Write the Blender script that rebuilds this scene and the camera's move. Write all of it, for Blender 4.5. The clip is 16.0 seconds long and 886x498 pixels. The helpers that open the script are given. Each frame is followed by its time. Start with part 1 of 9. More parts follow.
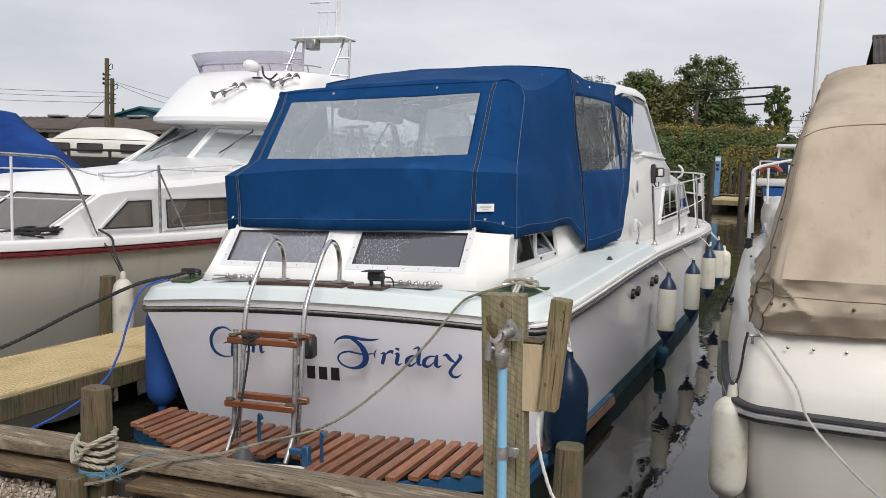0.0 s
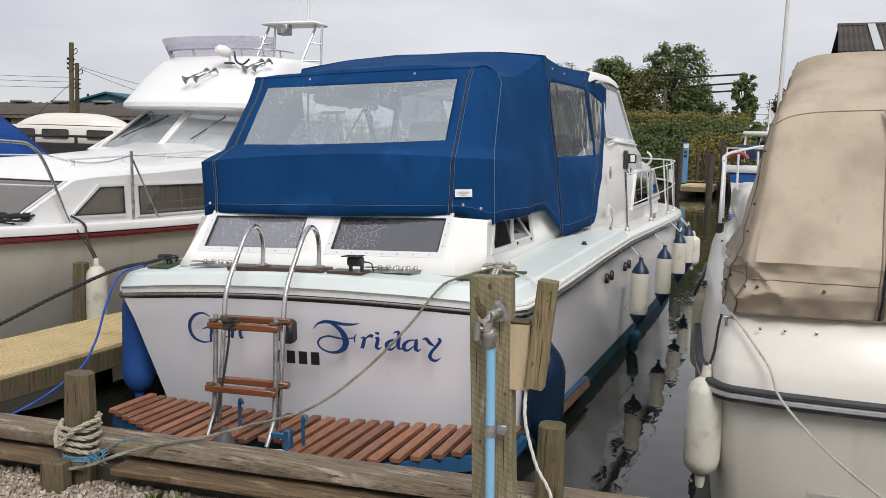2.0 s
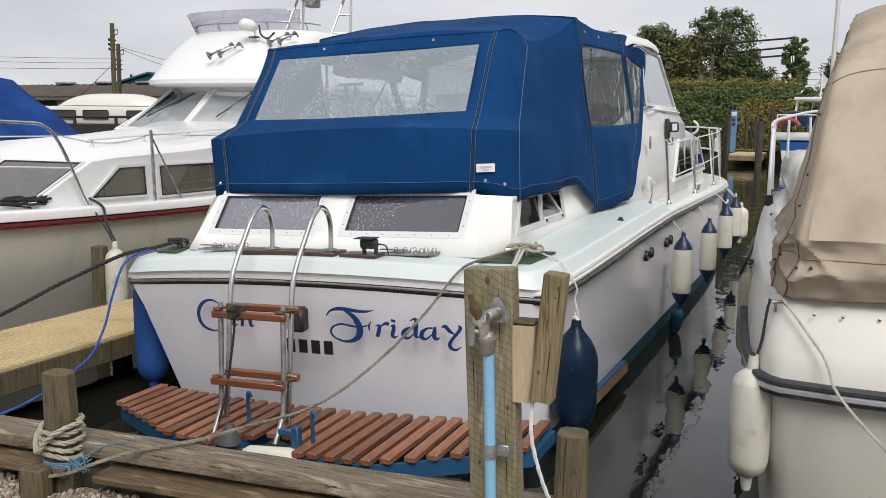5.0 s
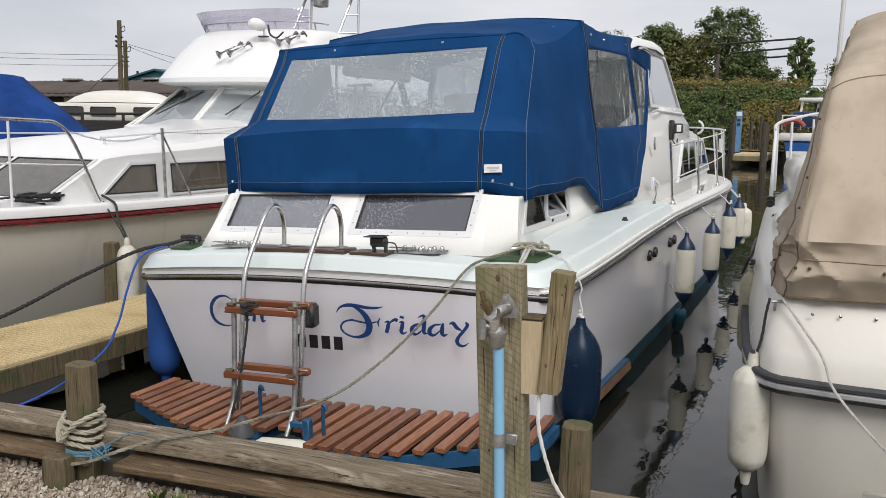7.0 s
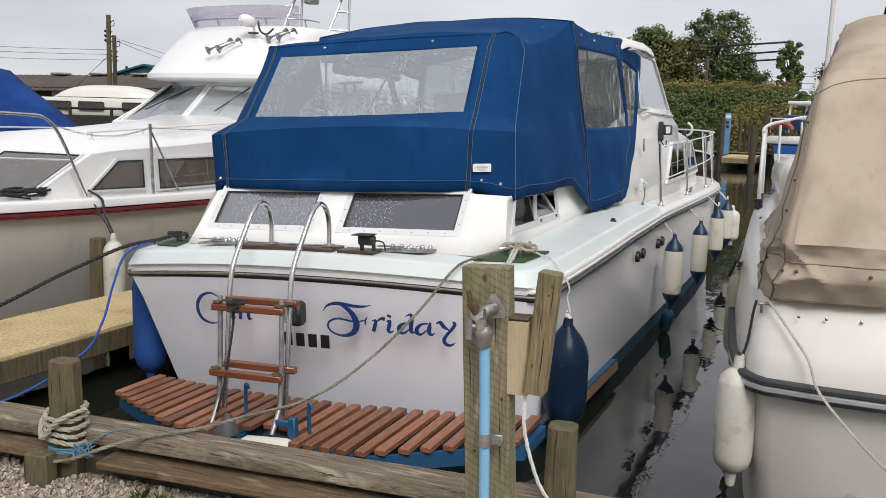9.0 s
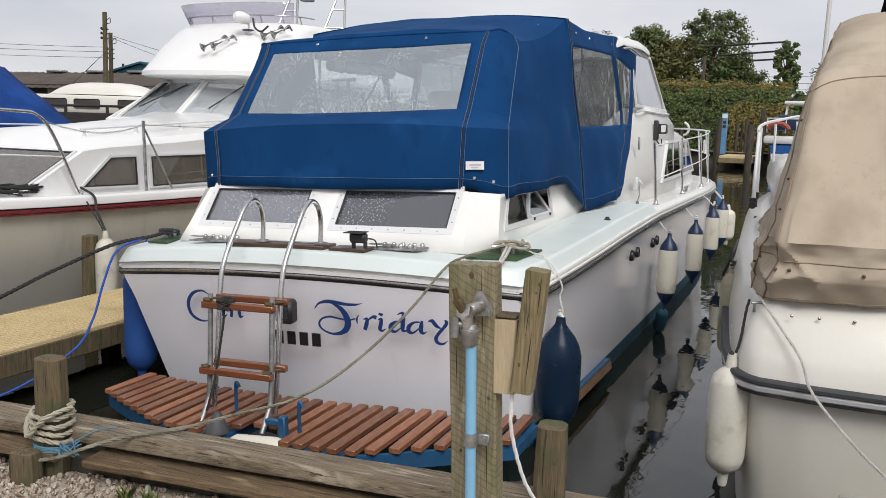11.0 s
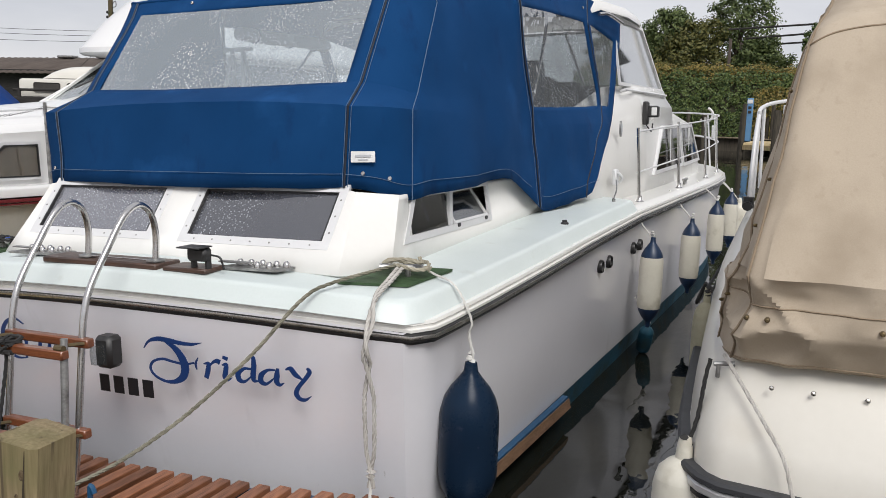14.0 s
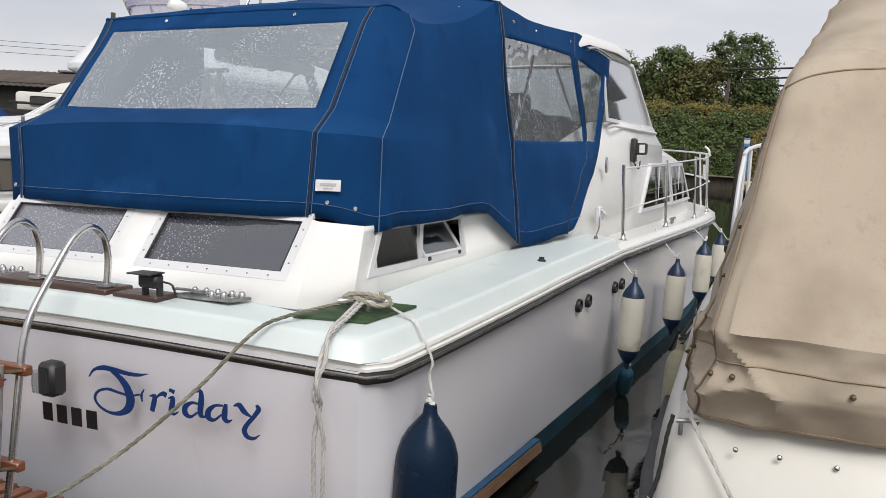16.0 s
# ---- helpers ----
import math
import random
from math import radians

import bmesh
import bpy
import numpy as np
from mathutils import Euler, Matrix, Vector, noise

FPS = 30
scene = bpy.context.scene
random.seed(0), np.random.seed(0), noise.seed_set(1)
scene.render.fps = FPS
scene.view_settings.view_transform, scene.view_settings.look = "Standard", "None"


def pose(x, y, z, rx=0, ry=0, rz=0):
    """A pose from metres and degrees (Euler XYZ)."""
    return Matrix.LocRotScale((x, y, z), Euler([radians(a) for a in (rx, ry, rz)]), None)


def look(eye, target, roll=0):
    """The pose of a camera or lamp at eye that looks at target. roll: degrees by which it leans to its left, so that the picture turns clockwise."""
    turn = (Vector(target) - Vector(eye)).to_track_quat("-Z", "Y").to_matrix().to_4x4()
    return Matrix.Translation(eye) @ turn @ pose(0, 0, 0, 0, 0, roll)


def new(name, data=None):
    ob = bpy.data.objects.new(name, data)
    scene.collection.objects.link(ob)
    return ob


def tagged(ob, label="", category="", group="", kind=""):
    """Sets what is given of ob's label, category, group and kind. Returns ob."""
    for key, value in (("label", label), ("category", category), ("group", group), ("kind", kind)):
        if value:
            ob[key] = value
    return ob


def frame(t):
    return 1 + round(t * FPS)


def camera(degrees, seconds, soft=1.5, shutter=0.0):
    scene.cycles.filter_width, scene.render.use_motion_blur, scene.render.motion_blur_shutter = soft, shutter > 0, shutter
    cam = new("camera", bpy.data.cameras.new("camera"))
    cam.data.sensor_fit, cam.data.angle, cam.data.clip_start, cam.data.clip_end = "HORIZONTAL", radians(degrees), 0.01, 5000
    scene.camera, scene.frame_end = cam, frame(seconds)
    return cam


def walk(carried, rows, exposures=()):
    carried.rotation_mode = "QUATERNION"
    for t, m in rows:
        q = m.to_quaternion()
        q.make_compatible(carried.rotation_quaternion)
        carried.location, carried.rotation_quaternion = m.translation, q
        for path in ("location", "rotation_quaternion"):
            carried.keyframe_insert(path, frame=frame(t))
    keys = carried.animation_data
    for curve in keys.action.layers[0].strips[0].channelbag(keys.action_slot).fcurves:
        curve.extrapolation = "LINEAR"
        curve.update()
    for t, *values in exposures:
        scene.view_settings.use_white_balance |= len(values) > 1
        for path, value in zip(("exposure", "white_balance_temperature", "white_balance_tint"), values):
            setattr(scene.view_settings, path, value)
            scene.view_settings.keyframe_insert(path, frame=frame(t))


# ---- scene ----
cam = camera(55.0, 16.0, soft=0.75)
ROWS = [
    (0, 2.8413, -4.7338, 2.0897, 84.518, -1.693, 22.552),
    (0.5, 2.8278, -4.7409, 2.0797, 84.575, -1.825, 21.708),
    (1, 2.7983, -4.7608, 2.0814, 84.456, -2.049, 21.285),
    (1.5, 2.7844, -4.7727, 2.0741, 83.785, -2.178, 20.621),
    (2, 2.8074, -4.8032, 2.0813, 83.692, -1.734, 20.521),
    (2.5, 2.8408, -4.8159, 2.0815, 83.615, -0.695, 19.949),
    (3, 2.8964, -4.7683, 2.0598, 82.559, -0.419, 19.745),
    (3.5, 2.8388, -4.5753, 2.0539, 82.526, 0.257, 19.57),
    (4, 2.7739, -4.3712, 2.0514, 82.38, 0.404, 17.964),
    (4.5, 2.7965, -4.3429, 2.0787, 81.93, -0.651, 18.967),
    (5, 2.798, -4.363, 2.0742, 81.893, -0.566, 23.407),
    (7.5, 2.8267, -4.4893, 2.0945, 81.766, -0.932, 23.709),
    (8, 2.8276, -4.4881, 2.0941, 81.825, -0.976, 23.505),
    (8.5, 2.8266, -4.4759, 2.0933, 81.743, -1.356, 23.112),
    (9, 2.8227, -4.469, 2.0915, 81.716, -1.576, 23.066),
    (11.5, 2.8513, -4.3939, 2.077, 81.644, -1.786, 22.876),
    (12, 2.9061, -4.2322, 2.0672, 81.662, -1.786, 23.636),
    (12.5, 2.9216, -3.9237, 2.0541, 81.558, -1.191, 24.105),
    (13, 2.9489, -3.5661, 2.0802, 81.649, -1.024, 23.347),
    (13.5, 2.9985, -3.1895, 2.0618, 79.925, -1.547, 24.142),
    (14, 2.9574, -2.9165, 2.0608, 80.718, -1.724, 24.616),
    (14.5, 2.9746, -2.7616, 2.0636, 80.892, -1.848, 24.529),
    (15, 3.0042, -2.7107, 2.0802, 81.589, -2.206, 24.369),
    (15.5, 3.0008, -2.7081, 2.0951, 82.121, -3.529, 24.519),
    (16, 3.0146, -2.7155, 2.0781, 82.594, -3.859, 24.608),
]
walk(cam, [(t, pose(x, y, z, rx, ry, rz)) for t, x, y, z, rx, ry, rz in ROWS])

# ---- light: overcast sky, soft high sun ----
SUN_EL, SUN_AZ = 47.0, 143.0
world = bpy.data.worlds.new("overcast_sky")
scene.world = world
world.use_nodes = True
wn, wl = world.node_tree.nodes, world.node_tree.links
wn.clear()
w_out, w_bg = wn.new("ShaderNodeOutputWorld"), wn.new("ShaderNodeBackground")
w_sky, w_mix = wn.new("ShaderNodeTexSky"), wn.new("ShaderNodeMix")
w_sky.sky_type, w_sky.sun_disc = "NISHITA", False
w_sky.sun_elevation, w_sky.sun_rotation = radians(SUN_EL), radians(SUN_AZ)
w_gain = wn.new("ShaderNodeVectorMath")
w_gain.operation = "SCALE"
w_gain.inputs["Scale"].default_value = 0.10
w_mix.data_type = "RGBA"
w_mix.inputs["Factor"].default_value = 0.90
w_co, w_map = wn.new("ShaderNodeTexCoord"), wn.new("ShaderNodeMapping")
w_map.inputs["Scale"].default_value = (1.0, 1.0, 3.2)
w_noise, w_ramp = wn.new("ShaderNodeTexNoise"), wn.new("ShaderNodeValToRGB")
w_noise.inputs["Scale"].default_value, w_noise.inputs["Detail"].default_value = 2.3, 6.0
w_noise.inputs["Roughness"].default_value = 0.52
w_ramp.color_ramp.elements[0].position, w_ramp.color_ramp.elements[0].color = 0.30, (0.55, 0.56, 0.615, 1)
w_ramp.color_ramp.elements[1].position, w_ramp.color_ramp.elements[1].color = 0.68, (0.83, 0.82, 0.845, 1)
wl.new(w_co.outputs["Generated"], w_map.inputs["Vector"])
wl.new(w_map.outputs["Vector"], w_noise.inputs["Vector"])
wl.new(w_noise.outputs["Fac"], w_ramp.inputs["Fac"])
wl.new(w_sky.outputs["Color"], w_gain.inputs[0])
wl.new(w_gain.outputs["Vector"], w_mix.inputs["A"])
wl.new(w_ramp.outputs["Color"], w_mix.inputs["B"])
wl.new(w_mix.outputs["Result"], w_bg.inputs["Color"])
wl.new(w_bg.outputs["Background"], w_out.inputs["Surface"])
w_bg.inputs["Strength"].default_value = 1.0
sun_data = bpy.data.lights.new("sun", "SUN")
sun_data.energy, sun_data.angle, sun_data.color = 2.5, radians(30), (1.0, 0.975, 0.945)
sun = new("sun", sun_data)
sun.matrix_world = look((40 * math.sin(radians(SUN_AZ)), 40 * math.cos(radians(SUN_AZ)), 40 * math.tan(radians(SUN_EL))), (0, 0, 0))
scene.view_settings.exposure = 0.09


# ---- mesh helpers ----
def finish(bm, name, material, sharp=38, solid=0.0):
    me = bpy.data.meshes.new(name)
    bm.normal_update()
    bm.to_mesh(me)
    bm.free()
    if material:
        me.materials.append(material)
    me.polygons.foreach_set("use_smooth", [True] * len(me.polygons))
    me.set_sharp_from_angle(angle=radians(sharp))
    return me


def part(name, bm, material, parent=None, label="", sharp=38, solid=0.0):
    """One mesh object, under a thing or a part if one is given."""
    ob = new(name, finish(bm, name, material, sharp))
    if parent:
        ob.parent = parent
    if label:
        ob["label"] = label
    if solid:
        mod = ob.modifiers.new("thickness", "SOLIDIFY")
        mod.thickness, mod.offset = solid, 0.0
    return ob


def thing(name, label, category, group="", kind="", m=None):
    """An empty at a thing's base that carries its parts."""
    ob = new(name)
    ob.empty_display_size = 0.1
    if m is not None:
        ob.matrix_basis = m
    return tagged(ob, label, category, group, kind)


def single(name, bm, material, label, category, group="", kind="", sharp=38, m=None, solid=0.0):
    ob = part(name, bm, material, None, "", sharp, solid)
    if m is not None:
        ob.matrix_basis = m
    return tagged(ob, label, category, group, kind)


def box(bm, c, s, bevel=0.0, m=None, seg=1):
    """A box by its centre and size, with bevelled edges."""
    made = bmesh.ops.create_cube(bm, size=1.0, matrix=Matrix.Translation(c) @ Matrix.Diagonal((*s, 1)))["verts"]
    if m is not None:
        bmesh.ops.transform(bm, matrix=m, verts=made)
    if bevel:
        edges = list({e for v in made for e in v.link_edges})
        bmesh.ops.bevel(bm, geom=edges, offset=bevel, segments=seg, affect="EDGES", profile=0.5)
    return bm


def BM():
    return bmesh.new()


def smooth(pts, n=6):
    """A Catmull-Rom line through points."""
    pts = [Vector(p) for p in pts]
    if len(pts) < 3:
        return pts
    ext = [2 * pts[0] - pts[1], *pts, 2 * pts[-1] - pts[-2]]
    out = []
    for i in range(1, len(ext) - 2):
        a, b, c, d = ext[i - 1 : i + 3]
        for k in range(n):
            t = k / n
            out.append(0.5 * (2 * b + (c - a) * t + (2 * a - 5 * b + 4 * c - d) * t * t + (3 * b - a - 3 * c + d) * t ** 3))
    return out + [pts[-1]]


def tube(bm, pts, r, seg=8, caps=True, r_end=None):
    """A round bar along a line of points."""
    pts = [Vector(p) for p in pts]
    rings, side = [], None
    for i, p in enumerate(pts):
        d = (pts[min(i + 1, len(pts) - 1)] - pts[max(i - 1, 0)]).normalized()
        if side is None:
            side = d.orthogonal().normalized()
        side = (side - d * side.dot(d)).normalized()
        up = d.cross(side)
        rr = r if r_end is None else r + (r_end - r) * i / (len(pts) - 1)
        rings.append([bm.verts.new(p + rr * (math.cos(2 * math.pi * k / seg) * side + math.sin(2 * math.pi * k / seg) * up)) for k in range(seg)])
    for a, b in zip(rings, rings[1:]):
        for k in range(seg):
            bm.faces.new((a[k], a[(k + 1) % seg], b[(k + 1) % seg], b[k]))
    if caps:
        bm.faces.new(rings[0][::-1])
        bm.faces.new(rings[-1])
    return bm


def lathe(bm, profile, seg=16, m=None):
    """A turned shape: profile of (radius, z)."""
    rings = []
    for r, z in profile:
        ring = [Vector((r * math.cos(2 * math.pi * k / seg), r * math.sin(2 * math.pi * k / seg), z)) for k in range(seg)]
        rings.append([bm.verts.new(m @ v if m is not None else v) for v in ring])
    for a, b in zip(rings, rings[1:]):
        for k in range(seg):
            bm.faces.new((a[k], a[(k + 1) % seg], b[(k + 1) % seg], b[k]))
    bm.faces.new(rings[0][::-1])
    bm.faces.new(rings[-1])
    return bm


def loft(bm, rows, close=False, ends=False):
    """Faces between rows of points of the same count."""
    vs = [[bm.verts.new(p) for p in row] for row in rows]
    n = len(vs[0])
    for a, b in zip(vs, vs[1:]):
        for k in range(n if close else n - 1):
            bm.faces.new((a[k], a[(k + 1) % n], b[(k + 1) % n], b[k]))
    if ends:
        bm.faces.new(vs[0][::-1])
        bm.faces.new(vs[-1])
    return vs


def sweep(bm, line, profile, closed_profile=True, up=(0, 0, 1)):
    """A profile of (outward, up) swept along a line that runs level; outward is to the line's right."""
    line, rows = [Vector(p) for p in line], []
    for i, p in enumerate(line):
        d = line[min(i + 1, len(line) - 1)] - line[max(i - 1, 0)]
        d.z = 0
        out = d.normalized().cross(Vector(up))
        rows.append([p + out * a + Vector(up) * b for a, b in profile])
    return loft(bm, rows, close=closed_profile, ends=closed_profile)


def prism(bm, pts, thick, axis):
    """A flat outline of points given a thickness along an axis vector."""
    a = [bm.verts.new(Vector(p)) for p in pts]
    b = [bm.verts.new(Vector(p) + Vector(axis) * thick) for p in pts]
    n = len(a)
    bm.faces.new(a[::-1])
    bm.faces.new(b)
    for k in range(n):
        bm.faces.new((a[k], a[(k + 1) % n], b[(k + 1) % n], b[k]))
    bmesh.ops.recalc_face_normals(bm, faces=bm.faces)
    return bm


def frame_ring(bm, quad, wide, proud, back=0.004):
    """A flat frame round a quad of points (in order), that stands proud along its normal."""
    q = [Vector(p) for p in quad]
    c = sum(q, Vector()) / len(q)
    n = (q[1] - q[0]).cross(q[2] - q[1]).normalized()
    outer = []
    for i in range(len(q)):
        e0, e1 = (q[i] - q[i - 1]).normalized(), (q[(i + 1) % len(q)] - q[i]).normalized()
        m0, m1 = e0.cross(n), e1.cross(n)
        b = (m0 + m1).normalized()
        outer.append(q[i] + b * wide / max(0.3, b.dot(m0)))
    rings = [[p - n * back for p in outer], [p + n * proud for p in outer], [p + n * proud for p in q], [p - n * back for p in q]]
    loft(bm, list(zip(*rings)) + [tuple(r[0] for r in rings)], close=True)
    bmesh.ops.recalc_face_normals(bm, faces=bm.faces)
    return bm


def pane(quad, thick=0.006, inset=0.0, back=0.0):
    q = [Vector(p) for p in quad]
    n = (q[1] - q[0]).cross(q[2] - q[1]).normalized()
    c = sum(q, Vector()) / len(q)
    return prism(BM(), [p + (c - p).normalized() * inset - n * back for p in q], thick, -n)


def rope_strands(pts, r, twist=9.0, strands=3):
    """A laid rope: strands twisted round a line."""
    bm, pts = BM(), [Vector(p) for p in pts]
    run, rows = 0.0, [[] for _ in range(strands)]
    side = None
    for i, p in enumerate(pts):
        d = (pts[min(i + 1, len(pts) - 1)] - pts[max(i - 1, 0)]).normalized()
        side = d.orthogonal().normalized() if side is None else (side - d * side.dot(d)).normalized()
        up = d.cross(side)
        if i:
            run += (p - pts[i - 1]).length
        for s in range(strands):
            a = 2 * math.pi * (s / strands + run * twist)
            rows[s].append(p + 0.5 * r * (math.cos(a) * side + math.sin(a) * up))
    for row in rows:
        tube(bm, row, r * 0.56, 5)
    return bm


def even(pts, step):
    """Points at even steps along a line."""
    pts = [Vector(p) for p in pts]
    run = [0.0]
    for a, b in zip(pts, pts[1:]):
        run.append(run[-1] + (b - a).length)
    n = max(2, int(run[-1] / step))
    xs = np.linspace(0, run[-1], n + 1)
    arr = np.array([tuple(p) for p in pts])
    return [Vector((np.interp(x, run, arr[:, 0]), np.interp(x, run, arr[:, 1]), np.interp(x, run, arr[:, 2]))) for x in xs]


def sag(a, b, drop, n=14):
    a, b = Vector(a), Vector(b)
    return [a.lerp(b, k / n) - Vector((0, 0, drop * 4 * (k / n) * (1 - k / n))) for k in range(n + 1)]


def ribbon(bm, pts, widths, depth=0.002):
    """A pen stroke in the xz plane, with a width at each point."""
    pts = smooth(pts, 8)
    ws = np.interp(np.linspace(0, 1, len(pts)), np.linspace(0, 1, len(widths)), widths)
    a, b = [], []
    for i, p in enumerate(pts):
        d = (pts[min(i + 1, len(pts) - 1)] - pts[max(i - 1, 0)]).normalized()
        n = Vector((-d.z, 0, d.x)) * ws[i] / 2
        a.append(p + n)
        b.append(p - n)
    y = Vector((0, depth, 0))
    loft(bm, [[q + y for q in a], [q - y for q in a], [q - y for q in b], [q + y for q in b], [q + y for q in a]])
    return bm


# ---- materials ----
def surface(name, a, b=None, rough=0.5, metal=0.0, scale=3.0, fine=60.0, fine_amount=0.25, bump=0.0, bump_scale=None, stretch=(1, 1, 1),
            coat=0.0, dirt=None, dirt_at=(0.62, 0.75), dirt_scale=4.0, rough_to=None, spec=0.5, each=0.0, detail=5.0, dirt_stretch=(1, 1, 1), streak=None, streak_at=(0.60, 0.66), streak_scale=4.0, streak_stretch=(1, 1, 1), saw=0.0):
    """A painted, wooden, cloth or metal surface: two colours mixed by a broad and a fine noise, stains, and fine relief."""
    b = b or tuple(c * 0.86 for c in a)
    mat = bpy.data.materials.new(name)
    mat.use_nodes = True
    n, l = mat.node_tree.nodes, mat.node_tree.links
    p = n["Principled BSDF"]
    co, mp = n.new("ShaderNodeTexCoord"), n.new("ShaderNodeMapping")
    mp.inputs["Scale"].default_value = stretch
    l.new(co.outputs["Object"], mp.inputs["Vector"])
    big, small = n.new("ShaderNodeTexNoise"), n.new("ShaderNodeTexNoise")
    big.inputs["Scale"].default_value, big.inputs["Detail"].default_value = scale, detail
    small.inputs["Scale"].default_value, small.inputs["Detail"].default_value = fine, 4.0
    for t in (big, small):
        l.new(mp.outputs["Vector"], t.inputs["Vector"])
    mix = n.new("ShaderNodeMath")
    mix.operation = "MULTIPLY_ADD"
    mix.inputs[1].default_value = fine_amount
    l.new(small.outputs["Fac"], mix.inputs[0])
    part_big = n.new("ShaderNodeMath")
    part_big.operation = "MULTIPLY"
    part_big.inputs[1].default_value = 1 - fine_amount
    l.new(big.outputs["Fac"], part_big.inputs[0])
    l.new(part_big.outputs[0], mix.inputs[2])
    ramp = n.new("ShaderNodeValToRGB")
    ramp.color_ramp.elements[0].position, ramp.color_ramp.elements[0].color = 0.33, (*a, 1)
    ramp.color_ramp.elements[1].position, ramp.color_ramp.elements[1].color = 0.67, (*b, 1)
    l.new(mix.outputs[0], ramp.inputs["Fac"])
    colour = ramp.outputs["Color"]
    if dirt:
        dm = n.new("ShaderNodeMapping")
        dm.inputs["Scale"].default_value = dirt_stretch
        l.new(co.outputs["Object"], dm.inputs["Vector"])
        dn, dr, dx = n.new("ShaderNodeTexNoise"), n.new("ShaderNodeMapRange"), n.new("ShaderNodeMix")
        dn.inputs["Scale"].default_value, dn.inputs["Detail"].default_value = dirt_scale, 8.0
        dr.inputs["From Min"].default_value, dr.inputs["From Max"].default_value = dirt_at
        dx.data_type = "RGBA"
        dx.inputs["B"].default_value = (*dirt, 1)
        l.new(dm.outputs["Vector"], dn.inputs["Vector"])
        l.new(dn.outputs["Fac"], dr.inputs["Value"])
        l.new(dr.outputs["Result"], dx.inputs["Factor"])
        l.new(colour, dx.inputs["A"])
        colour = dx.outputs["Result"]
    if streak:
        sm = n.new("ShaderNodeMapping")
        sm.inputs["Scale"].default_value = streak_stretch
        l.new(co.outputs["Object"], sm.inputs["Vector"])
        sn, sr, sx = n.new("ShaderNodeTexNoise"), n.new("ShaderNodeMapRange"), n.new("ShaderNodeMix")
        sn.inputs["Scale"].default_value, sn.inputs["Detail"].default_value = streak_scale, 6.0
        sn.inputs["Roughness"].default_value = 0.62
        sr.inputs["From Min"].default_value, sr.inputs["From Max"].default_value = streak_at
        sx.data_type = "RGBA"
        sx.inputs["B"].default_value = (*streak, 1)
        l.new(sm.outputs["Vector"], sn.inputs["Vector"])
        l.new(sn.outputs["Fac"], sr.inputs["Value"])
        l.new(sr.outputs["Result"], sx.inputs["Factor"])
        l.new(colour, sx.inputs["A"])
        colour = sx.outputs["Result"]
    if saw:
        wm, wv, wr, wx = n.new("ShaderNodeMapping"), n.new("ShaderNodeTexWave"), n.new("ShaderNodeMapRange"), n.new("ShaderNodeMix")
        wm.inputs["Rotation"].default_value = (0.0, radians(62), 0.0)
        wv.inputs["Scale"].default_value, wv.inputs["Distortion"].default_value, wv.inputs["Detail"].default_value = saw, 5.0, 4.0
        wr.inputs["From Min"].default_value, wr.inputs["From Max"].default_value, wr.inputs["To Max"].default_value = 0.84, 0.99, 0.42
        wx.data_type = "RGBA"
        wx.inputs["B"].default_value = (*(c * 0.45 for c in b), 1)
        l.new(co.outputs["Object"], wm.inputs["Vector"])
        l.new(wm.outputs["Vector"], wv.inputs["Vector"])
        l.new(wv.outputs["Fac"], wr.inputs["Value"])
        l.new(wr.outputs["Result"], wx.inputs["Factor"])
        l.new(colour, wx.inputs["A"])
        colour = wx.outputs["Result"]
    if each:
        oi, hs, mr = n.new("ShaderNodeObjectInfo"), n.new("ShaderNodeHueSaturation"), n.new("ShaderNodeMapRange")
        mr.inputs["To Min"].default_value, mr.inputs["To Max"].default_value = 1 - each, 1 + each
        l.new(oi.outputs["Random"], mr.inputs["Value"])
        l.new(mr.outputs["Result"], hs.inputs["Value"])
        l.new(colour, hs.inputs["Color"])
        colour = hs.outputs["Color"]
    l.new(colour, p.inputs["Base Color"])
    p.inputs["Metallic"].default_value = metal
    p.inputs["Specular IOR Level"].default_value = spec
    p.inputs["Coat Weight"].default_value = coat
    p.inputs["Coat Roughness"].default_value = 0.15
    rr = n.new("ShaderNodeMapRange")
    rr.inputs["From Min"].default_value, rr.inputs["From Max"].default_value = 0.3, 0.7
    rr.inputs["To Min"].default_value, rr.inputs["To Max"].default_value = rough, rough_to if rough_to is not None else min(1, rough * 1.3)
    l.new(mix.outputs[0], rr.inputs["Value"])
    l.new(rr.outputs["Result"], p.inputs["Roughness"])
    if bump:
        bp = n.new("ShaderNodeBump")
        bp.inputs["Strength"].default_value, bp.inputs["Distance"].default_value = bump, min(0.01, 0.35 / ((bump_scale or fine) * max(stretch)))
        source = small
        if bump_scale:
            source = n.new("ShaderNodeTexNoise")
            source.inputs["Scale"].default_value, source.inputs["Detail"].default_value = bump_scale, 4.0
            l.new(mp.outputs["Vector"], source.inputs["Vector"])
        l.new(source.outputs["Fac"], bp.inputs["Height"])
        l.new(bp.outputs["Normal"], p.inputs["Normal"])
    return mat


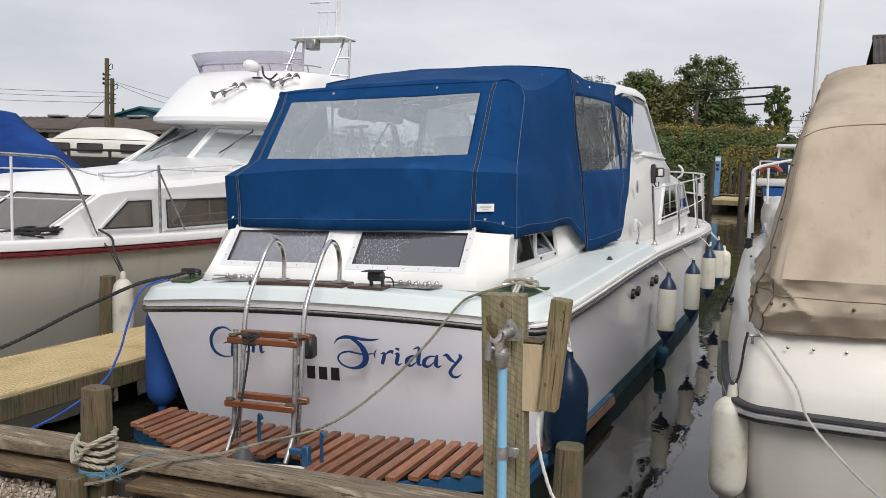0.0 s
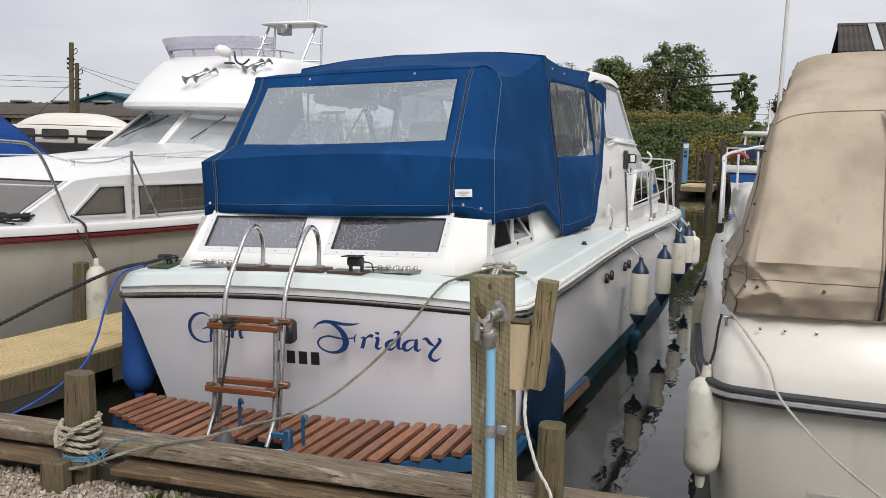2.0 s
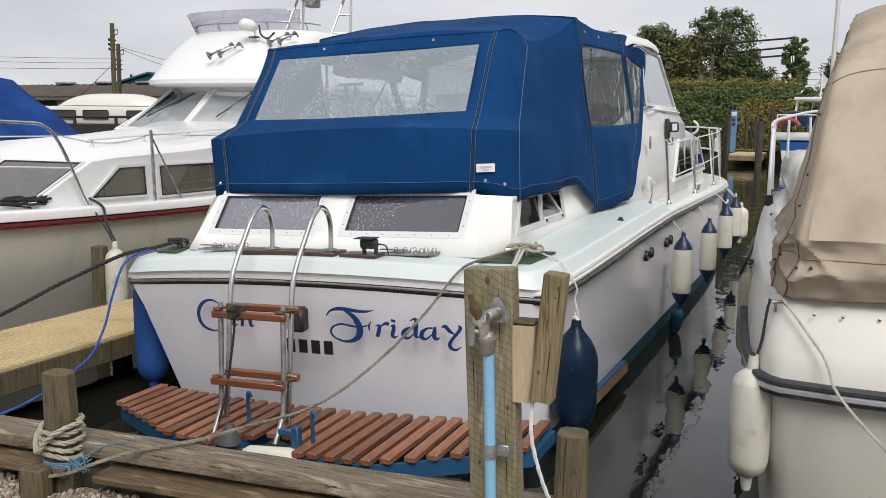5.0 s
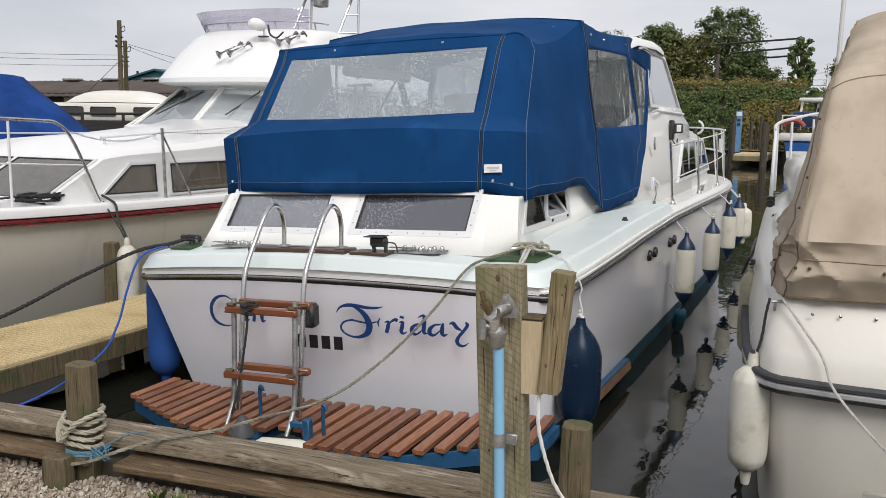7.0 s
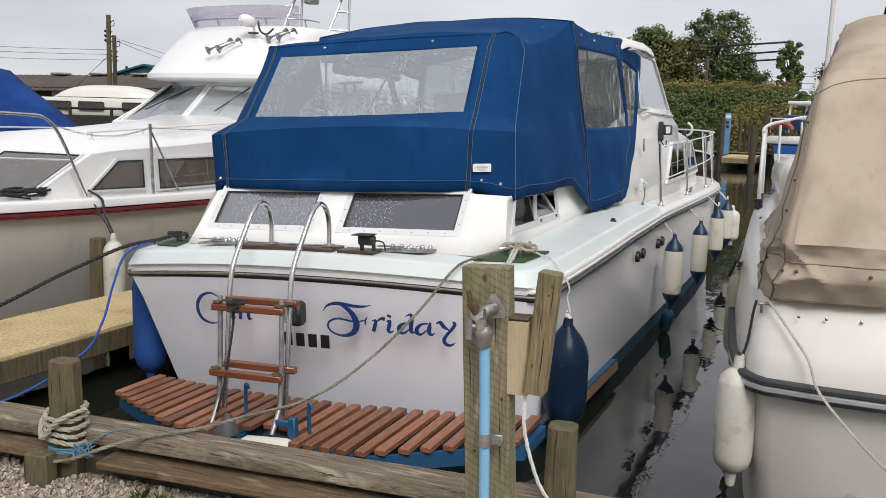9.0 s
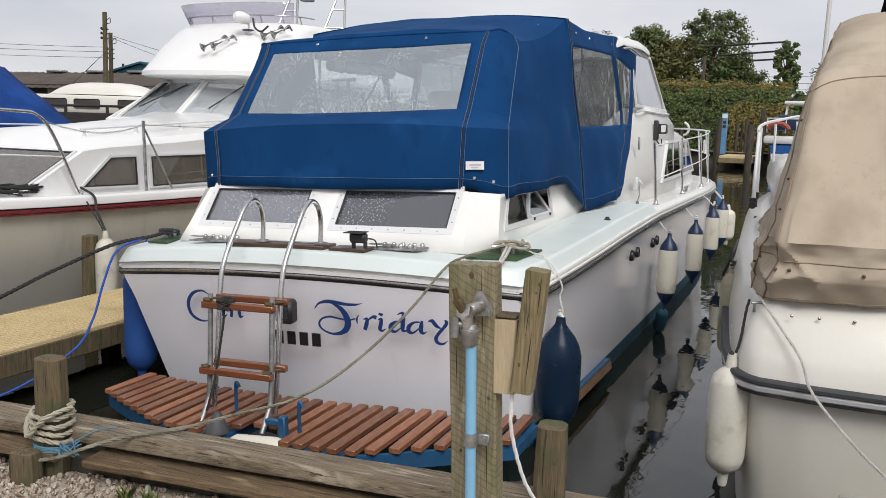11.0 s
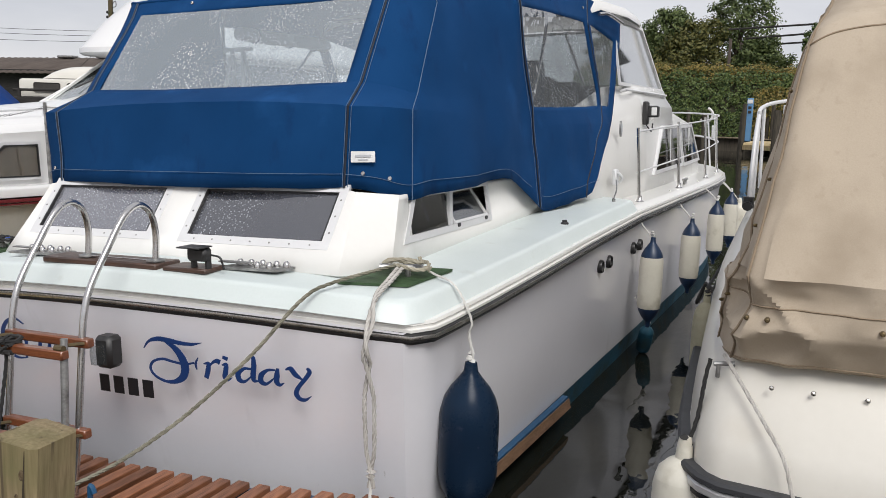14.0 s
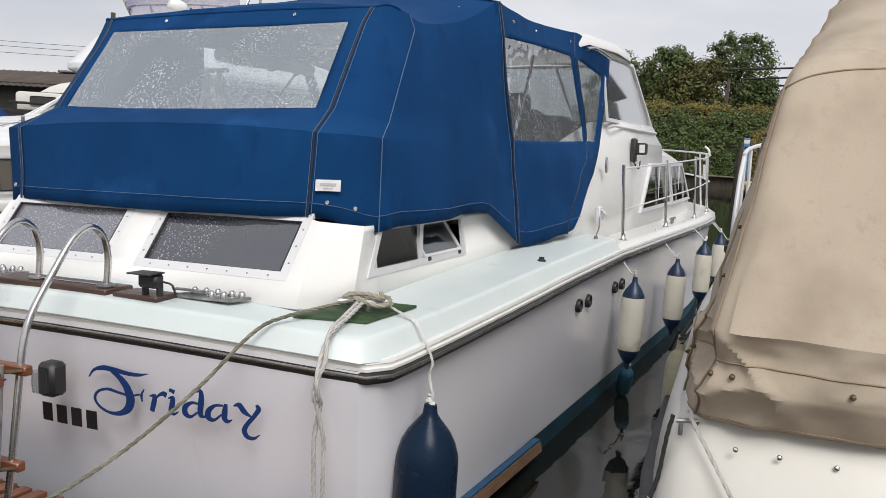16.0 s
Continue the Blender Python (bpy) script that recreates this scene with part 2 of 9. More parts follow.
def clear(name, tint=(1, 1, 1), haze=0.2, haze_colour=(0.5, 0.52, 0.55), gloss=0.12, drops=0.0, dark=None, wave=0.0):
    """A clear sheet or pane: mostly see-through, with a mirror gloss, haze, and rain drops."""
    mat = bpy.data.materials.new(name)
    mat.use_nodes = True
    n, l = mat.node_tree.nodes, mat.node_tree.links
    out = n["Material Output"]
    n.remove(n["Principled BSDF"])
    tr, gl, df = n.new("ShaderNodeBsdfTransparent"), n.new("ShaderNodeBsdfGlossy"), n.new("ShaderNodeBsdfDiffuse")
    tr.inputs["Color"].default_value = (*tint, 1)
    gl.inputs["Roughness"].default_value = 0.03
    df.inputs["Color"].default_value = (*haze_colour, 1)
    m1, m2 = n.new("ShaderNodeMixShader"), n.new("ShaderNodeMixShader")
    m1.inputs["Fac"].default_value = haze
    l.new(tr.outputs[0], m1.inputs[1])
    l.new(df.outputs[0], m1.inputs[2])
    fr, fp, fm = n.new("ShaderNodeLayerWeight"), n.new("ShaderNodeMath"), n.new("ShaderNodeMath")
    fr.inputs["Blend"].default_value = 0.5
    fp.operation, fp.inputs[1].default_value = "POWER", 4.0
    fm.operation, fm.inputs[1].default_value, fm.inputs[2].default_value, fm.use_clamp = "MULTIPLY_ADD", 0.8, gloss, True
    l.new(fr.outputs["Facing"], fp.inputs[0])
    l.new(fp.outputs[0], fm.inputs[0])
    l.new(fm.outputs[0], m2.inputs["Fac"])
    l.new(m1.outputs[0], m2.inputs[1])
    l.new(gl.outputs[0], m2.inputs[2])
    last = m2
    co = n.new("ShaderNodeTexCoord")
    if wave:
        wv, bp = n.new("ShaderNodeTexNoise"), n.new("ShaderNodeBump")
        wv.inputs["Scale"].default_value = 5.0
        bp.inputs["Strength"].default_value, bp.inputs["Distance"].default_value = wave, 0.05
        l.new(co.outputs["Object"], wv.inputs["Vector"])
        l.new(wv.outputs["Fac"], bp.inputs["Height"])
        l.new(bp.outputs["Normal"], gl.inputs["Normal"])
    if drops:
        vo, th, big, mul = n.new("ShaderNodeTexVoronoi"), n.new("ShaderNodeMapRange"), n.new("ShaderNodeTexNoise"), n.new("ShaderNodeMath")
        vo.inputs["Scale"].default_value, big.inputs["Scale"].default_value = 68.0, 3.0
        th.inputs["From Min"].default_value, th.inputs["From Max"].default_value = 0.31, 0.20
        l.new(co.outputs["Object"], vo.inputs["Vector"])
        l.new(co.outputs["Object"], big.inputs["Vector"])
        l.new(vo.outputs["Distance"], th.inputs["Value"])
        mr = n.new("ShaderNodeMapRange")
        mr.inputs["From Min"].default_value, mr.inputs["From Max"].default_value = 0.38, 0.6
        mr.inputs["To Max"].default_value = drops
        l.new(big.outputs["Fac"], mr.inputs["Value"])
        mul.operation = "MULTIPLY"
        l.new(th.outputs["Result"], mul.inputs[0])
        l.new(mr.outputs["Result"], mul.inputs[1])
        wet, m3 = n.new("ShaderNodeBsdfGlossy"), n.new("ShaderNodeMixShader")
        wet.inputs["Roughness"].default_value = 0.35
        wet.inputs["Color"].default_value = (0.95, 0.97, 1, 1)
        l.new(mul.outputs[0], m3.inputs["Fac"])
        l.new(last.outputs[0], m3.inputs[1])
        l.new(wet.outputs[0], m3.inputs[2])
        last = m3
    l.new(last.outputs[0], out.inputs["Surface"])
    return mat


def water_material():
    mat = bpy.data.materials.new("dark_water")
    mat.use_nodes = True
    n, l = mat.node_tree.nodes, mat.node_tree.links
    p = n["Principled BSDF"]
    p.inputs["Base Color"].default_value = (0.012, 0.013, 0.010, 1)
    p.inputs["Roughness"].default_value = 0.015
    p.inputs["IOR"].default_value = 1.33
    p.inputs["Specular IOR Level"].default_value = 0.85
    co, mp = n.new("ShaderNodeTexCoord"), n.new("ShaderNodeMapping")
    mp.inputs["Scale"].default_value = (1.0, 0.55, 1.0)
    a, b, add, bp = n.new("ShaderNodeTexNoise"), n.new("ShaderNodeTexNoise"), n.new("ShaderNodeMath"), n.new("ShaderNodeBump")
    a.inputs["Scale"].default_value, a.inputs["Detail"].default_value = 1.6, 2.0
    b.inputs["Scale"].default_value, b.inputs["Detail"].default_value = 9.0, 2.0
    add.operation = "MULTIPLY_ADD"
    add.inputs[1].default_value = 0.16
    l.new(co.outputs["Object"], mp.inputs["Vector"])
    l.new(mp.outputs["Vector"], a.inputs["Vector"])
    l.new(mp.outputs["Vector"], b.inputs["Vector"])
    l.new(b.outputs["Fac"], add.inputs[0])
    l.new(a.outputs["Fac"], add.inputs[2])
    l.new(add.outputs[0], bp.inputs["Height"])
    bp.inputs["Strength"].default_value, bp.inputs["Distance"].default_value = 0.30, 0.04
    l.new(bp.outputs["Normal"], p.inputs["Normal"])
    return mat


def leaf_material(name, a, b, c):
    mat = bpy.data.materials.new(name)
    mat.use_nodes = True
    n, l = mat.node_tree.nodes, mat.node_tree.links
    p = n["Principled BSDF"]
    geo, ramp = n.new("ShaderNodeNewGeometry"), n.new("ShaderNodeValToRGB")
    e = ramp.color_ramp.elements
    e[0].color, e[1].color = (*a, 1), (*b, 1)
    e.new(0.9).color = (*c, 1)
    e[1].position = 0.6
    e[2].position, e[2].color = 1.0, (*c, 1)
    l.new(geo.outputs["Random Per Island"], ramp.inputs["Fac"])
    l.new(ramp.outputs["Color"], p.inputs["Base Color"])
    p.inputs["Roughness"].default_value = 0.55
    p.inputs["Specular IOR Level"].default_value = 0.3
    p.inputs["Subsurface Weight"].default_value = 0.0
    return mat


GEL = surface("white_gelcoat", (0.80, 0.79, 0.76), (0.75, 0.74, 0.705), rough=0.22, scale=1.2, fine=30, fine_amount=0.2, coat=0.3, dirt=(0.55, 0.52, 0.44), dirt_at=(0.66, 0.95), dirt_scale=2.5, dirt_stretch=(3, 3, 0.6))
GEL_BRIGHT = surface("bright_white_gelcoat", (0.79, 0.785, 0.77), (0.735, 0.73, 0.715), rough=0.2, scale=1.2, fine=30, fine_amount=0.2, coat=0.3, dirt=(0.62, 0.59, 0.52), dirt_at=(0.68, 0.98), dirt_scale=2.5, dirt_stretch=(3, 3, 0.6))
HULL_WHITE = surface("white_hull_paint", (0.83, 0.82, 0.855), (0.78, 0.77, 0.805), rough=0.16, scale=0.9, fine=25, fine_amount=0.15, coat=0.4, dirt=(0.52, 0.50, 0.50), dirt_at=(0.64, 1.0), dirt_scale=1.6, dirt_stretch=(3, 3, 0.5), streak=(0.33, 0.30, 0.27), streak_at=(0.70, 0.80), streak_scale=14.0, streak_stretch=(2, 2, 0.3))
MINT = surface("pale_mint_deck_paint", (0.635, 0.690, 0.678), (0.58, 0.638, 0.622), rough=0.35, scale=2.0, fine=90, bump=0.08, dirt=(0.45, 0.47, 0.42), dirt_at=(0.66, 0.9), dirt_scale=5.0)
CREAM = surface("aged_cream_gelcoat", (0.60, 0.57, 0.50), (0.55, 0.52, 0.45), rough=0.3, scale=1.0, fine=30, coat=0.2, dirt=(0.40, 0.37, 0.31), dirt_at=(0.62, 0.95), dirt_scale=1.4, dirt_stretch=(3, 3, 0.4))
GEL_WARM = surface("warm_white_gelcoat", (0.69, 0.665, 0.605), (0.64, 0.615, 0.555), rough=0.22, scale=1.4, fine=30, coat=0.25, dirt=(0.55, 0.50, 0.42), dirt_at=(0.66, 0.95), dirt_scale=3.0)
RUBBER = surface("black_rubber", (0.014, 0.014, 0.015), (0.024, 0.023, 0.023), rough=0.36, scale=6, dirt=(0.07, 0.065, 0.06), dirt_at=(0.6, 0.85), dirt_scale=9)
STEEL = surface("stainless_steel", (0.62, 0.61, 0.60), (0.50, 0.49, 0.48), rough=0.22, metal=1.0, scale=8, fine=90)
DULL_STEEL = surface("weathered_metal", (0.50, 0.50, 0.49), (0.20, 0.195, 0.19), rough=0.45, metal=0.9, scale=14, fine=120)
BRASS = surface("tarnished_brass", (0.20, 0.15, 0.075), (0.12, 0.095, 0.06), rough=0.42, metal=0.85, scale=30, fine=150)
TAP_METAL = surface("dull_plated_tap", (0.62, 0.61, 0.59), (0.22, 0.205, 0.18), rough=0.30, metal=0.9, scale=30, fine=150)
ALU = surface("white_aluminium_frame", (0.72, 0.72, 0.72), (0.64, 0.64, 0.645), rough=0.35, metal=0.1, scale=4, fine=60)
BLUE_CLOTH = surface("blue_canvas", (0.0032, 0.046, 0.150), (0.0025, 0.035, 0.115), rough=0.75, scale=2.2, fine=260, fine_amount=0.3, bump=0.25, bump_scale=420, dirt=(0.012, 0.075, 0.225), dirt_at=(0.6, 0.85), dirt_scale=3.0, spec=0.14, streak=(0.0025, 0.028, 0.10), streak_at=(0.57, 0.75), streak_scale=6.0, streak_stretch=(1.2, 1.2, 0.5))
THREAD = surface("blue_grey_thread", (0.10, 0.165, 0.27), rough=0.8, scale=20)
ZIP = surface("dark_zip_tape", (0.010, 0.014, 0.026), rough=0.6, scale=20)
BEIGE = surface("beige_canvas", (0.465, 0.395, 0.310), (0.375, 0.312, 0.240), rough=0.85, scale=1.6, fine=220, fine_amount=0.25, bump=0.22, bump_scale=300, dirt=(0.285, 0.232, 0.172), dirt_at=(0.45, 0.80), dirt_scale=3.2, spec=0.2, streak=(0.32, 0.26, 0.19), streak_at=(0.58, 0.90), streak_scale=22.0, streak_stretch=(1, 1, 0.8))
TARP = surface("blue_tarpaulin", (0.004, 0.048, 0.23), (0.003, 0.028, 0.13), spec=0.2, rough=0.7, scale=2, fine=60, bump=0.3, bump_scale=6)
TEAK = surface("varnished_red_teak", (0.30, 0.122, 0.058), (0.095, 0.037, 0.019), rough=0.36, scale=2.2, fine=9, fine_amount=0.55, stretch=(22, 1.4, 22), bump=0.3, each=0.38, coat=0.1)
RUNG = surface("varnished_teak_rung", (0.22, 0.072, 0.027), (0.11, 0.034, 0.015), rough=0.32, scale=4, fine=30, fine_amount=0.5, stretch=(1.5, 14, 14), each=0.1, coat=0.4)
DARK_TEAK = surface("wet_dark_teak", (0.085, 0.045, 0.030), (0.045, 0.026, 0.020), rough=0.35, scale=5, fine=40, stretch=(1.5, 12, 12), bump=0.2)
OLD_TIMBER = surface("weathered_grey_timber", (0.235, 0.188, 0.130), (0.080, 0.060, 0.038), rough=0.82, scale=2.4, fine=10, fine_amount=0.62, stretch=(1.1, 24, 24), bump=1.0, bump_scale=9, dirt=(0.34, 0.29, 0.22), dirt_at=(0.55, 0.70), dirt_scale=3.2, dirt_stretch=(1.6, 9, 2), streak=(0.042, 0.030, 0.018), streak_at=(0.59, 0.64), streak_scale=3.0, streak_stretch=(0.9, 26, 26))
# Damp brown wood, darkened further to imitate less sky light low down.
LOW_TIMBER = surface("brown_damp_shaded_timber", (0.165, 0.110, 0.057), (0.062, 0.040, 0.021), rough=0.82, scale=2.4, fine=10, fine_amount=0.62, stretch=(1.1, 24, 24), bump=1.0, bump_scale=9, dirt=(0.27, 0.20, 0.12), dirt_at=(0.56, 0.72), dirt_scale=3.2, dirt_stretch=(1.6, 9, 2), streak=(0.042, 0.030, 0.018), streak_at=(0.59, 0.64), streak_scale=3.0, streak_stretch=(0.9, 26, 26))
TREATED = surface("green_treated_timber", (0.265, 0.205, 0.115), (0.115, 0.088, 0.044), rough=0.78, scale=3.0, fine=14, fine_amount=0.55, stretch=(16, 16, 0.9), bump=0.6, bump_scale=14, dirt=(0.115, 0.115, 0.045), dirt_at=(0.53, 0.72), dirt_scale=5, streak=(0.075, 0.056, 0.030), streak_at=(0.60, 0.66), streak_scale=3.0, streak_stretch=(22, 22, 1.0))
SAWN = surface("sawn_treated_timber", (0.285, 0.245, 0.155), (0.125, 0.105, 0.058), rough=0.78, scale=3.0, fine=14, fine_amount=0.55, stretch=(16, 16, 0.9), bump=0.6, bump_scale=14, dirt=(0.095, 0.105, 0.035), dirt_at=(0.54, 0.70), dirt_scale=7, dirt_stretch=(1, 1, 0.35), streak=(0.40, 0.36, 0.25), streak_at=(0.58, 0.70), streak_scale=9.0, streak_stretch=(2, 2, 0.5), saw=17.0)
POST_DARK = surface("dark_treated_post", (0.150, 0.112, 0.060), (0.062, 0.047, 0.026), rough=0.78, scale=3.0, fine=14, fine_amount=0.55, stretch=(14, 14, 0.9), bump=0.6, bump_scale=14, dirt=(0.060, 0.068, 0.026), dirt_at=(0.50, 0.68), dirt_scale=6, streak=(0.032, 0.026, 0.014), streak_at=(0.58, 0.64), streak_scale=3.0, streak_stretch=(20, 20, 1.0))
FRESH = surface("fresh_cut_timber", (0.46, 0.37, 0.24), (0.36, 0.28, 0.17), rough=0.7, scale=4, fine=22, fine_amount=0.5, stretch=(9, 9, 1), bump=0.2)
PILE = surface("old_dark_pile", (0.075, 0.062, 0.045), (0.040, 0.035, 0.026), rough=0.85, scale=2, fine=20, stretch=(6, 6, 1), bump=0.4)
GRATING = surface("yellow_grating", (0.60, 0.48, 0.28), (0.52, 0.41, 0.22), rough=0.7, scale=2, fine=60, dirt=(0.32, 0.25, 0.13), dirt_at=(0.58, 0.8), dirt_scale=2)
BLUE_STEEL = surface("blue_painted_steel", (0.015, 0.085, 0.19), (0.010, 0.058, 0.13), rough=0.42, scale=6, fine=50, dirt=(0.10, 0.07, 0.05), dirt_at=(0.66, 0.8), dirt_scale=14)
BOOT = surface("teal_blue_antifouling", (0.018, 0.105, 0.165), (0.013, 0.072, 0.115), rough=0.55, scale=3, fine=40, dirt=(0.03, 0.045, 0.03), dirt_at=(0.5, 0.75), dirt_scale=5)
FENDER_WHITE = surface("white_fender_vinyl", (0.66, 0.63, 0.54), (0.58, 0.55, 0.46), rough=0.4, scale=3, fine=40, dirt=(0.30, 0.27, 0.20), dirt_at=(0.58, 0.85), dirt_scale=6)
FENDER_GREY = surface("old_fender_vinyl", (0.62, 0.60, 0.53), (0.50, 0.47, 0.39), rough=0.5, scale=3, fine=40, dirt=(0.22, 0.19, 0.13), dirt_at=(0.52, 0.82), dirt_scale=7)
FENDER_ALGAE = surface("algae_stained_vinyl", (0.36, 0.34, 0.25), (0.24, 0.22, 0.14), rough=0.6, scale=4, fine=40, dirt=(0.13, 0.13, 0.07), dirt_at=(0.50, 0.75), dirt_scale=5)
FENDER_NAVY = surface("navy_fender_vinyl", (0.009, 0.023, 0.048), (0.007, 0.016, 0.034), rough=0.24, spec=0.14, scale=3, fine=60, dirt=(0.05, 0.06, 0.09), dirt_at=(0.64, 0.74), dirt_scale=14)
FENDER_BLUE = surface("bright_blue_fender_cloth", (0.008, 0.060, 0.24), (0.006, 0.042, 0.18), rough=0.7, scale=5, fine=160, bump=0.2)
FENDER_CAP = surface("dark_blue_fender_end", (0.011, 0.032, 0.080), (0.008, 0.020, 0.05), rough=0.35, scale=8)
ROPE = surface("weathered_cream_rope", (0.40, 0.37, 0.29), (0.27, 0.245, 0.185), rough=0.9, scale=14, fine=180, bump=0.4)
ROPE_GREY = surface("grey_white_rope", (0.52, 0.50, 0.47), (0.36, 0.34, 0.31), rough=0.88, scale=14, fine=180, bump=0.4)
ROPE_OLIVE = surface("old_olive_rope", (0.27, 0.255, 0.195), (0.10, 0.095, 0.07), rough=0.9, scale=14, fine=180, bump=0.4)
ROPE_WHITE = surface("white_rope", (0.70, 0.69, 0.66), (0.55, 0.54, 0.51), rough=0.85, scale=14, fine=180, bump=0.4)
ROPE_BLACK = surface("black_rope", (0.018, 0.018, 0.019), (0.035, 0.034, 0.032), rough=0.85, scale=14, fine=180, bump=0.4)
ROPE_BLUE = surface("blue_cord", (0.012, 0.075, 0.40), (0.01, 0.05, 0.28), rough=0.6, scale=20)
TWINE = surface("pale_blue_twine", (0.10, 0.22, 0.30), (0.07, 0.15, 0.21), rough=0.8, scale=30)
PIPE_BLUE = surface("light_blue_water_pipe", (0.20, 0.42, 0.60), (0.17, 0.36, 0.52), rough=0.42, scale=5, fine=60, dirt=(0.12, 0.24, 0.34), dirt_at=(0.6, 0.8), dirt_scale=8)
INK_BLUE = surface("blue_lettering_vinyl", (0.008, 0.036, 0.145), rough=0.35, scale=5)
INK_BLACK = surface("black_lettering_vinyl", (0.012, 0.012, 0.014), rough=0.35, scale=5)
BLACK_PLASTIC = surface("black_plastic", (0.018, 0.018, 0.019), (0.028, 0.027, 0.027), rough=0.38, scale=9)
LABEL_WHITE = surface("white_woven_label", (0.72, 0.72, 0.71), rough=0.7, scale=30)
LABEL_GREY = surface("grey_print", (0.47, 0.48, 0.50), rough=0.7, scale=30)
GREEN_MAT = surface("green_rubber_mat", (0.040, 0.085, 0.030), (0.020, 0.045, 0.016), rough=0.55, scale=6, fine=110, bump=0.5, stretch=(1, 4, 1))
RED_LINE = surface("dark_red_stripe", (0.20, 0.020, 0.023), (0.14, 0.014, 0.017), rough=0.4, scale=5)
CURTAIN = surface("beige_curtain", (0.31, 0.27, 0.22), (0.13, 0.112, 0.09), rough=0.9, scale=2, fine=14, fine_amount=0.5, stretch=(7, 7, 0.4))
INTERIOR = surface("pale_cabin_lining", (0.66, 0.65, 0.62), (0.56, 0.55, 0.52), rough=0.6, scale=2)
CUSHION = surface("pale_seat_vinyl", (0.62, 0.60, 0.56), (0.54, 0.52, 0.48), rough=0.5, scale=3)
DARK_CABIN = surface("dark_cabin_lining", (0.06, 0.055, 0.05), (0.035, 0.032, 0.03), rough=0.7, scale=2)
# Haze is wet clouded vinyl plus the mirrored sky's brightness put into colour.
VINYL_SIDE = clear("clear_side_vinyl", (0.90, 0.93, 0.94), haze=0.17, haze_colour=(0.82, 0.89, 0.95), gloss=0.24, drops=0.95, wave=0.22)
VINYL = clear("clear_canopy_vinyl", (0.90, 0.96, 0.98), haze=0.20, haze_colour=(0.70, 0.86, 0.97), gloss=0.26, drops=1.0, wave=0.09)
# Diffuse haze colours paint reflected sky into both stern panes, paler to port.
TINTED = clear("rain_wet_tinted_glass", (0.16, 0.17, 0.19), haze=0.30, haze_colour=(0.215, 0.225, 0.265), gloss=0.15, drops=0.6, wave=0.05)
TINTED_PALE = clear("rain_wet_pale_reflection_glass", (0.52, 0.53, 0.56), haze=0.30, haze_colour=(0.46, 0.47, 0.53), gloss=0.20, drops=0.6, wave=0.05)
# Next two: pale diffuse haze stands in for sky reflected in the panes.
PALE_GLASS = clear("sky_lit_windscreen_glass", (0.86, 0.89, 0.90), haze=0.24, haze_colour=(0.62, 0.66, 0.69), gloss=0.20)
SIDE_GLASS = clear("sky_reflecting_side_glass", (0.92, 0.94, 0.95), haze=0.22, haze_colour=(0.80, 0.85, 0.88), gloss=0.46)
GLASS = clear("window_glass", (0.80, 0.83, 0.84), haze=0.06, haze_colour=(0.3, 0.32, 0.33), gloss=0.10, drops=0.0)
DARK_GLASS = clear("dark_window_glass", (0.28, 0.30, 0.30), haze=0.10, haze_colour=(0.08, 0.085, 0.09), gloss=0.09)
BLACK_GLASS = clear("mirror_dark_glass", (0.05, 0.055, 0.06), haze=0.2, haze_colour=(0.03, 0.032, 0.035), gloss=0.13)
FLY_SCREEN = clear("smoked_acrylic", (0.84, 0.82, 0.87), haze=0.14, haze_colour=(0.56, 0.54, 0.59), gloss=0.08)
CREAM_PALE = surface("pale_cream_gelcoat", (0.66, 0.625, 0.54), (0.60, 0.565, 0.48), rough=0.3, scale=1.0, fine=30, coat=0.2, dirt=(0.46, 0.42, 0.33), dirt_at=(0.60, 0.95), dirt_scale=1.4, dirt_stretch=(3, 3, 0.4))
WATER = water_material()
GRAVEL = surface("pale_gravel", (0.42, 0.37, 0.305), (0.23, 0.18, 0.14), rough=0.85, scale=30, fine=90, fine_amount=0.4)
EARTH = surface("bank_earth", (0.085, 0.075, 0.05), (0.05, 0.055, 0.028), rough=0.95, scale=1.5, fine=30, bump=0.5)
GRASS = surface("rough_grass", (0.055, 0.085, 0.028), (0.035, 0.055, 0.018), rough=0.9, scale=1.2, fine=40, bump=0.6)
BARK = surface("bark", (0.085, 0.068, 0.048), (0.05, 0.04, 0.03), rough=0.9, scale=6, fine=40, stretch=(6, 6, 1), bump=0.6)
LEAF_GREEN = leaf_material("green_leaves", (0.024, 0.046, 0.014), (0.054, 0.088, 0.026), (0.105, 0.135, 0.044))
LEAF_MIXED = leaf_material("olive_leaves", (0.026, 0.042, 0.012), (0.062, 0.078, 0.020), (0.120, 0.115, 0.032))
LEAF_HEDGE = leaf_material("hedge_leaves", (0.018, 0.045, 0.013), (0.048, 0.090, 0.022), (0.10, 0.135, 0.036))
LEAF_RUST = leaf_material("yellowing_hedge_leaves", (0.045, 0.065, 0.015), (0.110, 0.115, 0.024), (0.20, 0.15, 0.036))
ROOF_BROWN = surface("brown_corrugated_roof", (0.095, 0.075, 0.062), (0.065, 0.052, 0.045), rough=0.8, scale=0.7, fine=12, bump=0.4)
ROOF_TILE = surface("old_roof_tiles", (0.075, 0.062, 0.055), (0.045, 0.040, 0.036), rough=0.85, scale=0.9, fine=8, stretch=(1, 1, 3), bump=0.5)
TEAL_METAL = surface("teal_sheet_roof", (0.018, 0.105, 0.135), (0.014, 0.085, 0.11), rough=0.5, scale=0.5, fine=10)
WALL_BUFF = surface("buff_painted_wall", (0.40, 0.345, 0.26), (0.34, 0.29, 0.21), rough=0.8, scale=0.8, fine=10)
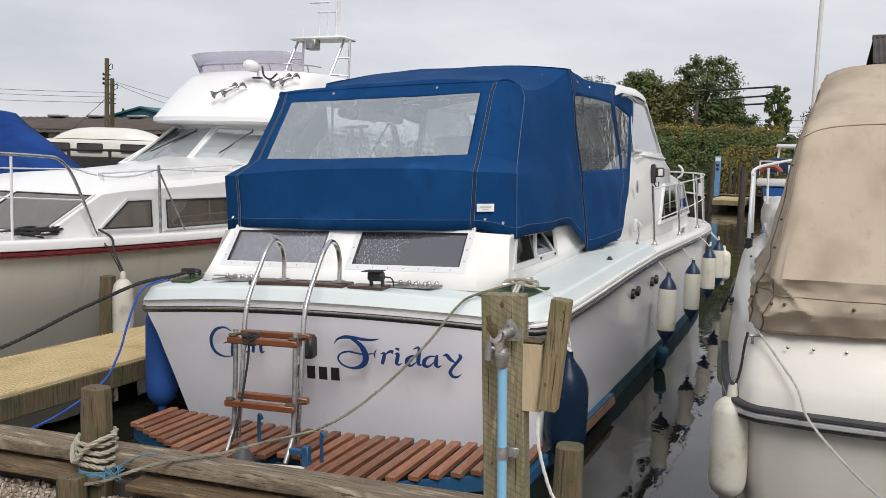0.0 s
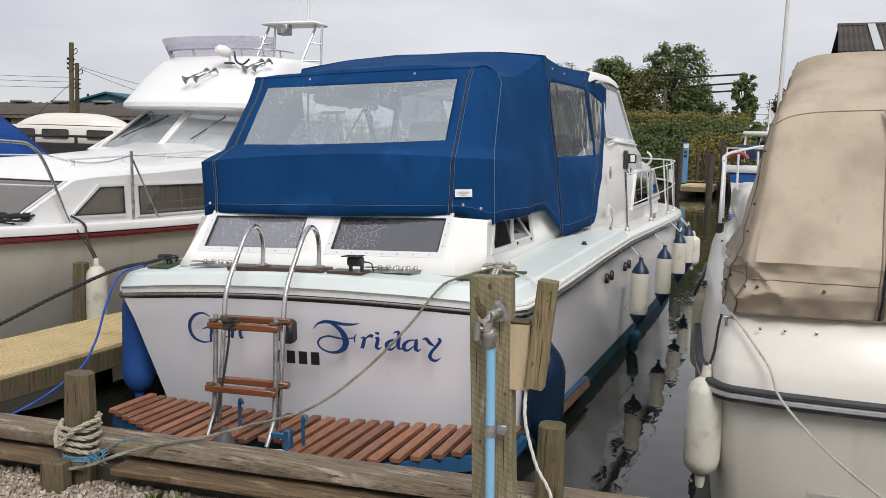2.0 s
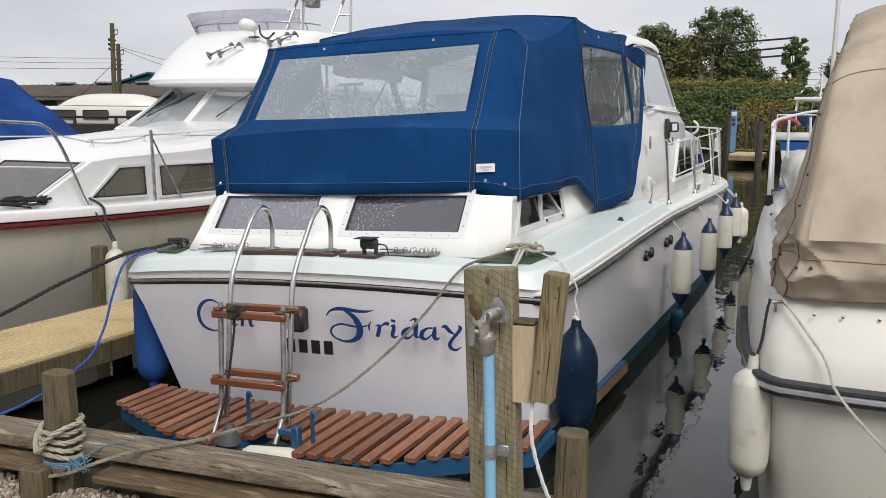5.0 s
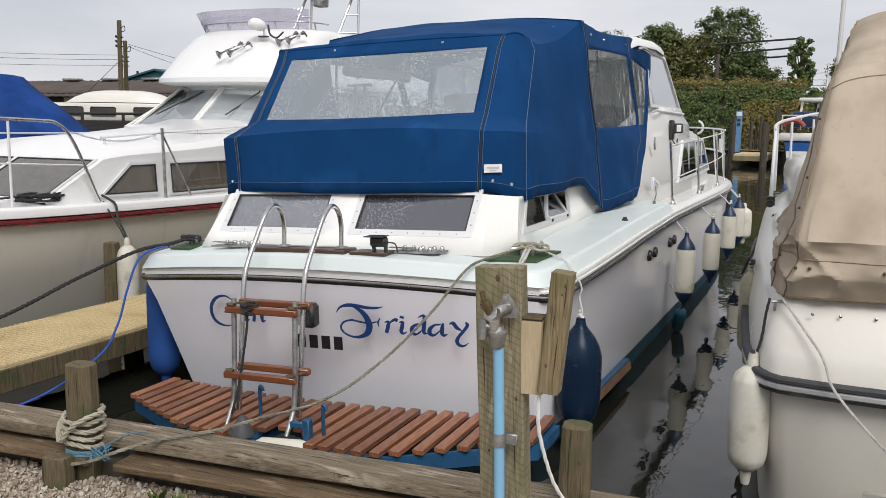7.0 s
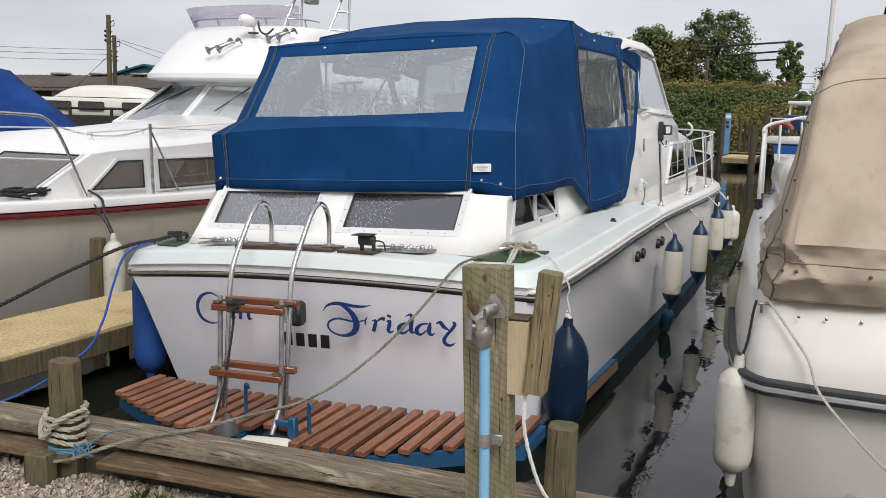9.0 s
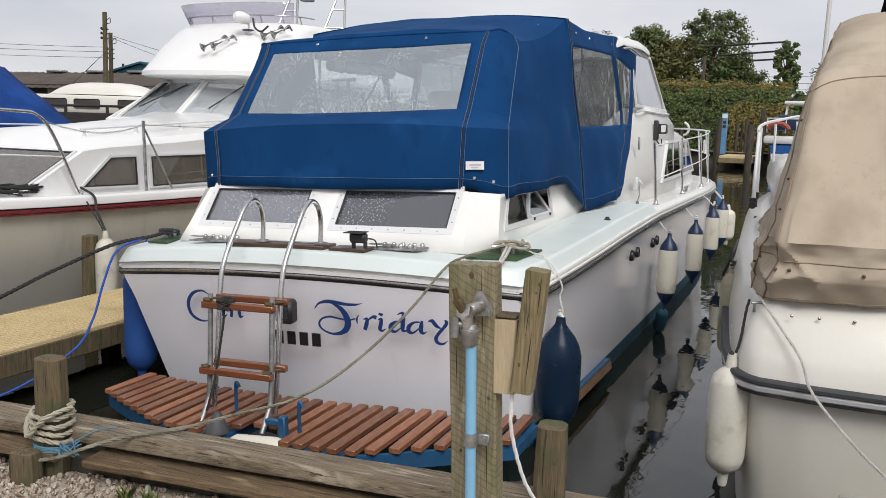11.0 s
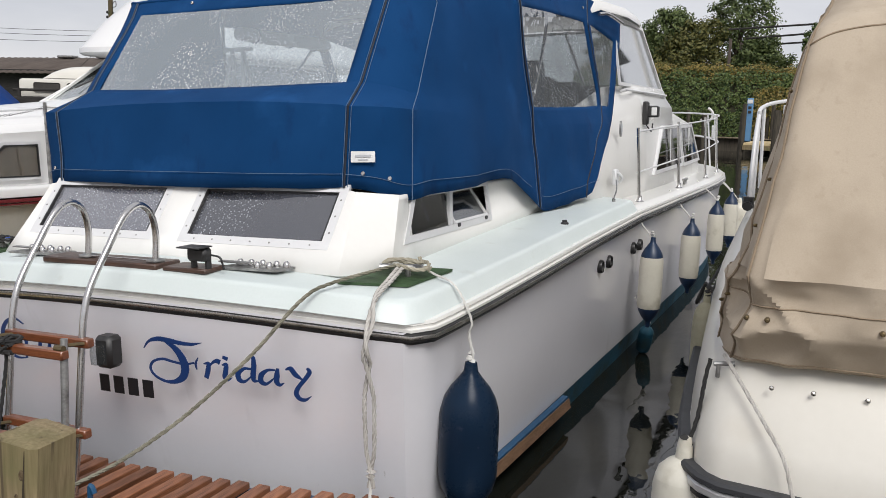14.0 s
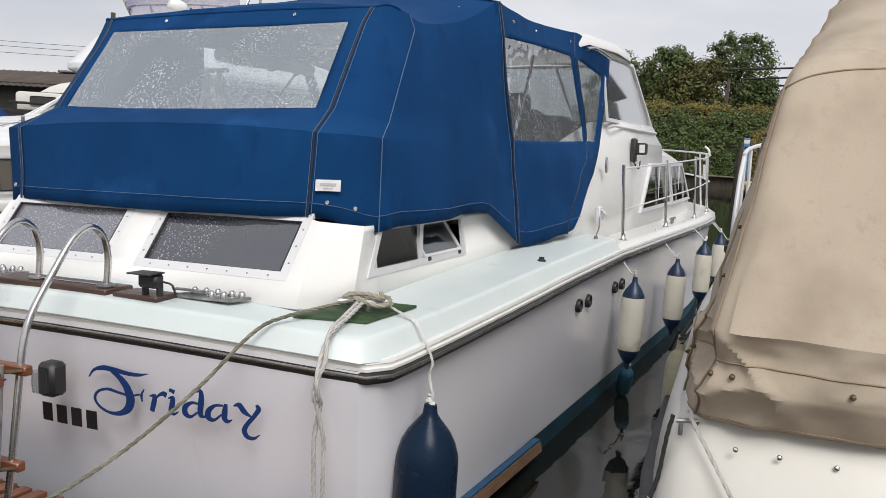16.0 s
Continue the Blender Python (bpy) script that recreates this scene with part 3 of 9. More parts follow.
WALL_DARK = surface("dark_boarding", (0.030, 0.027, 0.025), (0.018, 0.017, 0.016), rough=0.8, scale=2, fine=20, stretch=(1, 1, 8))
ORANGE = surface("faded_red_plastic", (0.36, 0.075, 0.045), (0.30, 0.06, 0.035), rough=0.5, scale=5)
BOAT_BLUE = surface("blue_boat_paint", (0.012, 0.10, 0.34), (0.010, 0.08, 0.28), rough=0.3, scale=3)
PED_BLUE = surface("blue_service_post_paint", (0.10, 0.24, 0.42), (0.08, 0.19, 0.35), rough=0.5, scale=3)


# ---- the cruiser with the blue canopy ----
LIST = -2.45
boat = thing("motor_cruiser", "white cabin cruiser with a royal-blue canvas canopy, moored stern-to", "boat", m=pose(0, 0, 0, 0, LIST, 0))
LENGTH_Y = [0.0, 0.13, 0.4, 1.0, 2.0, 3.0, 4.0, 5.0, 6.0, 7.0, 8.0, 9.0, 10.0, 11.0, 12.0, 12.7, 13.0]
LENGTH_W = [1.44, 1.50, 1.56, 1.59, 1.62, 1.64, 1.66, 1.68, 1.70, 1.715, 1.72, 1.69, 1.58, 1.34, 0.90, 0.40, 0.03]


def half(y):
    return float(np.interp(y, LENGTH_Y, LENGTH_W))


def shear(z):
    return 0.12 * max(0.0, 1.1 - z)


def lean_x(x, z):
    return x + shear(z) * min(1.0, max(0.0, x / 1.3))


def stern_y(x, z):
    return -0.075 + 0.085 * x * x + 0.05 * max(0.0, 1.1 - z)


def outline(inset, z, n=9, start=0.13):
    """The deck's plan line from the port bow, round the stern, to the starboard bow."""
    w = half(start) - inset
    back = [(w * s, stern_y(w * s, z) + inset) for s in np.linspace(-1, 1, 15)]
    back = [(x * 0.985, y) for x, y in back]
    side = [(half(y) - inset, y) for y in np.linspace(max(0.36, back[-1][1] + 0.16), 12.95, 34)]
    corner = [(w + (side[0][0] - w) * 0.6, back[-1][1] + 0.07)]
    pts = [(-x, y) for x, y in side[::-1]] + [(-x, y) for x, y in corner] + back + corner + side
    return [Vector((x, y, z)) for x, y in pts]


def hull_rows(levels):
    """Rows of the hull's side and stern at levels of (inset, z)."""
    rows = []
    for inset, z in levels:
        line = outline(inset, z)
        rows.append([Vector((lean_x(p.x, z), p.y, p.z)) for p in raised(line, min(1.0, max(0.0, (z - 0.55) / 0.49)))])
    return rows


SHEER_Y = [0.13, 0.4, 1.0, 1.4, 2.35, 3.76, 6.0, 10.0, 13.0]
SHEER_Z = [-0.040, -0.020, 0.006, 0.020, 0.058, 0.092, 0.085, 0.065, 0.065]


def lift_at(x, y):
    """Rise of the gunwale and deck over level: sheer along the side, camber across the stern."""
    return float(np.interp(y, SHEER_Y, SHEER_Z)) + 0.084 * max(0.0, 1 - (abs(x) / 1.5) ** 2) * max(0.25, 1 - 0.2 * max(0.0, y))


def raised(pts, amount=1.0):
    return [Vector((p.x, p.y, p.z + amount * lift_at(p.x, p.y))) for p in pts]


HULL = [(0.02, 1.12), (0.035, 1.04), (0.075, 0.90), (0.115, 0.72), (0.155, 0.55), (0.20, 0.36), (0.245, 0.175)]
bm = BM()
loft(bm, hull_rows(HULL))
bmesh.ops.reverse_faces(bm, faces=bm.faces)
part("hull", bm, HULL_WHITE, boat, "glossy white hull with a rounded stern", sharp=30)
bm = BM()
loft(bm, hull_rows([(0.245, 0.175), (0.30, 0.02), (0.36, -0.15), (0.6, -0.42), (1.0, -0.6)]))
bmesh.ops.reverse_faces(bm, faces=bm.faces)
part("boot_top", bm, BOOT, boat, "teal-blue antifouling paint at the waterline", sharp=30)

# gunwale: rubber rail, white lips, steel insert
line = raised(outline(0.0, 0.0))
bm = BM()
sweep(bm, [p + Vector((0, 0, 1.093)) for p in line], [(-0.03, -0.028), (0.022, -0.028), (0.034, -0.014), (0.034, 0.014), (0.022, 0.024), (-0.03, 0.024)])
part("rub_rail", bm, RUBBER, boat, "black rubber rubbing strake")
bm = BM()
sweep(bm, [p + Vector((0, 0, 1.094)) for p in line], [(0.030, -0.009), (0.040, -0.007), (0.041, 0.001), (0.040, 0.009), (0.030, 0.011)])
part("rail_insert", bm, STEEL, boat, "thin bright steel strip")
bm = BM()
sweep(bm, [p + Vector((0, 0, 1.117)) for p in line], [(-0.03, 0.0), (0.030, 0.0), (0.032, 0.012), (0.020, 0.016), (0.020, 0.026), (0.026, 0.030), (0.022, 0.044), (-0.03, 0.044)])
part("gunwale_lip", bm, GEL, boat, "white moulded lip above the rubbing strake")

# mint stern deck: sloping edge and flat top to the step
STEP = 4.05
cut = lambda pts: [p for p in pts if p.y < STEP]
deck_edges = [raised(cut(outline(i, z))) for i, z in ((0.006, 1.158), (0.044, 1.226), (0.051, 1.237), (0.064, 1.244), (0.076, 1.246), (0.40, 1.254))]
n_min = min(map(len, deck_edges))


def trim(pts):
    extra = (len(pts) - n_min) // 2
    return pts[extra : len(pts) - extra] if extra else pts


bm = BM()
vs = loft(bm, [trim(e) for e in deck_edges])
inner = vs[-1]
bm.faces.new(inner)
for e in (0, -1):
    bm.faces.new([row[e] for row in vs] + [bm.verts.new((vs[0][e].co.x * 0.8, vs[0][e].co.y, vs[0][e].co.z))])
part("stern_deck", bm, MINT, boat, "pale mint painted deck with a sloped edge", sharp=50)
bm = BM()
fore0, fore1, fore2 = (raised([p for p in outline(i, z) if p.y > STEP - 0.5]) for i, z in ((0.0, 1.155), (0.03, 1.195), (0.06, 1.198)))
for sgn in (-1, 1):
    rows = [[p for p in f if p.x * sgn > 0] for f in (fore0, fore1, fore2)]
    k = min(map(len, rows))
    rows = [sorted(r, key=lambda p: p.y)[-k:] for r in rows]
    rows.append([Vector((0.0, p.y, 1.34)) for p in rows[-1]])
    loft(bm, rows if sgn < 0 else [r[::-1] for r in rows])
bmesh.ops.remove_doubles(bm, verts=bm.verts, dist=0.001)
bmesh.ops.recalc_face_normals(bm, faces=bm.faces)
part("fore_deck", bm, GEL, boat, "white foredeck and side deck", sharp=50)

# aft cabin trunk: sloping aft face with two windows, chamfered corners, upright sides
bm = BM()


def face_at(x, z):
    """A point on the sloping aft face."""
    return Vector((x, 0.27 + (z - 1.25) * 0.295 / 0.37, z))


# the aft face is cut round its two windows
xs = [-1.06, -0.915, -0.143, 0.120, 0.912, 1.06]
zs = [1.27, 1.402, 1.615, 1.634]
gridv = [[bm.verts.new(face_at(x * (1 - 0.07 * (z - 1.25) / 0.41) if abs(x) > 1 else x, min(z, 1.620) if abs(x) > 1 else z)) for x in xs] for z in zs]
for r in range(3):
    for c in range(5):
        if r == 1 and c in (1, 3):
            continue
        bm.faces.new((gridv[r][c], gridv[r][c + 1], gridv[r + 1][c + 1], gridv[r + 1][c]))
# starboard and port side walls, each cut round a window
for sgn in (1, -1):
    ys, hz = [0.52, 0.78, 1.82, 2.6, 5.2], [1.25, 1.40, 1.575, 1.602]

    def wall(y, z):
        lean = 0.19 * (z - 1.25) / 0.37 if y < 0.6 else 0.0
        return Vector((sgn * (1.19 - 0.06 * (z - 1.25) / 0.47), y + lean, z))

    g = [[bm.verts.new(wall(y, z)) for y in ys] for z in hz]
    for r in range(3):
        for c in range(4):
            if r == 1 and c == 1:
                continue
            bm.faces.new((g[r][c], g[r][c + 1], g[r + 1][c + 1], g[r + 1][c]))
    e = 5 if sgn > 0 else 0
    bm.faces.new((gridv[0][e], g[0][0], g[1][0], gridv[1][e]))
    bm.faces.new((gridv[1][e], g[1][0], g[2][0], gridv[2][e]))
    bm.faces.new((gridv[2][e], g[2][0], g[3][0], gridv[3][e]))
bmesh.ops.recalc_face_normals(bm, faces=bm.faces)
part("aft_cabin", bm, GEL, boat, "white moulded aft cabin sides", sharp=25, solid=0.02)
bm = BM()
box(bm, (0, 2.4, 1.05), (2.2, 3.6, 0.03))
part("cabin_sole", bm, DARK_CABIN, boat, "dark cabin floor")
# Two white panels stand in for pale reflected patches in the port pane.
for x0, x1, z0, z1 in ((-0.86, -0.60, 1.49, 1.59), (-0.49, -0.24, 1.47, 1.57)):
    bm = BM()
    prism(bm, [face_at(x0, z0) + Vector((0, 0.05, 0)), face_at(x1, z0 - 0.02) + Vector((0, 0.05, 0)), face_at(x1 + 0.03, z1 - 0.02) + Vector((0, 0.05, 0)), face_at(x0 + 0.04, z1) + Vector((0, 0.05, 0))], 0.012, (0, 1, 0))
    part("reflection_panel", bm, CUSHION, boat, "white panel added for pale reflections in the stern window")
for x0, x1, tint in ((-0.915, -0.143, TINTED_PALE), (0.120, 0.912, TINTED)):
    quad = [face_at(x0, 1.402), face_at(x1, 1.402), face_at(x1, 1.615), face_at(x0, 1.615)]
    win = part("aft_window", frame_ring(BM(), quad, 0.045, 0.012), ALU, boat, "screwed white aluminium window frame")
    part("pane", pane(quad, back=0.004), tint, win, "rain-spotted tinted glass")
    mid = sum(quad, Vector()) / 4
    part("gasket", frame_ring(BM(), [p + (mid - p).normalized() * 0.010 for p in quad], 0.008, 0.010, 0.006), RUBBER, win, "thin black window seal")
    nrm = (quad[1] - quad[0]).cross(quad[2] - quad[1]).normalized()
    for a, b, k in ((0, 1, 7), (2, 3, 7), (1, 2, 3), (3, 0, 3)):
        for i in range(k):
            p = quad[a].lerp(quad[b], (i + 0.5) / k)
            c = sum(quad, Vector()) / 4
            out = (quad[a] + quad[b]) / 2 - c
            q = p + out.normalized() * 0.024 + nrm * 0.013
            bm = BM()
            lathe(bm, [(0.005, -0.002), (0.005, 0.001), (0.002, 0.002)], 6, Matrix.Translation(q) @ nrm.to_track_quat("Z", "Y").to_matrix().to_4x4())
            part("screw", bm, DULL_STEEL, win)
for sgn in (1, -1):
    def sx(z):
        return sgn * (1.19 - 0.06 * (z - 1.25) / 0.47)
    quad = [Vector((sx(1.40), 0.74, 1.40)), Vector((sx(1.40), 1.80, 1.40)), Vector((sx(1.575), 1.80, 1.575)), Vector((sx(1.575), 0.86, 1.575))]
    if sgn < 0:
        quad = [quad[1], quad[0], quad[3], quad[2]]
    win = part("side_window", frame_ring(BM(), quad, 0.034, 0.014), ALU, boat, "white aluminium side window with one pane tilted open")
    aft = [Vector((sx(1.40), 0.74, 1.40)), Vector((sx(1.40), 1.24, 1.40)), Vector((sx(1.575), 1.24, 1.575)), Vector((sx(1.575), 0.86, 1.575))]
    fwd = [Vector((sx(1.40) + sgn * 0.004, 1.29, 1.405)), Vector((sx(1.40) + sgn * 0.004, 1.79, 1.405)), Vector((sx(1.575) - sgn * 0.085, 1.79, 1.565)), Vector((sx(1.575) - sgn * 0.085, 1.29, 1.565))]
    if sgn < 0:
        aft, fwd = ([q[1], q[0], q[3], q[2]] for q in (aft, fwd))
    part("pane", pane(aft, back=0.004), DARK_GLASS, win, "dark fixed glass")
    part("hopper_pane", pane(fwd, back=0.004, inset=0.02), GLASS, win, "clear pane tilted inwards")
    part("hopper_frame", frame_ring(BM(), [p + ((sum(fwd, Vector()) / 4) - p) * 0.10 for p in fwd], 0.016, 0.008), ALU, win, "slim frame of the open pane")
    bm = BM()
    box(bm, (sx(1.49) + sgn * 0.004, 1.265, 1.4875), (0.018, 0.040, 0.19))
    part("divider", bm, ALU, win)
    for y in (1.34, 1.74):
        bm = BM()
        box(bm, (sx(1.40) + sgn * 0.014, y, 1.392), (0.014, 0.035, 0.022), 0.004)
        part("window_catch", bm, BLACK_PLASTIC, win, "small black catch")

# ---- canopy: columns of points from the hem to the top edge ----
def column(*pts):
    return [Vector(p) for p in pts]


COLS = [  # from the middle of the stern to the front edge, starboard
    column((0, 0.515, 1.635), (0, 0.57, 2.062), (0, 0.775, 2.14), (0, 1.115, 2.6), (0, 1.19, 2.7)),
    column((0.45, 0.52, 1.636), (0.45, 0.572, 2.056), (0.42, 0.78, 2.142), (0.4, 1.12, 2.6), (0.4, 1.192, 2.698)),
    column((0.855, 0.555, 1.641), (0.87, 0.582, 2.036), (0.82, 0.79, 2.15), (0.797, 1.118, 2.602), (0.79, 1.2, 2.692)),
    column((0.925, 0.572, 1.643), (0.945, 0.592, 2.026), (0.897, 0.81, 2.15), (0.875, 1.135, 2.598), (0.885, 1.212, 2.69)),
    column((1.06, 0.635, 1.622), (1.085, 0.64, 2.022), (1.03, 0.87, 2.125), (0.985, 1.2, 2.606), (0.965, 1.245, 2.702)),
    column((1.165, 0.765, 1.572), (1.158, 0.805, 2.012), (1.115, 0.955, 2.095), (1.045, 1.335, 2.59), (1.02, 1.33, 2.668)),
    column((1.205, 0.95, 1.59), (1.172, 0.99, 2), (1.14, 1.1, 2.09), (1.06, 1.47, 2.575), (1.04, 1.5, 2.64)),
    column((1.24, 1.45, 1.594), (1.215, 1.52, 1.97), (1.188, 1.58, 2.08), (1.1, 1.86, 2.63), (1.08, 1.92, 2.715)),
    column((1.24, 2.03, 1.6), (1.232, 2.08, 1.93), (1.215, 2.12, 2.06), (1.16, 2.2, 2.68), (1.135, 2.25, 2.862)),
    column((1.245, 2.62, 1.358), (1.225, 2.5, 1.92), (1.211, 2.49, 2.047), (1.19, 2.32, 2.675), (1.148, 2.33, 2.888)),
    column((1.3, 2.96, 1.362), (1.28, 3.22, 1.92), (1.235, 3.36, 2.06), (1.205, 3, 2.7), (1.135, 2.99, 2.872)),
    column((1.345, 3.28, 1.385), (1.305, 3.86, 1.92), (1.24, 4.08, 2.08), (1.222, 3.68, 2.712), (1.19, 3.72, 2.9)),
    column((1.355, 3.36, 1.392), (1.305, 4.02, 1.92), (1.243, 4.22, 2.085), (1.228, 3.86, 2.71), (1.2, 3.95, 2.915)),
    column((1.362, 3.43, 1.402), (1.3, 4.22, 1.92), (1.255, 4.4, 2.08), (1.235, 4.6, 2.64), (1.215, 4.4, 2.875)),
    column((1.37, 3.49, 1.415), (1.285, 4.4, 1.92), (1.262, 4.54, 2.05), (1.242, 4.8, 2.64), (1.232, 4.838, 2.819)),
]
ALL = [[Vector((-p.x, p.y, p.z)) for p in c] for c in COLS[:0:-1]] + COLS
MIDC = len(COLS) - 1


def refine(grid, n):
    """A finer grid through a grid of points."""
    down = []
    for c in grid:
        col = [a.lerp(b, k / n) for a, b in zip(c, c[1:]) for k in range(n)] + [c[-1]]
        down.append(col)
    return [list(r) for r in zip(*[smooth(list(r), n) for r in zip(*down)])]


N = 5
fine_cols = refine(ALL, N)


def wrinkle(p, amount=1.0):
    a = noise.noise(Vector((p.x * 2.2, p.y * 2.2, p.z * 2.0))) * 0.014
    b = noise.noise(Vector((p.x * 6 + p.z * 3, p.y * 6, p.z * 3.0)) + Vector((9, 3, 1))) * 0.008
    c = (0.10 - abs(noise.noise(Vector((p.x * 3.0 + p.y * 2.0, p.y * 3.0, p.z * 2.2 - p.x * 1.5)) + Vector((7, 2, 5))))) * 0.07
    corner = max(0.0, 1 - abs(abs(p.x) - 1.15) / 0.35) * max(0.0, 1 - max(0.0, p.z - 1.6) / 0.9)
    return (a * 1.15 + b * 1.15 + c * (0.12 + 0.75 * corner)) * amount


SKIP = {}  # cells that are clear window
for c in range(len(ALL) - 1):
    k = c - MIDC
    k = k if k >= 0 else -k - 1
    if k in (0, 1):
        SKIP[(c, 2)] = "aft"
    if k in (9, 10):
        SKIP[(c, 2)] = "side_s" if c >= MIDC else "side_p"
    if k == 12:
        SKIP[(c, 2)] = "small_s" if c >= MIDC else "small_p"
bm, clear_bm = BM(), {}
vmap = {}


def cvert(target, key, i, j):
    store = vmap.setdefault(key, {})
    if (i, j) not in store:
        p = fine_cols[i][j].copy()
        hem = 1.0 if key == "cloth" else 0.25
        side = Vector((p.x, p.y - 2.4, 0)).normalized()
        p += side * wrinkle(p, hem)
        if j < 6 and key == "cloth":
            p += side * ((0.012 * noise.noise(Vector((p.x * 5, p.y * 5, 4.0))) + 0.008 * noise.noise(Vector((p.x * 14, p.y * 14, p.z * 9)))) * (1 - j / 6))
            p.z += 0.008 * noise.noise(Vector((p.x * 3, p.y * 3, 7.0))) * (1 - j / 6)
        store[(i, j)] = target.verts.new(p)
    return store[(i, j)]


for i in range(len(fine_cols) - 1):
    for j in range(len(fine_cols[0]) - 1):
        cell = (i // N, j // N)
        key = SKIP.get(cell, "cloth")
        target = bm if key == "cloth" else clear_bm.setdefault(key, BM())
        target.faces.new([cvert(target, key, a, b) for a, b in ((i, j), (i + 1, j), (i + 1, j + 1), (i, j + 1))])
# the roof of the canopy, station by station
top_edge = [c[-1] for c in fine_cols]
half_n = len(top_edge) // 2
stern_n = 4 * N
aft_edge = [fine_cols[i][-1] for i in range(half_n - stern_n, half_n + stern_n + 1)]
rows = [aft_edge]
m_cols = len(aft_edge)
for i in range(half_n + stern_n + 1, len(top_edge)):
    s, pt = top_edge[i], top_edge[len(top_edge) - 1 - i]
    crown = float(np.interp(s.y, [1.19, 1.5, 2.3, 3.0, 4.0, 4.9], [2.712, 2.785, 2.962, 2.935, 2.965, 2.93])) - s.z
    row = []
    for k in range(m_cols):
        u = -1 + 2 * k / (m_cols - 1)
        ue = math.copysign(abs(u) ** 0.9, u)
        p = Vector((s.x * ue, s.y, s.z + crown * (1 - abs(u) ** 2.4)))
        if s.y < 1.6:
            p.y = s.y + 0.0 - 0.04 * (1 - u * u)
        if k not in (0, m_cols - 1):
            p.z += 0.008 * noise.noise(Vector((p.x * 3, p.y * 4, 1.7)))
        row.append(p)
    rows.append(row)
base = [[cvert(bm, "cloth", half_n - stern_n + k, len(fine_cols[0]) - 1) for k in range(m_cols)]]
for n_r, row in enumerate(rows[1:]):
    i = half_n + stern_n + 1 + n_r
    line_v = [bm.verts.new(p) for p in row]
    line_v[-1] = cvert(bm, "cloth", i, len(fine_cols[0]) - 1)
    line_v[0] = cvert(bm, "cloth", len(top_edge) - 1 - i, len(fine_cols[0]) - 1)
    base.append(line_v)
for a, b in zip(base, base[1:]):
    for k in range(m_cols - 1):
        if len({a[k], a[k + 1], b[k + 1], b[k]}) == 4:
            bm.faces.new((a[k], a[k + 1], b[k + 1], b[k]))
bmesh.ops.delete(bm, geom=[v for v in bm.verts if not v.link_faces], context="VERTS")
bmesh.ops.recalc_face_normals(bm, faces=bm.faces)
canopy = part("canopy", bm, BLUE_CLOTH, boat, "taut royal-blue canvas canopy with clear windows", sharp=19, solid=0.004)
for key, b in clear_bm.items():
    bmesh.ops.recalc_face_normals(b, faces=b.faces)
    ob = part("canopy_window", b, VINYL if key == "aft" else VINYL_SIDE, canopy, "clear vinyl spotted with rain", sharp=80)
    ob.visible_shadow = False


def along(col, lift=0.006, j0=0, j1=None):
    """A line over the canopy's cloth, by the number of its column (may lie between two)."""
    i = (MIDC + col) * N
    f, i0 = i - math.floor(i), math.floor(i)
    js = range(j0, (j1 or len(fine_cols[0]) - 1) + 1)
    out = []
    for j in js:
        p = fine_cols[i0][j].lerp(fine_cols[min(i0 + 1, len(fine_cols) - 1)][j], f)
        out.append(p + Vector((p.x, p.y - 2.4, 0)).normalized() * (lift + wrinkle(p)))
    return out


def across(row, c0, c1, lift=0.010):
    j = row * N
    j0, f = math.floor(j), j - math.floor(j)
    out = []
    for i in range(int((MIDC + c0) * N), int((MIDC + c1) * N) + 1):
        p = fine_cols[i][j0].lerp(fine_cols[i][min(j0 + 1, len(fine_cols[0]) - 1)], f)
        out.append(p + Vector((p.x, p.y - 2.4, 0)).normalized() * (lift + wrinkle(p)))
    return out


for col in (3, -3, 8.9, -8.9, 11.5, -11.5):
    bm = BM()
    for p_line in (along(col, 0.008),):
        tube(bm, p_line, 0.0055, 6)
    part("zip", bm, ZIP, canopy, "dark zip running up the canvas")
    bm = BM()
    tube(bm, along(col + (0.13 if abs(col) < 5 else 0.07), 0.007), 0.0017, 4)
    tube(bm, along(col - (0.13 if abs(col) < 5 else 0.07), 0.007), 0.0017, 4)
    part("stitching", bm, THREAD, canopy)
bm = BM()
for a, b in ((-2.9, 2.9), (3.1, 8.6), (-8.6, -3.1), (9.1, 14), (-14, -9.1)):
    tube(bm, across(0.17, a, b), 0.0017, 4)
for col in (5.2, -5.2):
    tube(bm, along(col), 0.0025, 4)
part("seam", bm, THREAD, canopy, "stitched hem line")
bm = BM()
tube(bm, across(3.97, -4.6, 4.6, 0.003), 0.007, 6)
part("piping", bm, BLUE_CLOTH, canopy, "blue piping along the roof edge")
bm = BM()
for c, r in ((-1.1, 4.0 - 0.35), (1.1, 4.0 - 0.35), (3.6, 0.22), (4.4, 0.25), (-3.6, 0.22), (10, 3.6), (11, 3.6), (13.4, 2.6), (13.4, 3.1), (9.4, 3.6)):
    p = along(c, 0.006, int(r * N), int(r * N) + 1)[0]
    nrm = Vector((p.x * (1 if abs(c) > 4 else 0.2), p.y - 2.4, 0.2)).normalized()
    bm = BM()
    lathe(bm, [(0.011, -0.004), (0.011, 0.003), (0.008, 0.006), (0.006, 0.006), (0.006, 0.002)], 10, Matrix.Translation(p) @ nrm.to_track_quat("Z", "Y").to_matrix().to_4x4())
    part("press_stud", bm, STEEL, canopy, "small chrome press stud")

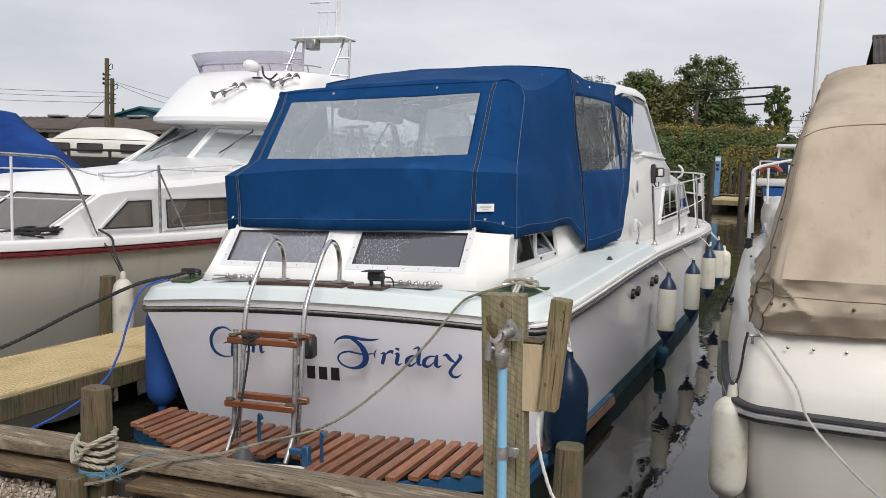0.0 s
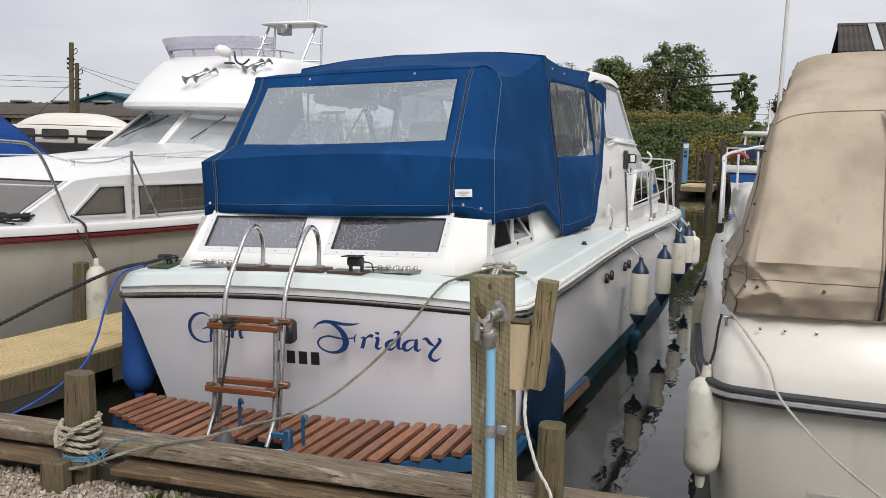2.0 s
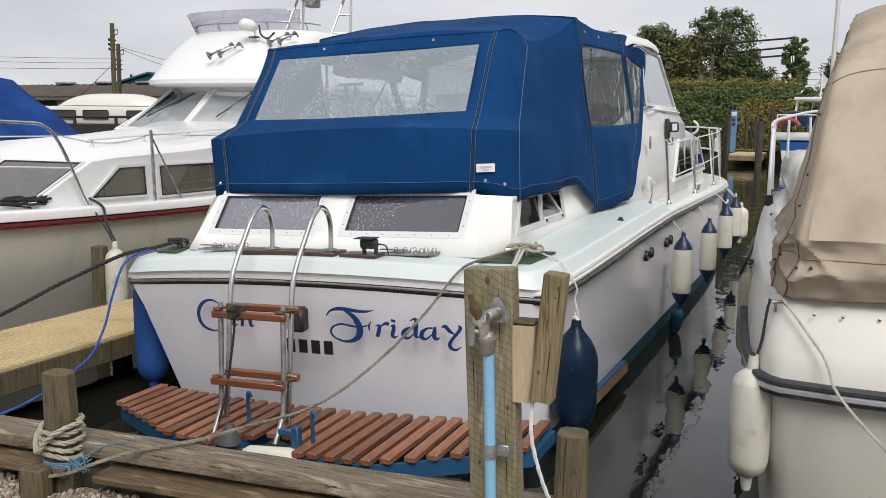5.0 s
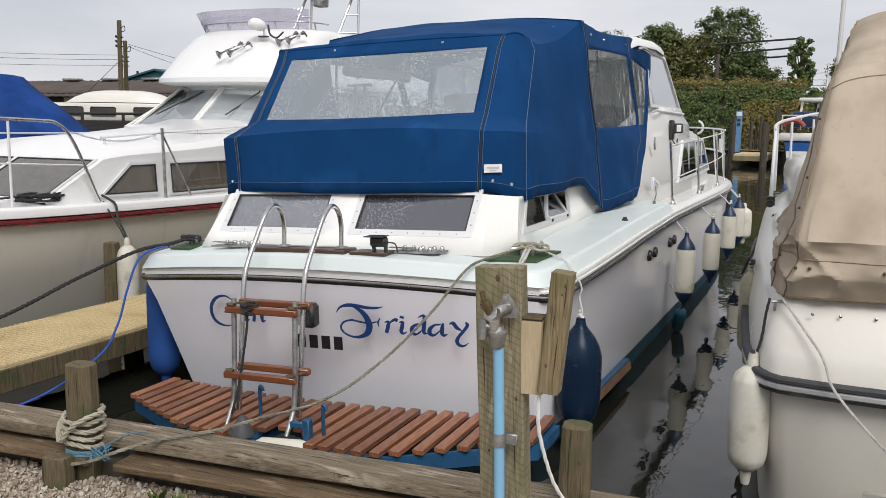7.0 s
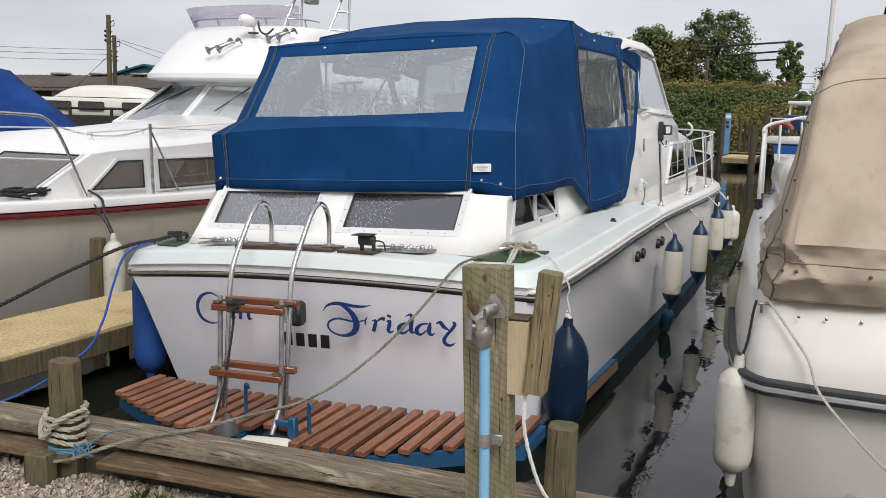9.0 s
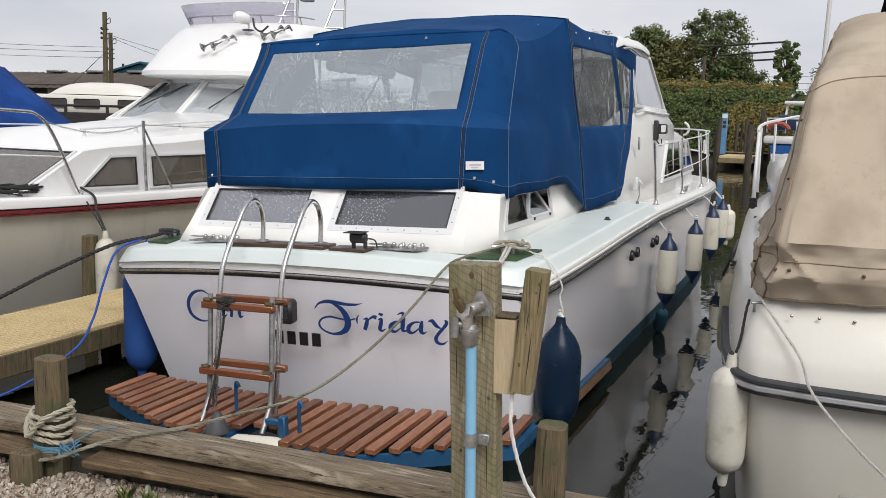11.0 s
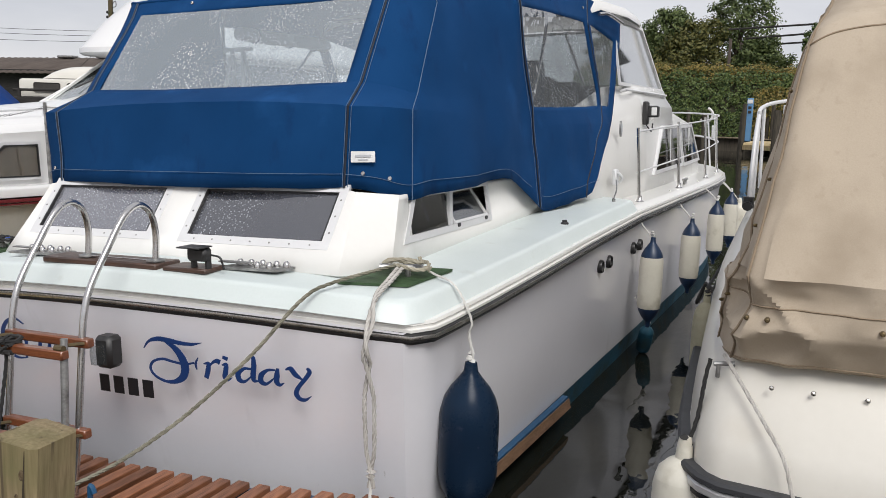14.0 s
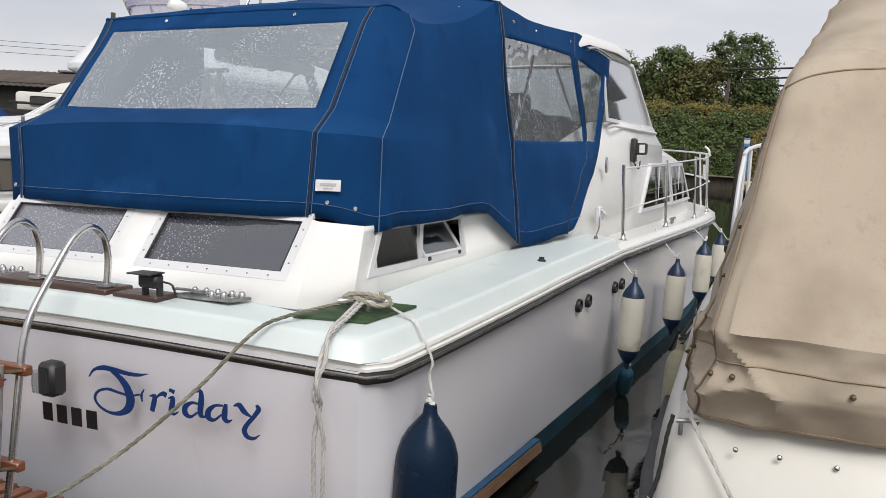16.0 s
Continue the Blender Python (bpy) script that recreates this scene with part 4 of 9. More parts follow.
# label sewn beside the zip
bm = BM()
cen = min(along(3.62, 0.008, 0, 8), key=lambda q: abs(q.z - 1.80)) + Vector((0.0, -0.012, 0.0))
box(bm, (0, 0, 0), (0.115, 0.004, 0.052), m=Matrix.Translation(cen) @ pose(0, 0, 0, -9, 0, 22))
sewn = part("sewn_label", bm, LABEL_WHITE, canopy, "small white woven label")
bm = BM()
box(bm, (0, -0.004, 0.004), (0.075, 0.003, 0.012), m=Matrix.Translation(cen) @ pose(0, 0, 0, -9, 0, 22))
box(bm, (0, -0.004, -0.013), (0.045, 0.003, 0.005), m=Matrix.Translation(cen) @ pose(0, 0, 0, -9, 0, 22))
part("print", bm, LABEL_GREY, sewn)

# ---- canopy hoops and cockpit inside ----
for y0, z0, foot in ((1.25, 2.62, 0.98), (2.12, 2.82, 2.4), (3.5, 2.82, 2.4)):
    bm = BM()
    tube(bm, smooth([(-1.12, foot, 1.72), (-1.08, (y0 + foot) / 2, 2.2), (-0.98, y0, z0 - 0.06), (-0.8, y0, z0), (0.8, y0, z0), (0.98, y0, z0 - 0.06), (1.08, (y0 + foot) / 2, 2.2), (1.12, foot, 1.72)], 5), 0.012, 8)
    part("canopy_hoop", bm, STEEL, boat, "bent stainless canopy hoop")
# Shade low in the cockpit is put into dark floor, seat and dashboard colours.
bm = BM()
box(bm, (0, 2.75, 1.60), (2.2, 3.9, 0.03))
part("cockpit_floor", bm, DARK_TEAK, boat)
for x, y in ((0.55, 4.25), (-0.55, 4.3)):
    bm = BM()
    box(bm, (x, y, 1.86), (0.52, 0.48, 0.34), 0.03)
    box(bm, (x, y - 0.02, 2.07), (0.54, 0.50, 0.11), 0.045, seg=2)
    box(bm, (x, y - 0.26, 2.26), (0.52, 0.12, 0.40), 0.05, seg=2)
    part("helm_seat", bm, CUSHION if x < 0 else FENDER_NAVY, boat, "vinyl helm seat")
bm = BM()
box(bm, (0, 5.35, 1.95), (2.3, 0.5, 0.68), 0.04)
box(bm, (0.5, 5.12, 2.22), (0.6, 0.3, 0.22), 0.04)
part("dashboard", bm, DARK_CABIN, boat, "helm dashboard coloured dark for cockpit shade")
bm = BM()
lathe(bm, [(0.17, -0.012), (0.188, -0.012), (0.196, 0), (0.188, 0.012), (0.17, 0.012)], 24, pose(0.5, 4.88, 2.2, 70, 0, 0))
for k in range(3):
    tube(bm, [pose(0.5, 4.88, 2.2, 70, 0, 0) @ Vector((0, 0, 0)), pose(0.5, 4.88, 2.2, 70, 0, 0) @ Vector((0.18 * math.cos(k * 2.094), 0.18 * math.sin(k * 2.094), 0))], 0.009, 6)
part("steering_wheel", bm, BLACK_PLASTIC, boat, "small black steering wheel")
bm = BM()
tube(bm, smooth([(-1.02, 2.34, 2.62), (-1.00, 2.7, 2.615), (-0.97, 3.1, 2.62), (-0.95, 3.42, 2.61)], 5), 0.052, 14)
part("rolled_blind", bm, CUSHION, boat, "rolled pale canvas along the top of a side window")
for y in (2.5, 2.95, 3.3):
    bm = BM()
    tube(bm, [(-1.0 + 0.056 * math.cos(a), y, 2.617 + 0.056 * math.sin(a)) for a in np.linspace(0, 6.28, 13)], 0.007, 6)
    part("blind_strap", bm, FENDER_NAVY, boat, "dark strap round the rolled canvas")
bm = BM()
for y in (1.50, 1.82):
    for x in (-0.66, -0.36):
        tube(bm, [(x, y, 1.62), (-0.55 if x < -0.5 else -0.47, 1.66, 2.43)], 0.013, 8)
for f in (0.3, 0.55, 0.8):
    tube(bm, [(-0.66 + 0.11 * f, 1.50 + 0.16 * f, 1.62 + 0.81 * f), (-0.36 - 0.11 * f, 1.50 + 0.16 * f, 1.62 + 0.81 * f)], 0.010, 8)
tube(bm, [(-0.62, 1.66, 2.43), (-0.40, 1.66, 2.43)], 0.014, 8)
part("folding_steps", bm, INTERIOR, boat, "pale folding steps standing in the cockpit")

# ---- wheelhouse ----
for sgn in (1, -1):
    bm = BM()
    g = [[(sgn * 1.12, 2.2, 1.20), (sgn * 1.22, 3.2, 1.20), (sgn * 1.37, 3.75, 1.20), (sgn * 1.405, 5.2, 1.20), (sgn * 1.40, 6.9, 1.20)],
         [(sgn * 1.10, 2.2, 1.62), (sgn * 1.19, 3.2, 1.62), (sgn * 1.285, 3.95, 1.62), (sgn * 1.385, 5.2, 1.62), (sgn * 1.385, 6.9, 1.62)],
         [(sgn * 1.08, 2.4, 1.72), (sgn * 1.15, 3.3, 1.85), (sgn * 1.21, 4.3, 2.03), (sgn * 1.345, 5.2, 2.10), (sgn * 1.35, 6.9, 2.10)],
         [(sgn * 1.07, 2.45, 1.73), (sgn * 1.13, 3.35, 1.92), (sgn * 1.175, 4.4, 2.14), (sgn * 1.30, 5.2, 2.20), (sgn * 1.29, 6.85, 2.20)],
         [(sgn * 1.06, 2.5, 1.74), (sgn * 1.12, 3.4, 1.98), (sgn * 1.165, 4.5, 2.25), (sgn * 1.285, 5.2, 2.285), (sgn * 1.275, 6.8, 2.285)]]
    loft(bm, g)
    bmesh.ops.recalc_face_normals(bm, faces=bm.faces)
    part("wheelhouse_side", bm, GEL, boat, "white moulded wheelhouse side", sharp=25, solid=0.02)
bm = BM()
rows = []
for y, w, z in ((3.75, 1.17, 2.845), (4.1, 1.25, 2.93), (5.0, 1.27, 2.965), (5.8, 1.24, 2.965), (6.15, 1.15, 2.93), (6.28, 0.95, 2.90)):
    rows.append([Vector((w * s, y - 0.12 * s * s * (y > 5.5), z + 0.10 * (1 - abs(s) ** 2.5) - (0.05 if abs(s) == 1 else 0))) for s in (-1, -0.97, -0.85, -0.5, 0, 0.5, 0.85, 0.97, 1)])
low_rows = [[p - Vector((0, 0, 0.06)) if 0 < k < 8 else p - Vector((0, 0, 0.03)) for k, p in enumerate(r)] for r in rows]
for r, lr in zip(rows, low_rows):
    r.extend(lr[::-1])
loft(bm, rows, close=True, ends=True)
bmesh.ops.recalc_face_normals(bm, faces=bm.faces)
part("hardtop", bm, GEL, boat, "white rounded hardtop over the helm", sharp=40)
for sgn in (1, -1):
    quad = [Vector((sgn * 1.27, 4.72, 2.30)), Vector((sgn * 1.26, 6.72, 2.30)), Vector((sgn * 1.19, 5.98, 2.86)), Vector((sgn * 1.20, 4.72, 2.86))]
    if sgn < 0:
        quad = [quad[1], quad[0], quad[3], quad[2]]
    win = part("wheelhouse_window", frame_ring(BM(), quad, 0.03, 0.014), ALU, boat, "silver-framed wheelhouse side window")
    part("pane", pane(quad, back=0.004), SIDE_GLASS, win, "clear glass").visible_shadow = False
for x0, x1 in ((-1.24, -0.42), (-0.40, 0.40), (0.42, 1.24)):
    quad = [Vector((x1, 6.78, 2.30)), Vector((x0, 6.78, 2.30)), Vector((x0 * 0.94, 6.02, 2.87)), Vector((x1 * 0.94, 6.02, 2.87))]
    win = part("windscreen", frame_ring(BM(), quad, 0.022, 0.014), ALU, boat, "silver-framed windscreen section")
    part("pane", pane(quad, back=0.004), GLASS, win, "clear glass").visible_shadow = False
bm = BM()
tube(bm, smooth([(1.275, 3.95, 2.80), (1.29, 4.2, 2.825), (1.29, 4.7, 2.80)], 4), 0.014, 8)
part("grab_bar", bm, STEEL, boat, "bright grab bar under the hardtop")
for sgn in (1, -1):
    bm = BM()
    tube(bm, [(sgn * 1.315, 4.75, 2.235), (sgn * 1.315, 6.75, 2.235)], 0.012, 8)
    for y in (4.8, 5.75, 6.7):
        tube(bm, [(sgn * 1.26, y, 2.22), (sgn * 1.315, y, 2.235)], 0.014, 8)
    part("coaming_rail", bm, ALU, boat, "white handrail along the coaming")

# forward cabin with a rounded top
bm = BM()
rows = []
for y, w, z in ((6.5, 1.345, 2.13), (7.2, 1.345, 2.13), (7.9, 1.335, 2.10), (8.4, 1.33, 2.05), (8.8, 1.32, 1.96), (9.3, 1.27, 1.76), (9.8, 1.12, 1.52), (10.1, 0.95, 1.22)):
    rows.append([Vector((w * 1.05, y, 1.2)), Vector((w * 1.03, y, min(z, 1.55))), Vector((w * 0.99, y, z - 0.14 * (z - 1.2))), Vector((w * 0.88, y, z - 0.03 * (z - 1.2))), Vector((w * 0.5, y, z + 0.03 * (z - 1.2))), Vector((0, y, z + 0.05 * (z - 1.2)))])
rows = [r + [Vector((-p.x, p.y, p.z)) for p in r[-2::-1]] for r in rows]
loft(bm, rows)
bmesh.ops.recalc_face_normals(bm, faces=bm.faces)
part("forward_cabin", bm, GEL, boat, "white rounded forward cabin", sharp=35)
for low0, low1, up1, up0, x0, x1 in ((5.70, 7.36, 7.18, 6.16, 1.415, 1.40), (7.54, 8.90, 8.32, 7.34, 1.40, 1.37)):
    for sgn in (1, -1):
        quad = [Vector((sgn * x0, low0, 1.465)), Vector((sgn * x1, low1, 1.475)), Vector((sgn * (x1 - 0.015), up1, 1.885)), Vector((sgn * (x0 - 0.02), up0, 1.875))]
        if sgn < 0:
            quad = [quad[1], quad[0], quad[3], quad[2]]
        win = part("cabin_window", frame_ring(BM(), quad, 0.035, 0.016, 0.02), ALU, boat, "white-framed forward cabin window")
        part("pane", pane(quad, back=-0.006), BLACK_GLASS, win, "dark glass that mirrors the moorings")
        bm = BM()
        c = (quad[0] + quad[1] + quad[2] + quad[3]) / 4
        box(bm, (c.x + sgn * 0.006, c.y, c.z), (0.012, 0.03, 0.40))
        part("divider", bm, ALU, win)

# ---- fittings ----
# flood lamp on the wheelhouse side
bm = BM()
box(bm, (1.395, 5.30, 2.03), (0.05, 0.09, 0.22), 0.012)
box(bm, (1.455, 5.34, 2.045), (0.10, 0.12, 0.11), 0.012)
tube(bm, smooth([(1.40, 5.3, 1.92), (1.44, 5.34, 1.86), (1.44, 5.4, 1.93)], 4), 0.007, 6)
lamp = part("flood_lamp", bm, BLACK_PLASTIC, boat, "small black floodlight")
bm = BM()
box(bm, (1.475, 5.278, 2.045), (0.05, 0.008, 0.075), 0.003)
part("lens", bm, LABEL_WHITE, lamp, "clear square lens")
bm = BM()
lathe(bm, [(0.035, -0.01), (0.035, 0.004), (0.028, 0.006)], 14, pose(1.372, 4.38, 1.89, 0, 90, 0) @ Matrix.Diagonal((1.9, 0.8, 1, 1)))
badge = part("oval_badge", bm, DULL_STEEL, boat, "small oval badge")
bm = BM()
lathe(bm, [(0.026, 0), (0.026, 0.009), (0.02, 0.010)], 14, pose(1.372, 4.38, 1.89, 0, 90, 0) @ Matrix.Diagonal((1.9, 0.8, 1, 1)))
part("face", bm, LABEL_GREY, badge)
bm = BM()
box(bm, (1.415, 4.02, 1.50), (0.04, 0.10, 0.13), 0.01)
tube(bm, smooth([(1.44, 4.0, 1.54), (1.47, 4.02, 1.50), (1.45, 4.04, 1.46)], 4), 0.012, 6)
part("shore_power_inlet", bm, ALU, boat, "small grey metal socket cover")
# exhaust and vent ports
for y in (2.86, 3.09, 3.83, 4.05):
    bm = BM()
    mt = pose(half(y) - 0.068 + shear(0.93), y, 0.950, 0, 90, 0)
    lathe(bm, [(0.046, -0.02), (0.048, 0.012), (0.042, 0.026), (0.035, 0.026), (0.032, 0.004)], 18, mt)
    port = part("hull_port", bm, BLACK_PLASTIC, boat, "round dark-rimmed hull outlet")
    bm = BM()
    lathe(bm, [(0.034, 0.0), (0.034, 0.010), (0.02, 0.012)], 18, mt)
    part("opening", bm, BLACK_PLASTIC, port, "dark opening")
# wooden rubbing block on the waterline
bm = BM()
a, b = Vector((1.470, 1.0, 0.165)), Vector((1.515, 2.28, 0.165))
prism(bm, [a, b, b + Vector((0.012, 0, -0.06)), a + Vector((0.012, 0, -0.06))], 0.035, (1, 0, 0))
part("rubbing_block", bm, surface("worn_brown_block", (0.26, 0.15, 0.085), (0.10, 0.055, 0.03), rough=0.7, scale=4, fine=30, fine_amount=0.5, stretch=(9, 1.2, 9), bump=0.4), boat, "worn wooden block bolted at the waterline")
bm = BM()
prism(bm, [a + Vector((-0.01, 0, 0.002)), b + Vector((-0.01, 0, 0.002)), b + Vector((-0.01, 0, 0.016)), a + Vector((-0.01, 0, 0.012))], 0.040, (1, 0, 0))
part("block_bracket", bm, BLUE_STEEL, boat, "blue painted edging over the block")

# stanchions, rails and pulpit
st_y = (4.2, 5.95, 7.75, 9.25)
for y in st_y:
    bm = BM()
    x = half(y) - 0.085
    tube(bm, [(x, y, 1.19), (x - 0.02, y - 0.02, 1.90 + 0.028 * (y - 4.2))], 0.0135, 8)
    lathe(bm, [(0.035, 1.19), (0.035, 1.20), (0.02, 1.215), (0.016, 1.25)], 10, Matrix.Translation((x, y, lift_at(x, y))))
    part("stanchion", bm, STEEL, boat, "metal side-rail stanchion")
    bm = BM()
    tube(bm, [(-x, y, 1.19), (-x + 0.02, y - 0.02, 1.90 + 0.028 * (y - 4.2))], 0.0135, 8)
    part("stanchion", bm, STEEL, boat)
for z, r in ((1.87, 0.008), (1.53, 0.007)):
    for sgn in (1, -1):
        bm = BM()
        tube(bm, [(sgn * (half(y) - 0.105), y - 0.02, z + 0.026 * (y - 4.2)) for y in np.linspace(4.2, 9.25, 8)], r, 6)
        part("side_rail", bm, ALU, boat, "white rail wire")
bm = BM()
for z in (2.02, 1.66):
    tube(bm, smooth([(half(9.25) - 0.1, 9.23, z), (half(9.8) - 0.1, 9.8, z + 0.02), (1.1, 11.3, z + 0.06), (0.4, 12.6, z + 0.1), (-0.4, 12.6, z + 0.1), (-1.1, 11.3, z + 0.06), (-(half(9.8) - 0.1), 9.8, z + 0.02), (-(half(9.25) - 0.1), 9.23, z)], 5), 0.014, 8)
for y in (9.7, 10.9):
    for sgn in (1, -1):
        tube(bm, [(sgn * (half(y) - 0.08), y, 1.2), (sgn * (half(y) - 0.12), y - 0.15, 2.05)], 0.013, 8)
part("pulpit", bm, ALU, boat, "white tubular bow pulpit")
bm = BM()
box(bm, (1.46, 9.75, 1.80), (0.015, 0.22, 0.20), 0.02)
part("rail_board", bm, LABEL_WHITE, boat, "white board tied to the pulpit")
for y in (6.5,):
    bm = BM()
    tube(bm, [(half(y) - 0.12, y - 0.11, 1.335), (half(y) - 0.12, y + 0.11, 1.335)], 0.016, 8)
    for d in (-0.035, 0.035):
        tube(bm, [(half(y) - 0.12, y + d, 1.25), (half(y) - 0.12, y + d, 1.33)], 0.014, 8)
    part("mooring_cleat", bm, DULL_STEEL, boat, "metal mooring cleat")
bm = BM()
lathe(bm, [(0.026, 0), (0.026, 0.012), (0.016, 0.02), (0.016, 0.03)], 12, Matrix.Translation((1.50, 2.30, 1.244 + lift_at(1.5, 2.3))))
part("filler_cap", bm, BLACK_PLASTIC, boat, "small black deck filler")
bm = BM()
tube(bm, [(1.50, 3.62, 1.30), (1.50, 3.62, 1.36)], 0.014, 8)
tube(bm, smooth([(1.50, 3.62, 1.36), (1.51, 3.66, 1.42), (1.50, 3.70, 1.50)], 4), 0.006, 6)
part("deck_eye", bm, DULL_STEEL, boat, "small deck eye with a cord")

# ---- boarding ladder ----
LADDER_Y = -0.155
ladder = part("boarding_ladder", tube(BM(), [(-0.235, 0.22, 1.325), (0.185, 0.22, 1.325)], 0.004, 6), STEEL, boat, "folding stainless ladder with varnished wooden rungs")
ladder.location.y = LADDER_Y
LX = (-0.230, 0.194)
for x in LX:
    bm = BM()
    tube(bm, smooth([(x, 0.235, 1.31), (x, 0.245, 1.45), (x, 0.215, 1.55), (x, 0.14, 1.59), (x, 0.055, 1.545), (x, -0.045, 1.42), (x, -0.155, 1.265), (x, -0.20, 1.15), (x, -0.225, 1.0)], 5) + [Vector((x, -0.27, 0.66)), Vector((x, -0.315, 0.40))], 0.0155, 10)
    part("rear_rail", bm, STEEL, ladder)
    bm = BM()
    xf = x + 0.012
    tube(bm, smooth([(xf, -0.32, 1.080), (xf, -0.345, 0.72), (xf, -0.37, 0.50), (xf, -0.40, 0.43), (xf, -0.465, 0.335)], 4), 0.0155, 10)
    part("front_rail", bm, DULL_STEEL, ladder)
    bm = BM()
    lathe(bm, [(0.045, 0), (0.045, 0.006), (0.02, 0.012)], 12, Matrix.Translation((x, 0.235, 1.322)))
    part("foot_plate", bm, DULL_STEEL, ladder)
    for z, y in ((1.045, -0.285), (0.660, -0.33)):
        bm = BM()
        tube(bm, [(x - 0.03, y - 0.05, z), (x + 0.045, y + 0.05, z)], 0.008, 6)
        tube(bm, [(xf - 0.022, y - 0.06, z), (xf + 0.022, y - 0.06, z)], 0.014, 8)
        part("rung_bolt", bm, BRASS, ladder, "bronze bolt through a rung")
for z, y0 in ((1.03, -0.285), (0.650, -0.33)):
    for dy, dz, x0, x1 in ((-0.055, -0.012, -0.260, 0.232), (0.06, 0.012, -0.244, 0.252)):
        bm = BM()
        box(bm, ((x0 + x1) / 2, y0 + dy, z + dz), (x1 - x0, 0.042, 0.040), 0.006)
        part("rung", bm, RUNG, ladder, "varnished teak rung")

# hinge board, camera and chrome studs on the stern deck
bm = BM()
box(bm, (-0.115, 0.105, 1.300), (0.72, 0.17, 0.030), 0.006)
part("hinge_board", bm, DARK_TEAK, boat, "wet dark teak pad under the ladder")
bm = BM()
box(bm, (0.40, 0.105, 1.296), (0.25, 0.15, 0.022), 0.006)
part("camera_pad", bm, DARK_TEAK, boat, "smaller weathered wooden pad")
bm = BM()
box(bm, (0.475, 0.055, 1.372), (0.105, 0.06, 0.062), 0.012)
box(bm, (0.470, 0.030, 1.407), (0.125, 0.10, 0.006), 0.002)
box(bm, (0.435, 0.065, 1.327), (0.012, 0.03, 0.05))
box(bm, (0.515, 0.065, 1.327), (0.012, 0.03, 0.05))
tube(bm, smooth([(0.525, 0.075, 1.367), (0.575, 0.075, 1.357), (0.585, 0.085, 1.305)], 4), 0.005, 6)
part("rear_view_camera", bm, BLACK_PLASTIC, boat, "small black hooded rear-view camera")
for cx in (0.66, -0.70):
    bm = BM()
    prism(bm, [(cx - 0.17, 0.15, 1.290), (cx + 0.14, 0.17, 1.290), (cx + 0.18, 0.27, 1.292), (cx - 0.12, 0.27, 1.292)], 0.012, (0, 0, 1))
    box(bm, (cx - 0.10, 0.20, 1.319), (0.17, 0.035, 0.006), m=Matrix.Translation((0, 0, 0)))
    hinge = part("stud_plate", bm, DULL_STEEL, boat, "dull steel plate with domed nuts")
    for dx, dy in ((-0.10, 0.235), (-0.04, 0.24), (0.02, 0.245), (0.10, 0.24), (0.15, 0.245), (0.03, 0.19), (0.09, 0.197)):
        bm = BM()
        lathe(bm, [(0.017, 0), (0.017, 0.014), (0.013, 0.024), (0.006, 0.030)], 10, Matrix.Translation((cx + dx, dy, 1.300)))
        part("domed_nut", bm, STEEL, hinge)

# green mat under the mooring cleat
for sgn in (1, -1):
    bm = BM()
    prism(bm, [(sgn * x, y, 1.251 + lift_at(x, y)) for x, y in ((1.105, 0.20), (1.385, 0.325), (1.43, 0.70), (1.19, 0.60))], 0.012, (0, 0, 1))
    part("cleat_mat", bm, GREEN_MAT, boat, "dark green ribbed rubber mat")
    bm = BM()
    tube(bm, [(sgn * 1.20, 0.40, 1.305), (sgn * 1.38, 0.49, 1.298)], 0.015, 8)
    for f in (0.35, 0.65):
        c = Vector((sgn * (1.20 + 0.18 * f), 0.40 + 0.09 * f, 1.255))
        tube(bm, [c, c + Vector((0, 0, 0.045))], 0.014, 8)
    part("stern_cleat", bm, DULL_STEEL, boat, "metal stern cleat")

# stern light
bm = BM()
box(bm, (0.065, stern_y(0.06, 0.92) - 0.045, 0.925), (0.10, 0.09, 0.15), 0.018)
light = part("stern_light", bm, BLACK_PLASTIC, boat, "black stern navigation light")
bm = BM()
lathe(bm, [(0.040, -0.045), (0.043, 0.0), (0.040, 0.045)], 14, Matrix.Translation((0.05, stern_y(0.05, 0.92) - 0.085, 0.92)))
part("lens", bm, GLASS, light, "clear ribbed lens")

# ---- name on the stern: two words with swash capitals, and a row of plain bars ----
def on_stern(me_or_bm, name, material, x, z, turn=0.0):
    """Lettering bent on to the rounded stern."""
    if isinstance(me_or_bm, bmesh.types.BMesh):
        bmx = me_or_bm
    else:
        bmx = BM()
        bmx.from_mesh(me_or_bm)
        bpy.data.meshes.remove(me_or_bm)
    for v in bmx.verts:
        px, pz, d = v.co.x + x, v.co.z + z, v.co.y
        v.co = Vector((px + shear(pz) * 0, stern_y(px, pz) + 0.02 - 0.005 + d - 0.001, pz))
    return part(name, bmx, material, boat, "dark blue script lettering" if material is INK_BLUE else "")


